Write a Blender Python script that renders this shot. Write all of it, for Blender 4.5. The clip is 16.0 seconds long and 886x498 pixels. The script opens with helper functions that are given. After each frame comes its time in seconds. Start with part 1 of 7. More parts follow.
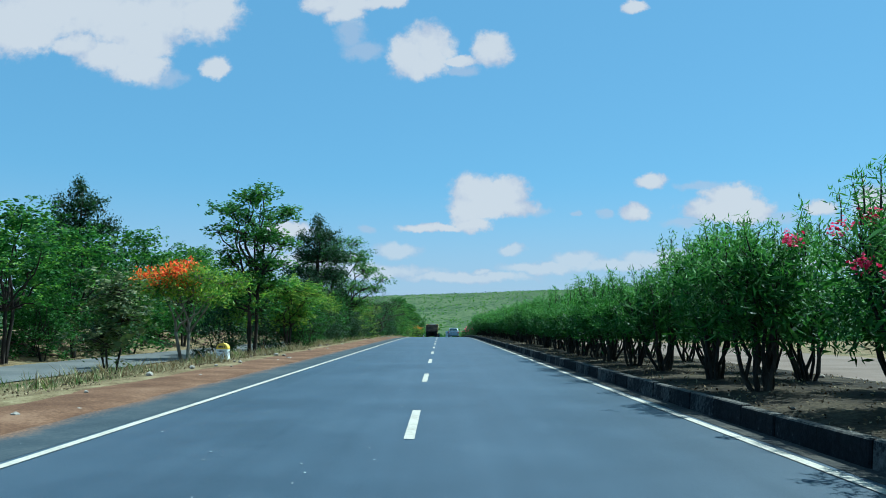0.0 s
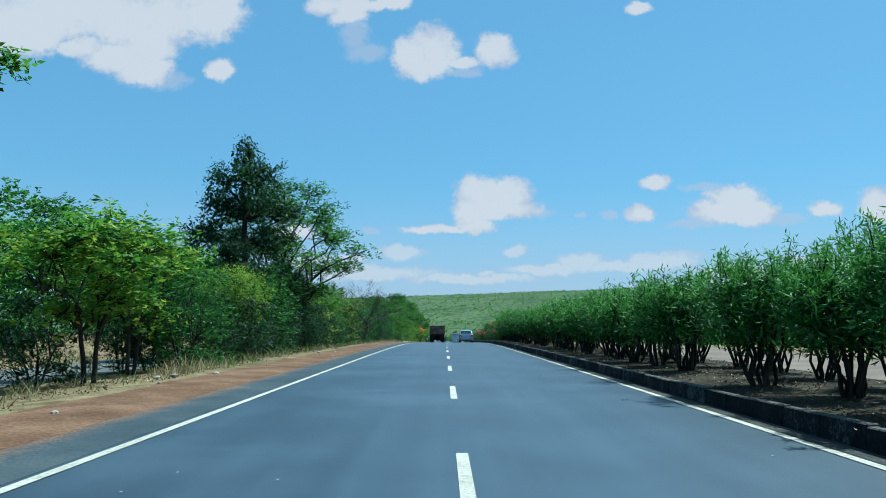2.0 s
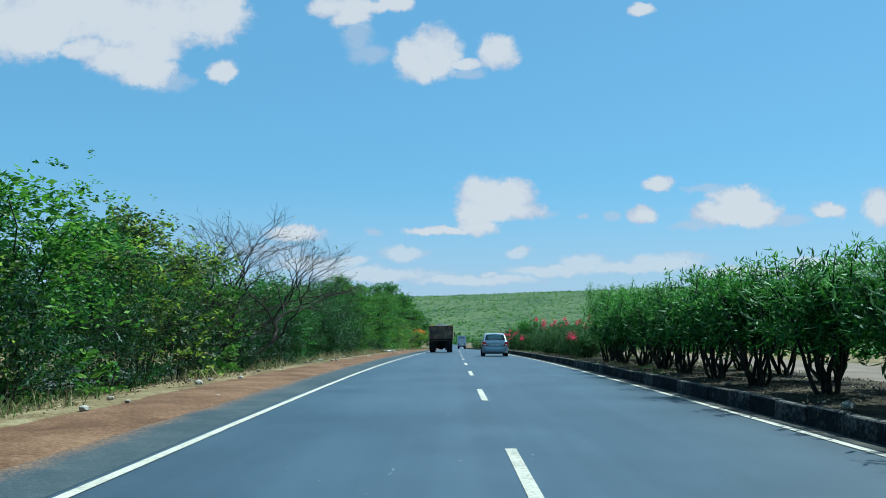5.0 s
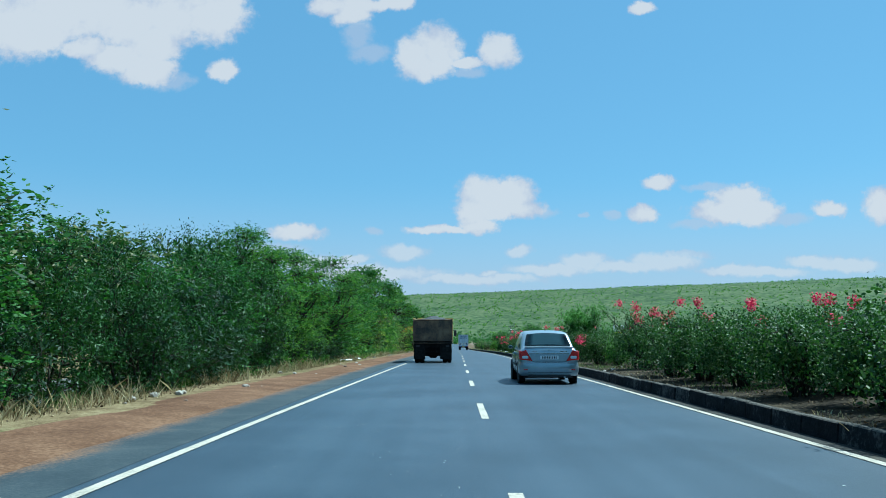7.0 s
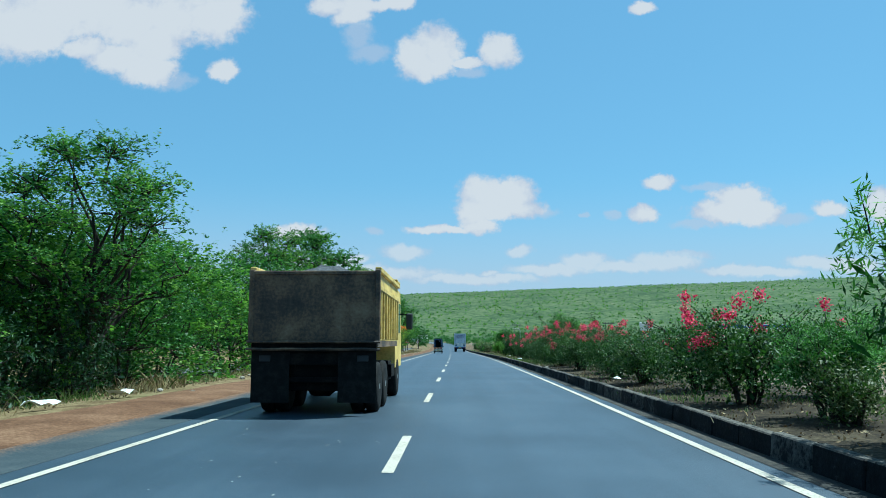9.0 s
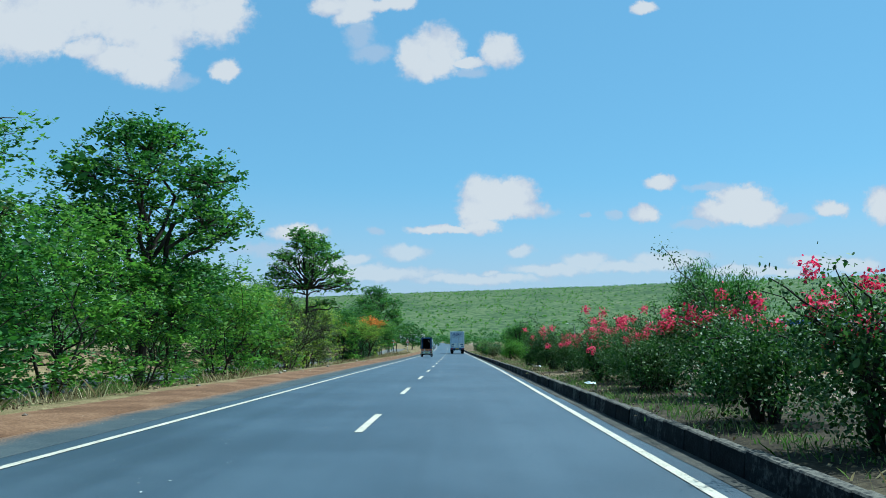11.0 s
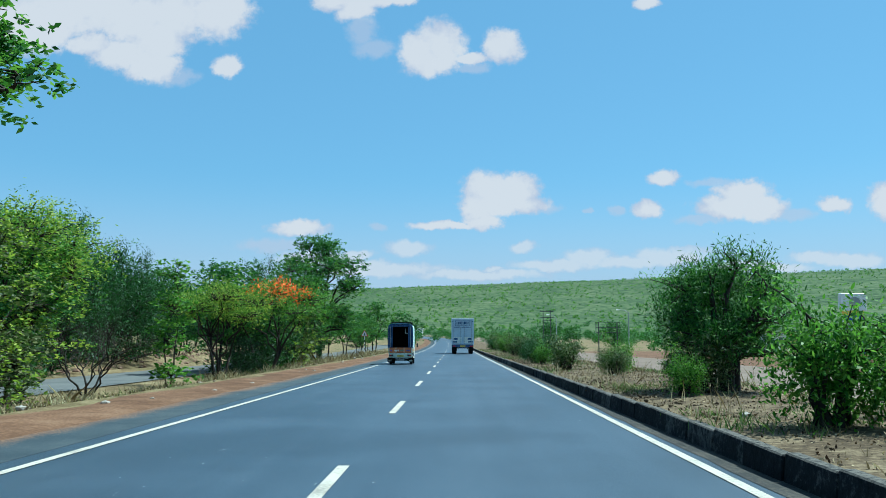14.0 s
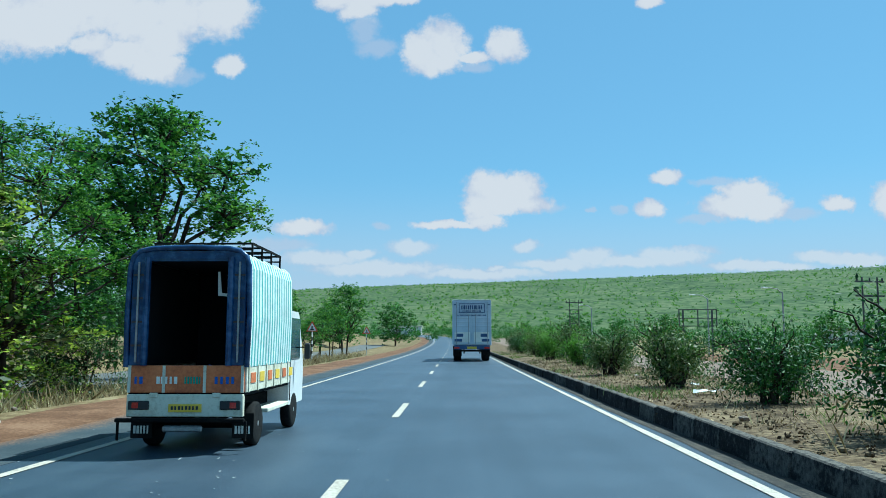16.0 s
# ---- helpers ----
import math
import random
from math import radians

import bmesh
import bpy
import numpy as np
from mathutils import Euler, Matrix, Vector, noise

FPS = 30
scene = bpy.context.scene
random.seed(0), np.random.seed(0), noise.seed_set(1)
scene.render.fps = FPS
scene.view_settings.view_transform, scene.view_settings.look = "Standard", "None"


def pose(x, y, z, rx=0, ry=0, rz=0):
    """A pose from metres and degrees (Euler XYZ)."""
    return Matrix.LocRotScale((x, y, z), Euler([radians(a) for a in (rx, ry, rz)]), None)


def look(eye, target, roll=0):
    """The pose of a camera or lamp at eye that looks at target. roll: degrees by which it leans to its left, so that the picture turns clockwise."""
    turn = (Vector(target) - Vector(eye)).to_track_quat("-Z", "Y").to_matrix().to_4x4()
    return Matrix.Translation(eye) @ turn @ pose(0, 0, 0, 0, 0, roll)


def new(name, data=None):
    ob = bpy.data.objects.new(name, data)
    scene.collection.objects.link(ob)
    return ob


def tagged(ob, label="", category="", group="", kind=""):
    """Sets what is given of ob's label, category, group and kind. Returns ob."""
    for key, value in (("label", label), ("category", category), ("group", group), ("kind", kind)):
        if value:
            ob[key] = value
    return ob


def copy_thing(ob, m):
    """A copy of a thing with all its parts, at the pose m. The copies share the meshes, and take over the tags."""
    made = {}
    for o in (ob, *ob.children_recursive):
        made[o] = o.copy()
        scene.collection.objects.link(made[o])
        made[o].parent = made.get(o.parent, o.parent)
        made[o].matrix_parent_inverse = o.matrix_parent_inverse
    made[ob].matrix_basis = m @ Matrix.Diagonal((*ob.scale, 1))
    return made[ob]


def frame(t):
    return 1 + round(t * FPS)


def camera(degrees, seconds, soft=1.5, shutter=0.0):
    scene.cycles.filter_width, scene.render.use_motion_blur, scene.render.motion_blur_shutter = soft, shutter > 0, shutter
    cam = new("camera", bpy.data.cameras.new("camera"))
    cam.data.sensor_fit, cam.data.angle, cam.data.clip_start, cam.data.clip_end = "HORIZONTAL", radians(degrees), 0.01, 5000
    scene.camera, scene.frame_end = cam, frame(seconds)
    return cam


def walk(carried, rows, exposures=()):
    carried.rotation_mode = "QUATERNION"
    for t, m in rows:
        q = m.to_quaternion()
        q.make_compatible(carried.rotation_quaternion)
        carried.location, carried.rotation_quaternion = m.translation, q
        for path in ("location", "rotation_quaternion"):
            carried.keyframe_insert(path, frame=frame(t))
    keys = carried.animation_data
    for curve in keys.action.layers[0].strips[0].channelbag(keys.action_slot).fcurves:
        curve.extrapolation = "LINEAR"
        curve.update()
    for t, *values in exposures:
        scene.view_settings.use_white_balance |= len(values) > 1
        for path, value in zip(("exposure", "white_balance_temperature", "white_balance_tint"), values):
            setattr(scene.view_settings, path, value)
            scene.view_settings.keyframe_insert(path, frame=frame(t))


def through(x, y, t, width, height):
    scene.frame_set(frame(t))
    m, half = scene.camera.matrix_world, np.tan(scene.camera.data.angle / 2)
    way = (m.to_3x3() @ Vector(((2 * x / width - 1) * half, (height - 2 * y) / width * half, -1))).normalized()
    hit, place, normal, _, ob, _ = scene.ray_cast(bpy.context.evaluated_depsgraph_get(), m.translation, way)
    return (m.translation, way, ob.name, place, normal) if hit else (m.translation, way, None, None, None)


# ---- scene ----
# ================= the road's line: distance s along it, u metres to the right of the lane line
S_STEP = 1.0
S_FROM, S_TO = -80, 760
s_grid = np.arange(S_FROM, S_TO + 1, S_STEP)
heading = np.radians(np.interp(s_grid, [-80, 0, 68, 120, 152, 208, 270, 325, 400, 450, 520, 760],
                               [0, 0, -0.05, -0.58, -0.87, -0.5, -0.25, -0.15, 0.0, 2.0, 9, 24]))
grade = np.interp(s_grid, [-80, 60, 80, 120, 152, 208, 270, 330, 420, 760],
                  [0.005, 0.0045, 0.002, -0.0125, -0.0144, -0.020, -0.020, -0.016, 0.0, 0.0])
line_x = np.cumsum(-np.sin(heading)) * S_STEP
line_y = np.cumsum(np.cos(heading)) * S_STEP
line_z = np.cumsum(grade) * S_STEP
start = int(-S_FROM / S_STEP)
line_x, line_y, line_z = line_x - line_x[start], line_y - line_y[start], line_z - line_z[start]


def along(s, u=0.0, h=0.0):
    """The place s metres along the road, u to the right of its lane line and h above its surface."""
    x, y, z = (float(np.interp(s, s_grid, a)) for a in (line_x, line_y, line_z))
    th = float(np.interp(s, s_grid, heading))
    return Vector((x + u * math.cos(th), y + u * math.sin(th), z + h))


def turn_at(s):
    return math.degrees(float(np.interp(s, s_grid, heading)))


# ================= the camera and its way
cam = camera(59.0, 16.0, soft=0.65)
EYE = 1.25
DRIVE = [  # seconds, metres along, metres right of the lane line, yaw, pitch, roll
    (0.0, 0.00, 0.34, -0.25, 5.89, 0.0), (0.5, 7.79, 0.20, -0.17, 5.90, 0.0), (1.0, 15.62, 0.06, 0.00, 6.00, 0.0),
    (1.5, 23.29, -0.07, 0.02, 6.00, 0.0), (2.0, 30.86, -0.18, 0.04, 6.00, 0.0), (2.5, 38.43, -0.28, 0.16, 6.05, 0.0),
    (3.0, 45.89, -0.37, 0.20, 6.12, 0.0), (3.5, 53.35, -0.46, 0.20, 6.13, 0.0), (4.0, 60.77, -0.54, 0.20, 6.13, 0.0),
    (5.0, 75.30, -0.66, 0.24, 6.10, 0.0), (6.0, 89.60, -0.72, 0.27, 6.07, 0.0), (6.5, 96.83, -0.68, 0.28, 6.05, 0.0),
    (7.0, 104.34, -0.50, 0.28, 6.01, 0.0), (7.5, 112.08, -0.20, 0.24, 6.01, 0.0), (8.0, 119.95, 0.12, 0.24, 6.01, 0.0),
    (8.5, 128.06, 0.40, 0.26, 6.01, 0.0), (9.0, 136.15, 0.68, 0.31, 6.01, 0.0), (10.0, 152.15, 1.15, 0.36, 6.01, 0.0),
    (11.0, 168.45, 1.44, 0.40, 6.01, 0.0), (11.5, 176.76, 1.45, 0.40, 6.01, 0.0), (12.0, 185.08, 1.40, 0.38, 6.00, 0.0),
    (12.5, 193.61, 1.34, 0.33, 5.95, 0.0), (13.0, 202.13, 1.27, 0.36, 5.90, 0.0), (13.5, 210.86, 1.21, 0.44, 5.80, 0.0),
    (14.0, 219.68, 1.16, 0.58, 5.70, 0.0), (14.5, 228.70, 1.12, 0.66, 5.68, 0.0), (15.0, 237.82, 1.07, 0.67, 5.68, 0.0),
    (15.5, 247.13, 1.05, 0.76, 5.66, 0.0), (16.0, 256.55, 1.05, 0.78, 5.65, 0.0)]
rows = []
for t, s, u, yaw, pitch, roll in DRIVE:
    p = along(s, u, EYE)
    rows.append((t, pose(p.x, p.y, p.z, 90 + pitch, roll, yaw)))
walk(cam, rows, exposures=[(0.0, 0.70, 4920, -12), (2.5, 0.71, 4930, -12), (4.0, 0.73, 5060, -12), (6.5, 0.73, 4940, -12), (9.0, 0.76, 5060, -12), (13.0, 0.77, 5040, -11), (15.0, 0.78, 5010, -11), (16.0, 0.78, 5060, -11)])

# ================= sky, clouds and sun
SUN_UP, SUN_ROUND = radians(60), radians(59)   # height; turned from straight ahead to the right
sun = new("sun", bpy.data.lights.new("sun", "SUN"))
sun.data.energy, sun.data.angle, sun.data.color = 5.0, radians(0.53), (1.0, 0.95, 0.86)
sun_way = Vector((math.sin(SUN_ROUND) * math.cos(SUN_UP), math.cos(SUN_ROUND) * math.cos(SUN_UP), math.sin(SUN_UP)))
sun.matrix_world = look(sun_way * 100, (0, 0, 0))

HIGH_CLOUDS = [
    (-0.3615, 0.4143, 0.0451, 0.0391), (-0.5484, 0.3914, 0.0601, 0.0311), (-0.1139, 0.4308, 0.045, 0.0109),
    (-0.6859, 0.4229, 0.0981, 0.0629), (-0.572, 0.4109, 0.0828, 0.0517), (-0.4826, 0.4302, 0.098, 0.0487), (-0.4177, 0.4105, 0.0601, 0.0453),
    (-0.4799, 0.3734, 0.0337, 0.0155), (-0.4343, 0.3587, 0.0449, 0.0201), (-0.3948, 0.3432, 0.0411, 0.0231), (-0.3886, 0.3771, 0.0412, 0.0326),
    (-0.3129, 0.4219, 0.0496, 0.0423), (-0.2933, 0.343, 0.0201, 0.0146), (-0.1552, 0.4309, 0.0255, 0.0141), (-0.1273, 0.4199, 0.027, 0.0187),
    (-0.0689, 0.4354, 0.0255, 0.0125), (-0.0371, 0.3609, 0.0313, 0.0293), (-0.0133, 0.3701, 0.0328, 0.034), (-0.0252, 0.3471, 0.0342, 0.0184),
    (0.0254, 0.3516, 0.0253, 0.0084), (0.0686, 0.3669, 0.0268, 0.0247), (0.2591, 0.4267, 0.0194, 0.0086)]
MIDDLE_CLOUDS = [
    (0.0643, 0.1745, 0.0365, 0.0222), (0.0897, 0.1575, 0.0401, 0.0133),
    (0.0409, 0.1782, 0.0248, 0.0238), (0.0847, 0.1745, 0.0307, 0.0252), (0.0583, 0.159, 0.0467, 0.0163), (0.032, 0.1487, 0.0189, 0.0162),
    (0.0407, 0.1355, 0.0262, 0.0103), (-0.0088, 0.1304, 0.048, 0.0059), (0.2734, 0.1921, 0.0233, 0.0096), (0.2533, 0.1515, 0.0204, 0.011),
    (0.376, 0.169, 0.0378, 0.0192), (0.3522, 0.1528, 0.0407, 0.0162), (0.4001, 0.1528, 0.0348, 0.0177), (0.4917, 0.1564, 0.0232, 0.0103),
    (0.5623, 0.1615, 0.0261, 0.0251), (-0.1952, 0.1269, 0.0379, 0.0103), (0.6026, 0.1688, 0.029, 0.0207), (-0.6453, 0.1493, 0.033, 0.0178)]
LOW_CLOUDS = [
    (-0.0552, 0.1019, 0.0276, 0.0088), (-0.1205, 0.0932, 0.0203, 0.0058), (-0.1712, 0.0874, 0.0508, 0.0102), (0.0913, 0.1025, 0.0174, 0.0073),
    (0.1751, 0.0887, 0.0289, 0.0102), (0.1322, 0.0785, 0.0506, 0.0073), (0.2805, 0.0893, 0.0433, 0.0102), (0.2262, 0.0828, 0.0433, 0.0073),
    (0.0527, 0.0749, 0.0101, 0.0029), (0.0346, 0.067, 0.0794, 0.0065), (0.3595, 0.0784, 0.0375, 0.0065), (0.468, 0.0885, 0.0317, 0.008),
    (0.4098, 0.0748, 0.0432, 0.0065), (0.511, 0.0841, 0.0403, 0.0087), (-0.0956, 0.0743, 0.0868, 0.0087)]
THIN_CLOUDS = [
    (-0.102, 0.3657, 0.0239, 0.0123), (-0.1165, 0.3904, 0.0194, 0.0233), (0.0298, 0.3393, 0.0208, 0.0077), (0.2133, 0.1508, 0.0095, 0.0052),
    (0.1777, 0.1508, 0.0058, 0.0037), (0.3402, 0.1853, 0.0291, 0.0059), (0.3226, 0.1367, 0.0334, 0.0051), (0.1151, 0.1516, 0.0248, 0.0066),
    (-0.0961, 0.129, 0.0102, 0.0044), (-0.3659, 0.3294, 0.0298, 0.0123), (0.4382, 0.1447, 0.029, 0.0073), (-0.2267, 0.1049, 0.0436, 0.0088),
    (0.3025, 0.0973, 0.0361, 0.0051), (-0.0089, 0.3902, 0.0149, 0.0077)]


class Nodes:
    """Short calls for a node tree."""

    def __init__(self, tree):
        self.tree = tree
        tree.nodes.clear()

    def add(self, kind, **inputs):
        node = self.tree.nodes.new(kind)
        for key, value in inputs.items():
            if key.startswith("p_"):
                continue
            self.set(node, key, value)
        return node

    def set(self, node, key, value):
        k = int(key[1:]) if key[0] == "i" and key[1:].isdigit() else key.replace("_", " ")
        if isinstance(value, bpy.types.NodeSocket):
            self.tree.links.new(value, node.inputs[k])
        else:
            node.inputs[k].default_value = value

    def math(self, op, a, b=0.0, c=0.0, clamp=False):
        node = self.add("ShaderNodeMath", i0=a, i1=b, i2=c)
        node.operation, node.use_clamp = op, clamp
        return node.outputs[0]

    def vec(self, op, a, b=(0, 0, 0)):
        node = self.add("ShaderNodeVectorMath", i0=a, i1=b)
        node.operation = op
        return node

    def noise(self, vector, scale, detail=4.0, rough=0.55, out="Fac"):
        node = self.add("ShaderNodeTexNoise", Vector=vector, Scale=scale, Detail=detail, Roughness=rough)
        return node.outputs[out]

    def ramp(self, fac, stops):
        node = self.add("ShaderNodeValToRGB", Fac=fac)
        el = node.color_ramp.elements
        while len(el) < len(stops):
            el.new(0.5)
        for e, (at, col) in zip(el, stops):
            e.position, e.color = at, (*col, 1) if len(col) == 3 else col
        return node.outputs[0]

    def mix(self, fac, a, b, blend="MIX"):
        node = self.tree.nodes.new("ShaderNodeMix")
        node.data_type, node.blend_type = "RGBA", blend
        for sock, value in ((node.inputs[0], fac), (node.inputs[6], a), (node.inputs[7], b)):
            if isinstance(value, bpy.types.NodeSocket):
                self.tree.links.new(value, sock)
            else:
                sock.default_value = (*value, 1) if isinstance(value, tuple) and len(value) == 3 else value
        return node.outputs[2]

    def remap(self, x, a, b, c=0.0, d=1.0):
        node = self.add("ShaderNodeMapRange", Value=x, From_Min=a, From_Max=b, To_Min=c, To_Max=d)
        node.interpolation_type = "SMOOTHSTEP"
        return node.outputs[0]


world = bpy.data.worlds.new("sky")
scene.world = world
world.use_nodes = True
n = Nodes(world.node_tree)
sky = n.add("ShaderNodeTexSky")
sky.sky_type, sky.sun_disc, sky.sun_elevation, sky.sun_rotation = "NISHITA", False, SUN_UP, SUN_ROUND
sky.air_density, sky.dust_density, sky.ozone_density, sky.altitude = 1.0, 0.6, 1.6, 600
way = n.add("ShaderNodeTexCoord").outputs["Generated"]
sep = n.add("ShaderNodeSeparateXYZ", Vector=way)
ahead = n.math("MAXIMUM", sep.outputs["Y"], 0.02)
flat = n.add("ShaderNodeCombineXYZ", X=n.math("DIVIDE", sep.outputs["X"], ahead), Y=n.math("DIVIDE", sep.outputs["Z"], ahead)).outputs[0]
wob = n.add("ShaderNodeTexNoise", Vector=flat, Scale=34.0, Detail=5.0, Roughness=0.62).outputs["Color"]
wob = n.vec("MULTIPLY", n.vec("SUBTRACT", wob, (0.5, 0.5, 0.5)).outputs[0], (0.026, 0.02, 0)).outputs[0]
place = n.vec("ADD", flat, wob).outputs[0]
fine = n.math("MULTIPLY_ADD", n.noise(flat, 75.0, 5.0, 0.65), 0.7, -0.35)


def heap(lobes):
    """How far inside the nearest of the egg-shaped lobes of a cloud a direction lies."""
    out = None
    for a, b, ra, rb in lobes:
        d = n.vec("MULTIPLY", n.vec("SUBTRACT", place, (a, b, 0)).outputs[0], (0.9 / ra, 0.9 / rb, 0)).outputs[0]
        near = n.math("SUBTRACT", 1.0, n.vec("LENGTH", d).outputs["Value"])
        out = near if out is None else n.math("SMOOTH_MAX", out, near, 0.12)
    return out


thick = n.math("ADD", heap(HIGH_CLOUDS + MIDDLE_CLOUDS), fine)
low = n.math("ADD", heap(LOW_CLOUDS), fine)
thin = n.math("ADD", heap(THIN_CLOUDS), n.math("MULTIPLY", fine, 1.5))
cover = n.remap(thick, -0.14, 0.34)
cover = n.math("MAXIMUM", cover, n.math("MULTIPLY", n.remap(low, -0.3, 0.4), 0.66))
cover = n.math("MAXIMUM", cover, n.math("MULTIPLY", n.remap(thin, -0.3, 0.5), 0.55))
in_front = n.remap(sep.outputs["Y"], 0.1, 0.3)
cover = n.math("MULTIPLY", cover, in_front)
fold = n.math("ADD", n.math("MULTIPLY", n.math("MAXIMUM", thick, n.math("ADD", low, 0.1)), 0.6), n.noise(flat, 22.0, 4.0, 0.55))
bright = n.remap(fold, 0.42, 0.82)
cloud_col = n.mix(bright, (6.5, 5.75, 6.3), (8.8, 7.25, 6.85))
pale = n.remap(sep.outputs["Z"], 0.0, 0.20, 0.82, 0.0)
deep = n.mix(0.6, n.vec("MULTIPLY", sky.outputs[0], (1.36, 1.46, 1.32)).outputs[0], (2.5, 4.5, 6.65))
air = n.mix(pale, deep, (5.7, 5.6, 6.55))
tone = n.mix(n.math("MULTIPLY", cover, 0.93), air, cloud_col)
back = n.add("ShaderNodeBackground", Color=tone, Strength=0.057)
end = n.add("ShaderNodeOutputWorld", Surface=back.outputs[0])

# ================= materials
def material(name):
    m = bpy.data.materials.new(name)
    m.use_nodes = True
    return m, Nodes(m.node_tree)


def surface(name, tones, scale=3.0, fine=40.0, rough=0.8, metal=0.0, bump=0.3, bump_scale=None, amount=0.35, coat=0.0,
            spread=0.0, through_light=0.0, spec=0.5, stretch=(1, 1, 1)):
    """A surface with two scales of variation. tones: from dark to light. spread: how much alike pieces differ."""
    m, n = material(name)
    pos = n.add("ShaderNodeTexCoord").outputs["Object"]
    pos = n.vec("MULTIPLY", pos, stretch).outputs[0]
    big = n.noise(pos, scale, 5.0, 0.6)
    small = n.noise(pos, fine, 3.0, 0.6)
    f = n.math("ADD", n.math("MULTIPLY", big, 1.0 - amount), n.math("MULTIPLY", small, amount))
    if spread:
        rnd = n.add("ShaderNodeObjectInfo").outputs["Random"]
        f = n.math("ADD", f, n.math("MULTIPLY_ADD", rnd, spread, -0.5 * spread))
    f = n.remap(f, 0.3, 0.7)
    col = n.ramp(f, [(k / max(1, len(tones) - 1), c) for k, c in enumerate(tones)])
    b = n.add("ShaderNodeBsdfPrincipled", Base_Color=col, Metallic=metal)
    n.set(b, "Specular_IOR_Level", spec)
    n.set(b, "Roughness", n.math("MULTIPLY_ADD", small, 0.2, rough - 0.1))
    n.set(b, "Coat_Weight", coat)
    if bump:
        bm_ = n.add("ShaderNodeBump", Height=n.noise(pos, bump_scale or fine, 4.0, 0.6), Strength=bump, Distance=0.02)
        n.set(b, "Normal", bm_.outputs[0])
    n.add("ShaderNodeOutputMaterial", Surface=b.outputs[0])
    return m


def leafage(name, tones, gloss=0.5, glow=0.2, through=(0.11, 0.30, 0.025)):
    """Leaves: each one takes its own tone, and lets some light through."""
    m, n = material(name)
    rnd = n.add("ShaderNodeNewGeometry").outputs["Random Per Island"]
    pos = n.add("ShaderNodeTexCoord").outputs["Object"]
    f = n.math("ADD", n.math("MULTIPLY", rnd, 0.65), n.math("MULTIPLY", n.noise(pos, 0.9, 3.0), 0.5))
    f = n.remap(f, 0.15, 0.95)
    gain = (0.75, 0.95, 1.25, 1.35)
    col = n.ramp(f, [(k / 3, tuple(v * gain[k] for v in c)) for k, c in enumerate(tones)])
    b = n.add("ShaderNodeBsdfPrincipled", Base_Color=col, Roughness=gloss)
    n.set(b, "Specular_IOR_Level", 0.15)
    tl = n.add("ShaderNodeBsdfTranslucent", Color=n.mix(0.5, col, through) if through else col)
    mixed = n.add("ShaderNodeMixShader", i0=glow, i1=b.outputs[0], i2=tl.outputs[0])
    n.add("ShaderNodeOutputMaterial", Surface=mixed.outputs[0])
    return m


def plain(name, col, rough=0.5, metal=0.0, coat=0.0, bump=0.0):
    d = tuple(c * 0.82 for c in col)
    return surface(name, [d, col, tuple(min(1, c * 1.1) for c in col)], 2.0, 60.0, rough, metal, bump, coat=coat)


asphalt, n = material("asphalt")
pos = n.add("ShaderNodeTexCoord").outputs["Object"]
grain = n.noise(pos, 90.0, 3.0, 0.7)
patch = n.noise(pos, 0.35, 5.0, 0.6)
streak = n.noise(n.vec("MULTIPLY", pos, (2.2, 0.03, 1)).outputs[0], 1.0, 4.0, 0.6)
f = n.math("ADD", n.math("MULTIPLY", patch, 0.42), n.math("MULTIPLY", streak, 0.2))
f = n.math("ADD", f, n.math("MULTIPLY", grain, 0.38))
col = n.ramp(n.remap(f, 0.40, 0.60), [(0.0, (0.01958, 0.0342, 0.05089)), (0.5, (0.02797, 0.0456, 0.06731)), (1.0, (0.04195, 0.06232, 0.08618))])
b = n.add("ShaderNodeBsdfPrincipled", Base_Color=col, Roughness=n.math("MULTIPLY_ADD", grain, 0.25, 0.36))
n.set(b, "Normal", n.add("ShaderNodeBump", Height=grain, Strength=0.35, Distance=0.01).outputs[0])
n.add("ShaderNodeOutputMaterial", Surface=b.outputs[0])

ground_mat, n = material("ground")
pos = n.add("ShaderNodeTexCoord").outputs["Object"]
far = n.add("ShaderNodeAttribute")
far.attribute_name = "far"
big, mid, small = n.noise(pos, 0.12, 5.0, 0.6), n.noise(pos, 1.3, 5.0, 0.65), n.noise(pos, 14.0, 4.0, 0.7)
f = n.math("ADD", n.math("MULTIPLY", mid, 0.55), n.math("MULTIPLY", small, 0.45))
dry = n.ramp(n.remap(f, 0.32, 0.68), [(0.0, (0.076, 0.05016, 0.0266)), (0.35, (0.1368, 0.09728, 0.04864)), (0.7, (0.2052, 0.1558, 0.0798)), (1.0, (0.2812, 0.228, 0.1292))])
grassy = n.ramp(n.remap(f, 0.32, 0.68), [(0.0, (0.0342, 0.0418, 0.01368)), (0.5, (0.076, 0.0798, 0.0266)), (1.0, (0.152, 0.1368, 0.0532))])
near_col = n.mix(n.remap(big, 0.5, 0.7), dry, grassy)
wide, wide2 = n.noise(pos, 0.012, 6.0, 0.6), n.noise(pos, 0.09, 4.0, 0.6)
wide3 = n.noise(n.vec("MULTIPLY", pos, (1, 0.45, 1)).outputs[0], 0.16, 5.0, 0.75)
f2 = n.math("ADD", n.math("MULTIPLY", n.math("ADD", wide, wide2), 0.25), n.math("MULTIPLY", wide3, 0.5))
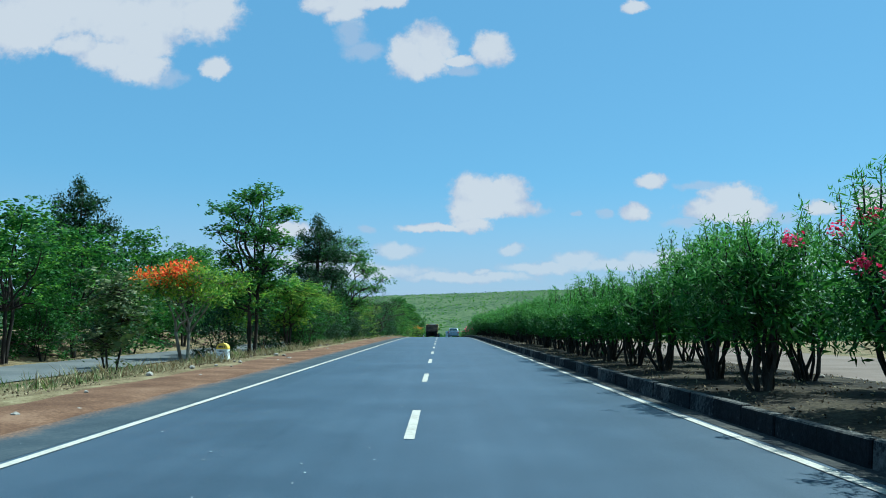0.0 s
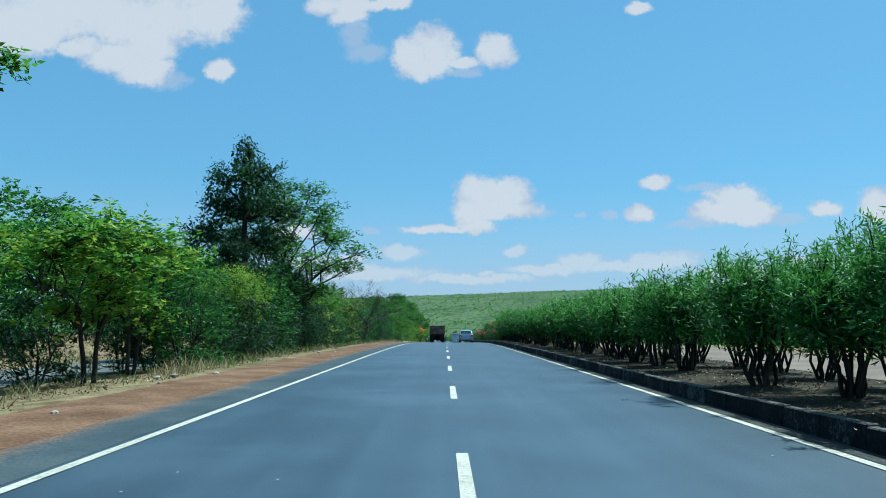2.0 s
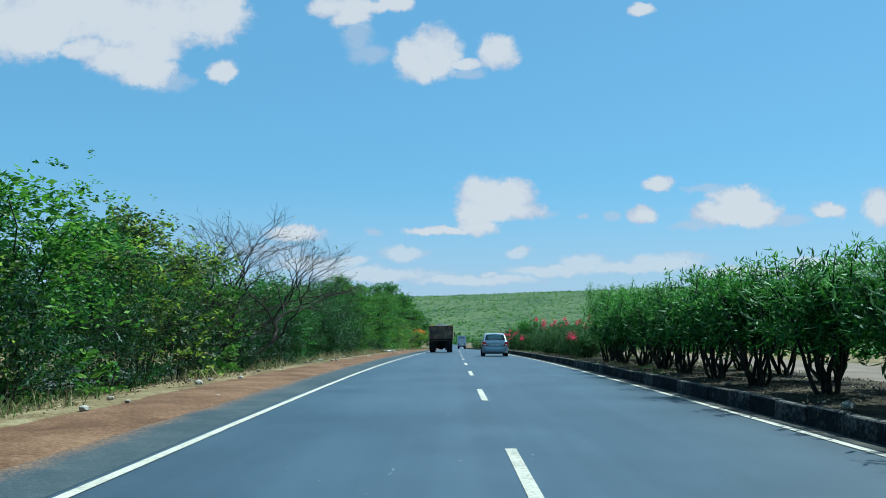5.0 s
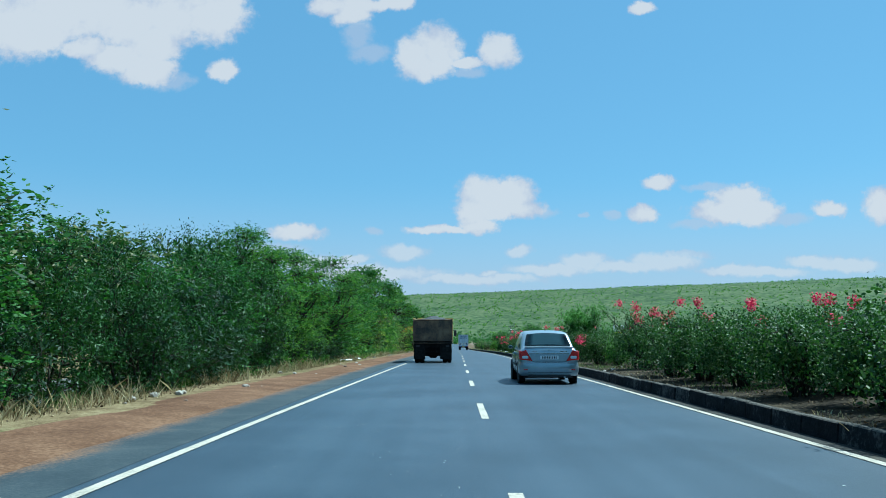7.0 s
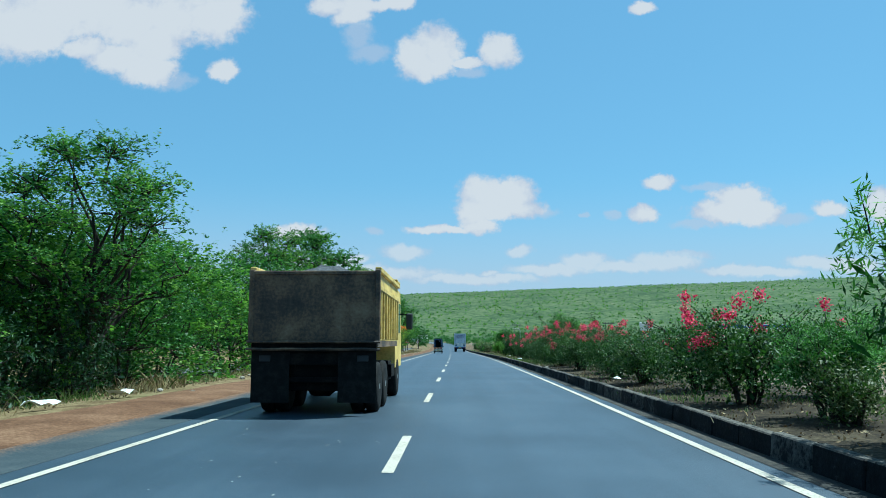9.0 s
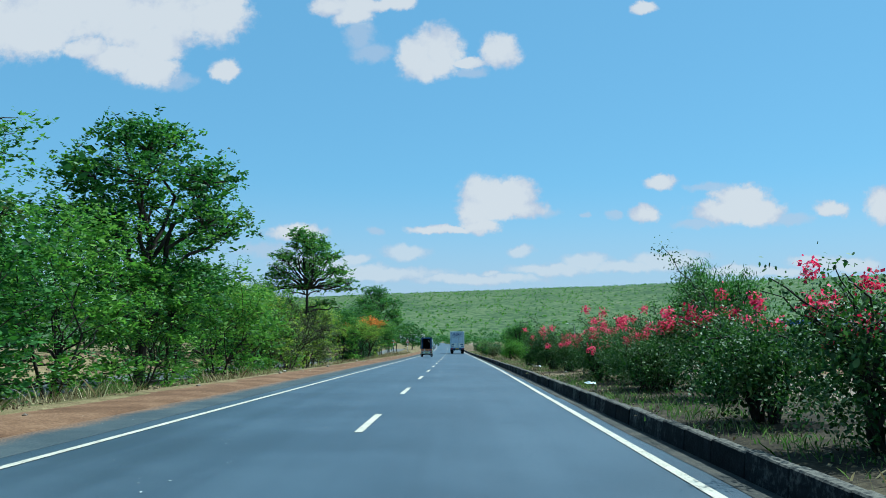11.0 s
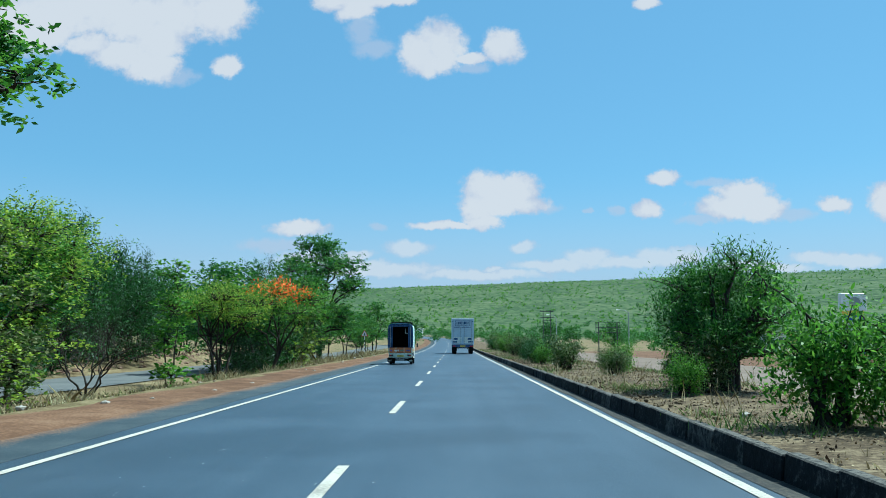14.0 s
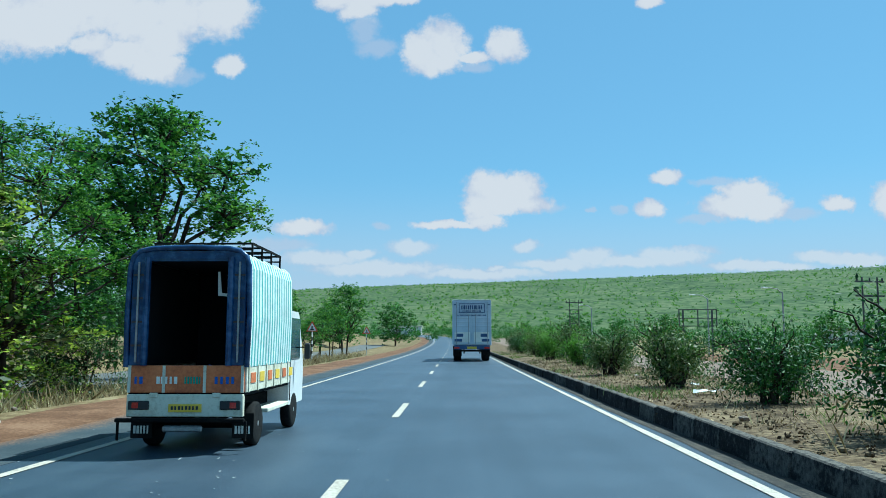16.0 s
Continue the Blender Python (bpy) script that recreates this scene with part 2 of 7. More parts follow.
hill_col = n.ramp(n.remap(f2, 0.35, 0.65), [(0.0, (0.01672, 0.03321, 0.01383)), (0.35, (0.0456, 0.07364, 0.02766)), (0.65, (0.07752, 0.1069, 0.0415)), (1.0, (0.1292, 0.1336, 0.0741))])
col = n.mix(far.outputs["Fac"], near_col, hill_col)
b = n.add("ShaderNodeBsdfPrincipled", Base_Color=col, Roughness=0.95)
n.set(b, "Specular_IOR_Level", 0.1)
n.set(b, "Normal", n.add("ShaderNodeBump", Height=small, Strength=0.6, Distance=0.05).outputs[0])
n.add("ShaderNodeOutputMaterial", Surface=b.outputs[0])

red_earth = surface("red_earth", [(0.0684, 0.03496, 0.01976), (0.133, 0.07144, 0.04028), (0.2128, 0.1254, 0.07448)], 0.8, 18.0, 0.95, bump=0.6, amount=0.45, spec=0.1)
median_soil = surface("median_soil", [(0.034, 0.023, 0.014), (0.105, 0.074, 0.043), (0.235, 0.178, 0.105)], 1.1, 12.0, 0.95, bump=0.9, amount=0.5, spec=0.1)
pale_road = surface("pale_road", [(0.125, 0.092, 0.070), (0.17, 0.127, 0.098), (0.215, 0.165, 0.13)], 0.4, 60.0, 0.95, bump=0.2, spec=0.08)
grey_road = surface("grey_road", [(0.0608, 0.0608, 0.057), (0.0912, 0.0912, 0.0836), (0.1292, 0.1254, 0.114)], 0.4, 50.0, 0.9, bump=0.2)
line_paint = surface("line_paint", [(0.24, 0.215, 0.175), (0.42, 0.375, 0.305), (0.48, 0.43, 0.355)], 1.5, 30.0, 0.7, bump=0.15, amount=0.6, spec=0.2)
concrete, n = material("kerb_concrete")
pos = n.add("ShaderNodeTexCoord").outputs["Object"]
rnd = n.add("ShaderNodeObjectInfo").outputs["Random"]
shift = n.vec("ADD", pos, n.add("ShaderNodeCombineXYZ", X=n.math("MULTIPLY", rnd, 31.0), Y=n.math("MULTIPLY", rnd, 17.0)).outputs[0]).outputs[0]
big, small = n.noise(shift, 2.2, 5.0, 0.65), n.noise(shift, 16.0, 5.0, 0.7)
f = n.math("ADD", n.math("MULTIPLY", big, 0.5), n.math("MULTIPLY_ADD", small, 0.5, n.math("MULTIPLY_ADD", rnd, 0.16, -0.08)))
# stained concrete, darkened further for the shade on the kerb's road face
shade_grime = n.ramp(n.remap(f, 0.3, 0.75), [(0.0, (0.004, 0.005, 0.007)), (0.5, (0.014, 0.016, 0.019)), (1.0, (0.12, 0.115, 0.108))])
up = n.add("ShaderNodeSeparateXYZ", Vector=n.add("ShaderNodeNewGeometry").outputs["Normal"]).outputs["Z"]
# up-facing faces are mixed towards a paler tone
pale_top = n.math("MULTIPLY", n.remap(up, 0.4, 0.9), n.remap(small, 0.3, 0.6))
b = n.add("ShaderNodeBsdfPrincipled", Base_Color=n.mix(pale_top, shade_grime, (0.125, 0.112, 0.095)), Roughness=0.92)
n.set(b, "Specular_IOR_Level", 0.12)
n.set(b, "Normal", n.add("ShaderNodeBump", Height=small, Strength=0.6, Distance=0.02).outputs[0])
n.add("ShaderNodeOutputMaterial", Surface=b.outputs[0])

gutter_dust = surface("gutter_dust", [(0.0266, 0.02736, 0.02736), (0.05016, 0.04712, 0.04256), (0.0988, 0.08512, 0.0684)], 1.6, 25.0, 0.95, bump=0.4, amount=0.5, spec=0.1)
# soil darkened to hold the shade under the median bushes
shaded_soil = surface("shaded_soil", [(0.01216, 0.00988, 0.0076), (0.0342, 0.02584, 0.01672), (0.0912, 0.0722, 0.04408)], 1.3, 18.0, 0.95, bump=0.7, amount=0.5, spec=0.1)
# ================= the ground, one sheet to the horizon
def smooth(x, a, b):
    t = min(1.0, max(0.0, (x - a) / (b - a)))
    return t * t * (3 - 2 * t)


def link(name, bm, mat=None, parent=None, label="", smooth_shade=False):
    me = bpy.data.meshes.new(name)
    bm.to_mesh(me)
    bm.free()
    if mat:
        me.materials.append(mat)
    if smooth_shade:
        for p in me.polygons:
            p.use_smooth = True
    ob = new(name, me)
    if parent:
        ob.parent = parent
    if label:
        ob["label"] = label
    return ob


def part(name, bm, mat, parent, label="", smooth_shade=False):
    return link(name, bm, mat, parent, label, smooth_shade)


def from_lists(name, verts, faces, mat, parent=None, label=""):
    me = bpy.data.meshes.new(name)
    me.from_pydata(verts, [], faces)
    me.materials.append(mat)
    ob = new(name, me)
    if parent:
        ob.parent = parent
    if label:
        ob["label"] = label
    return ob


PROFILE_U = [-3000, -60, -30, -24.5, -23, -21, -19.2, -18.6, -12.6, -12, -9.5, -8, -6.6, -5.6, -4.6, 3.9, 4.0, 9.0, 9.2, 17.5, 19, 30, 80, 3000]
PROFILE_Z = [1.0, 0.9, 0.9, 0.75, 0.55, -0.35, -0.5, -0.5, -0.5, -0.45, -0.25, -0.08, 0.05, 0.02, -0.06, -0.06, -0.06, -0.06, -0.06, -0.06, -0.12, -0.3, -0.8, -0.8]


def ground_z(x, y):
    """Height of the ground at a place."""
    s = y                                            # close enough, for the road runs along y
    cx = float(np.interp(y, line_y, line_x))
    rz = float(np.interp(y, line_y, line_z))
    u = x - cx
    z = rz + float(np.interp(u, PROFILE_U, PROFILE_Z))
    z -= 0.3 * smooth(y, 190, 206) * float(np.interp(u, [-12.4, -11.4, -8.2, -6.8], [0, 1, 1, 0]))   # the verge falls off here
    if abs(u) > 5:
        k = min(1.0, (abs(u) - 5) / 6) * (0 if 9 < u < 18 or -19 < u < -12 else 1)
        z += k * 0.10 * noise.noise((x * 0.5, y * 0.5, 0)) + k * 0.05 * noise.noise((x * 1.7, y * 1.7, 3))
    r, az = math.hypot(x, y - 250), math.degrees(math.atan2(x, y - 250))
    if r > 300:
        top = float(np.interp(az, [-60, -20, -11, 0, 12, 29, 60, 100], [20, 62, 76, 92, 103, 112, 112, 40]))
        z += top * smooth(r, 380, 1750) ** 0.9
        z += 2.2 * smooth(r, 500, 900) * noise.noise((x * 0.006, y * 0.006, 1)) + 1.0 * smooth(r, 500, 900) * noise.noise((x * 0.02, y * 0.02, 2))
    return z


def build_ground():
    us = [-3000, -2200, -1600, -1200, -900, -700, -550, -430, -340, -270, -210, -165, -130, -100, -80, -64, -52, -42, -35]
    us += [-30, -27.5, -25, -23.5, -22, -20.5, -19.2, -18.4, -15.5, -12.8, -12, -11, -10, -9, -8.2, -7.4, -6.6, -5.8, -5.2, -4.6]
    us += [-3, 0, 3.9, 4.2, 5, 6, 7, 8, 9, 9.4, 13, 17.2, 18.2, 20, 23, 27, 32, 38, 46, 56, 68, 82, 100]
    us += [125, 155, 190, 240, 300, 370, 450, 550, 680, 840, 1050, 1300, 1600, 2000, 2500, 3000]
    ys = [-400, -200, -120, -80, -60, -40] + list(np.arange(-25, 330, 1.25)) + list(np.arange(330, 600, 8)) + list(np.arange(600, 2100, 25)) + [2200, 2500, 3200, 4200]
    verts, faces, far = [], [], []
    for y in ys:
        cx = float(np.interp(y, line_y, line_x))
        for u in us:
            x = cx + u
            verts.append((x, y, ground_z(x, y)))
            r = math.hypot(x, y - 250)
            far.append(smooth(r, 200, 420))
    w = len(us)
    for j in range(len(ys) - 1):
        for i in range(w - 1):
            a = j * w + i
            faces.append((a, a + 1, a + 1 + w, a + w))
    ob = from_lists("ground", verts, faces, ground_mat)
    for p in ob.data.polygons:
        p.use_smooth = True
    attr = ob.data.attributes.new("far", "FLOAT", "POINT")
    attr.data.foreach_set("value", far)
    return tagged(ob, "dry grassy ground rising to a green scrub hill", "ground", kind="structure")


build_ground()


def strip(name, u0, u1, s0, s1, h, mat, step=2.0, wobble=0.0, cols=1, crown=0.0, seed=0, parent=None, drift=0.0):
    """A ribbon of surface along the road between two sideways distances."""
    verts, faces = [], []
    ss = np.arange(s0, s1 + step * 0.5, step)
    for s in ss:
        for i in range(cols + 1):
            u = u0 + (u1 - u0) * i / cols
            u += drift * smooth(s, 110, 180)
            if wobble and i in (0, cols):
                u += wobble * (noise.noise((s * 0.23, seed, i)) + 0.7 * noise.noise((s * 1.1, seed, i + 5)))
            bump = crown * math.sin(math.pi * i / cols) * (0.7 + 0.6 * noise.noise((s * 0.3, i, seed))) if crown else 0
            verts.append(along(s, u, h + bump))
    for j in range(len(ss) - 1):
        for i in range(cols):
            a = j * (cols + 1) + i
            faces.append((a, a + 1, a + cols + 2, a + cols + 1))
    ob = from_lists(name, verts, faces, mat, parent)
    return ob


def edge_line(name, places):
    """A painted line along the road whose middle wanders as given: (s, u) pairs."""
    at = np.arange(-70, 500.5, 1.5)
    mid = np.interp(at, [p[0] for p in places], [p[1] for p in places])
    verts, faces = [], []
    for s, u in zip(at, mid):
        verts += [along(s, u - 0.06 + 0.006 * noise.noise((s * 2.1, u, 0)), 0.008), along(s, u + 0.06 + 0.006 * noise.noise((s * 1.7, u, 9)), 0.008)]
    for k in range(len(at) - 1):
        faces.append((2 * k, 2 * k + 1, 2 * k + 3, 2 * k + 2))
    return tagged(from_lists(name, verts, faces, line_paint), "worn white painted edge line", "road marking", kind="structure")


tagged(strip("road", -4.75, 4.12, -70, 740, 0.0, asphalt, 3.0, 0.05), "dark blue-grey asphalt carriageway with white lines", "road", kind="structure")
tagged(strip("shoulder", -6.8, -4.7, -70, 500, 0.004, red_earth, 0.6, 0.13, cols=6, crown=0.08, seed=4), "red laterite earth shoulder beside the road", "shoulder", kind="structure")
dusty, n = material("dusty_asphalt")
pos = n.add("ShaderNodeTexCoord").outputs["Object"]
across = n.add("ShaderNodeAttribute")
across.attribute_name = "across"
mid_n, small_n = n.noise(pos, 0.9, 5.0, 0.65), n.noise(pos, 30.0, 4.0, 0.7)
bare = n.ramp(n.remap(n.math("MULTIPLY_ADD", small_n, 0.5, n.math("MULTIPLY", mid_n, 0.5)), 0.35, 0.65), [(0.0, (0.0304, 0.04104, 0.04864)), (0.5, (0.04408, 0.05624, 0.06384)), (1.0, (0.0646, 0.07448, 0.07752))])
soil = n.ramp(n.remap(small_n, 0.3, 0.7), [(0.0, (0.0912, 0.04712, 0.02584)), (0.5, (0.152, 0.08208, 0.0456)), (1.0, (0.2204, 0.1292, 0.076))])
spill = n.math("ADD", n.math("SUBTRACT", 1.0, across.outputs["Fac"]), n.math("MULTIPLY_ADD", n.math("ADD", mid_n, small_n), 0.7, -0.7))
b = n.add("ShaderNodeBsdfPrincipled", Base_Color=n.mix(n.remap(spill, 0.48, 0.98), bare, soil), Roughness=0.9)
n.set(b, "Specular_IOR_Level", 0.2)
n.set(b, "Normal", n.add("ShaderNodeBump", Height=small_n, Strength=0.3, Distance=0.02).outputs[0])
n.add("ShaderNodeOutputMaterial", Surface=b.outputs[0])
edge = tagged(strip("paved_edge", -4.95, -3.70, -70, 500, 0.003, dusty, 1.5, 0.03, cols=6, seed=33, drift=0.1), "grey asphalt strip with red earth washed over its edge", "road edge", kind="structure")
edge.data.attributes.new("across", "FLOAT", "POINT").data.foreach_set("value", [k % 7 / 6 for k in range(len(edge.data.vertices))])
edge_line("edge_line_left", ((-70, -3.57), (100, -3.57), (112, -3.50), (127, -3.40), (143, -3.30), (170, -3.22), (190, -3.20), (210, -3.24), (500, -3.24)))
edge_line("edge_line_right", ((-70, 3.70), (20, 3.70), (45, 3.76), (70, 3.72), (112, 3.79), (127, 3.70), (143, 3.58), (190, 3.58), (212, 3.67), (500, 3.66)))
tagged(strip("far_road", 9.2, 17.3, -70, 740, 0.0, pale_road, 3.0), "pale concrete-grey opposite carriageway", "road", kind="structure")
tagged(strip("service_road", -18.2, -12.9, -70, 420, -0.46, grey_road, 3.0, 0.15, seed=9), "grey service road below the trees", "road", kind="structure")
tagged(strip("median_bed", 4.2, 8.9, -70, 193.0, 0.17, shaded_soil, 0.6, 0.0, cols=10, crown=0.10, seed=2), "leaf-littered soil bed with the bushes' shade in its colour", "median", kind="structure")
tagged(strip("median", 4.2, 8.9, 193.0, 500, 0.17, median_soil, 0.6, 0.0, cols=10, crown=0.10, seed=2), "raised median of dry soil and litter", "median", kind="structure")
tagged(strip("gutter", 3.84, 4.12, -70, 500, 0.005, gutter_dust, 0.8, 0.05, seed=21), "strip of brown dust along the kerb", "gutter", kind="structure")
DASH0 = 8.85
for k in range(-8, 52):
    s0 = DASH0 + 9 * k
    tagged(strip("lane_dash", -0.06, 0.06, s0, s0 + 3.0, 0.005, line_paint, 1.0), "white painted lane dash", "road marking", "lane dashes")


def kerb_stone(length):
    """One concrete kerb block, lying along y, its road face at x = 0."""
    bm = bmesh.new()
    bmesh.ops.create_cube(bm, size=1.0)
    for v in bm.verts:
        v.co = Vector(((v.co.x + 0.5) * 0.17, v.co.y * length, (v.co.z + 0.5) * 0.34 - 0.08))
        if v.co.z > 0.15 and v.co.x < 0.05:
            v.co.x += 0.03
    bmesh.ops.bevel(bm, geom=bm.edges[:], offset=0.015, segments=1, affect="EDGES")
    return bm


# ================= plants
bark = surface("bark", [(0.0152, 0.01292, 0.01064), (0.0342, 0.02812, 0.0228), (0.0684, 0.05624, 0.04408)], 3.0, 22.0, 0.95, bump=0.8, stretch=(1, 1, 0.3), spec=0.15)
pale_bark = surface("pale_bark", [(0.0836, 0.0722, 0.057), (0.1444, 0.1254, 0.0988), (0.2128, 0.19, 0.152)], 3.0, 20.0, 0.95, bump=0.7, stretch=(1, 1, 0.3), spec=0.15)
# oleander tones: lower leaves darkened as if shaded, shoots brightened as if sunlit
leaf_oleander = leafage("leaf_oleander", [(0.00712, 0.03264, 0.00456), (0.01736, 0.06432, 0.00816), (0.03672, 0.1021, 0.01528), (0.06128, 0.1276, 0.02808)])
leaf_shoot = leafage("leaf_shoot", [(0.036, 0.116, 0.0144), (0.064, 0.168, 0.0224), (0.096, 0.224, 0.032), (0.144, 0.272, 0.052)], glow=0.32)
leaf_mid = leafage("leaf_mid", [(0.00664, 0.0308, 0.00664), (0.01648, 0.06024, 0.01032), (0.03456, 0.1014, 0.01768), (0.06592, 0.147, 0.03672)], glow=0.32)
leaf_deep = leafage("leaf_deep", [(0.004, 0.0192, 0.0056), (0.0096, 0.0368, 0.0088), (0.0208, 0.064, 0.0136), (0.044, 0.1, 0.0264)], glow=0.15)
leaf_thorny = leafage("leaf_thorny", [(0.0075, 0.022, 0.006), (0.02, 0.05, 0.012), (0.044, 0.084, 0.022), (0.095, 0.125, 0.044)], glow=0.2)
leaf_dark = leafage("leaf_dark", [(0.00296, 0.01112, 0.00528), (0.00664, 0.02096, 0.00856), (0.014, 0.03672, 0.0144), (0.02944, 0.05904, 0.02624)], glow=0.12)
leaf_bright = leafage("leaf_bright", [(0.01912, 0.07248, 0.00688), (0.046, 0.1279, 0.01192), (0.09088, 0.1919, 0.02048), (0.1531, 0.2473, 0.0384)], glow=0.46, through=(0.15, 0.34, 0.03))
leaf_yellow = leafage("leaf_yellow", [(0.05, 0.122, 0.010), (0.115, 0.21, 0.019), (0.205, 0.295, 0.03), (0.31, 0.355, 0.05)], glow=0.52, through=(0.27, 0.38, 0.03))
leaf_olive = leafage("leaf_olive", [(0.020, 0.038, 0.011), (0.044, 0.067, 0.019), (0.080, 0.100, 0.034), (0.142, 0.140, 0.060)], glow=0.2)
straw = leafage("straw", [(0.136, 0.1, 0.044), (0.224, 0.168, 0.08), (0.304, 0.248, 0.128), (0.368, 0.328, 0.192)], 0.8, 0.25, through=None)
weed_green = leafage("weed_green", [(0.04, 0.064, 0.016), (0.08, 0.112, 0.032), (0.136, 0.16, 0.056), (0.208, 0.208, 0.088)], 0.7, 0.3)
flame = leafage("flame_petals", [(0.55, 0.045, 0.012), (0.72, 0.075, 0.015), (0.82, 0.13, 0.02), (0.85, 0.22, 0.04)], 0.6, 0.35, through=None)
magenta = leafage("magenta_petals", [(0.50, 0.012, 0.05), (0.62, 0.02, 0.085), (0.70, 0.045, 0.13), (0.74, 0.11, 0.2)], 0.6, 0.35, through=None)


class Tubes:
    """Tapered branches gathered into one mesh."""

    def __init__(self):
        self.v, self.f = [], []

    def add(self, pts, radii, sides=6):
        base = len(self.v)
        pts = [Vector(p) for p in pts]
        for i, p in enumerate(pts):
            d = (pts[min(i + 1, len(pts) - 1)] - pts[max(i - 1, 0)]).normalized()
            a = d.cross(Vector((0.31, 0.95, 0.1))).normalized()
            b = d.cross(a)
            for k in range(sides):
                t = 2 * math.pi * k / sides
                self.v.append(p + (a * math.cos(t) + b * math.sin(t)) * radii[i])
        for i in range(len(pts) - 1):
            for k in range(sides):
                a0, a1 = base + i * sides + k, base + i * sides + (k + 1) % sides
                self.f.append((a0, a1, a1 + sides, a0 + sides))
        self.f.append(tuple(base + (len(pts) - 1) * sides + k for k in range(sides)))

    def limb(self, rng, a, b, r0, r1, bend=0.12, steps=4, sides=6):
        a, b = Vector(a), Vector(b)
        n_ = (b - a).length
        pts = []
        for i in range(steps + 1):
            t = i / steps
            p = a.lerp(b, t)
            w = math.sin(math.pi * t) * bend * n_
            p += Vector((rng.uniform(-1, 1), rng.uniform(-1, 1), rng.uniform(-0.2, 0.8))) * w
            pts.append(p)
        self.add(pts, [r0 + (r1 - r0) * i / steps for i in range(steps + 1)], sides)
        return pts

    def mesh(self, name, mat, parent, label=""):
        ob = from_lists(name, self.v, self.f, mat, parent, label)
        for p in ob.data.polygons:
            p.use_smooth = True
        return ob


def leaves(name, rng, tips, per, size, mat, parent, wide=0.45, reach=0.35, droop=0.2, up=0.25, label="", core=None, core_size=0.4, oval=False, tuft=0.0):
    """Many single leaves round the twig tips: each a folded blade of four points. tips: (n, 3). core: places of the larger old leaves within."""
    tips = np.repeat(np.asarray(tips, float), per, axis=0)
    sizes = np.full(len(tips), size, float)
    spreads = np.full(len(tips), reach * 0.6)
    if core is not None:
        tips = np.concatenate([tips, core])
        sizes = np.concatenate([sizes, np.full(len(core), core_size)])
        spreads = np.concatenate([spreads, np.full(len(core), 0.05)])
    n_, tuft_of = len(tips), 9
    d = rng.normal(size=(n_, 3))
    d[:, 2] += up
    d /= np.linalg.norm(d, axis=1)[:, None]
    off = rng.normal(size=(n_, 3)) * spreads[:, None]
    if tuft:
        # whorls: leaves stand out sideways round each twig's end and droop at their tips
        turn = rng.uniform(0, 2 * math.pi, n_)
        d = np.stack([np.cos(turn), np.sin(turn), rng.normal(size=n_) * 0.35 + up], 1)
        d /= np.linalg.norm(d, axis=1)[:, None]
        whorl = np.repeat(rng.normal(size=(-(-n_ // tuft_of), 3)), tuft_of, axis=0)[:n_]
        near = spreads[:, None] / 0.6
        off = whorl * np.array([1.0, 1.0, 0.45]) * near * tuft + rng.normal(size=(n_, 3)) * 0.05
    p0 = tips + off
    dd = d + np.array([0, 0, -droop])
    dd /= np.linalg.norm(dd, axis=1)[:, None]
    side = np.cross(dd, rng.normal(size=(n_, 3)) * 0.6 + off / np.maximum(spreads, 0.03)[:, None] * 0.55 + np.array([0.12, 0, 0.95]))
    side /= np.linalg.norm(side, axis=1)[:, None] + 1e-9
    nor = np.cross(side, dd)
    ln = (sizes * rng.uniform(0.65, 1.3, n_))[:, None]
    q = np.stack([p0, p0 + dd * ln * 0.45 + side * ln * wide * 0.5 - nor * ln * 0.06, p0 + dd * ln, p0 + dd * ln * 0.45 - side * ln * wide * 0.5 - nor * ln * 0.06], 1)
    if oval:
        def at(t, w):
            return p0 + dd * ln * t + side * ln * wide * w - nor * ln * 0.16 * t * t
        q = np.stack([at(0, 0), at(0.28, 0.42), at(0.62, 0.40), at(1.0, 0), at(0.62, -0.40), at(0.28, -0.42)], 1)
    k = q.shape[1]
    me = bpy.data.meshes.new(name)
    me.vertices.add(n_ * k)
    me.vertices.foreach_set("co", q.reshape(-1).astype(np.float32))
    me.loops.add(n_ * k)
    me.loops.foreach_set("vertex_index", np.arange(n_ * k, dtype=np.int32))
    me.polygons.add(n_)
    me.polygons.foreach_set("loop_start", np.arange(0, n_ * k, k, dtype=np.int32))
    me.update(calc_edges=True)
    me.materials.append(mat)
    ob = new(name, me)
    if parent:
        ob.parent = parent
    if label:
        ob["label"] = label
    return ob


def shell(rng, lobes, count, inner=0.45, top=0.25):
    """Points in egg-shaped lobes, denser near their outsides and tops."""
    w = np.array([(l[3] * l[4] * l[5]) ** 0.75 for l in lobes])
    pick = rng.choice(len(lobes), count, p=w / w.sum())
    d = rng.normal(size=(count, 3))
    d[:, 2] = np.where(rng.random(count) < top, np.abs(d[:, 2]), d[:, 2])
    d /= np.linalg.norm(d, axis=1)[:, None]
    r = inner + (1 - inner) * rng.random(count) ** 0.6
    r *= 1 + 0.16 * rng.normal(size=count)
    L = np.array(lobes)[pick]
    return L[:, :3] + d * L[:, 3:] * r[:, None], pick


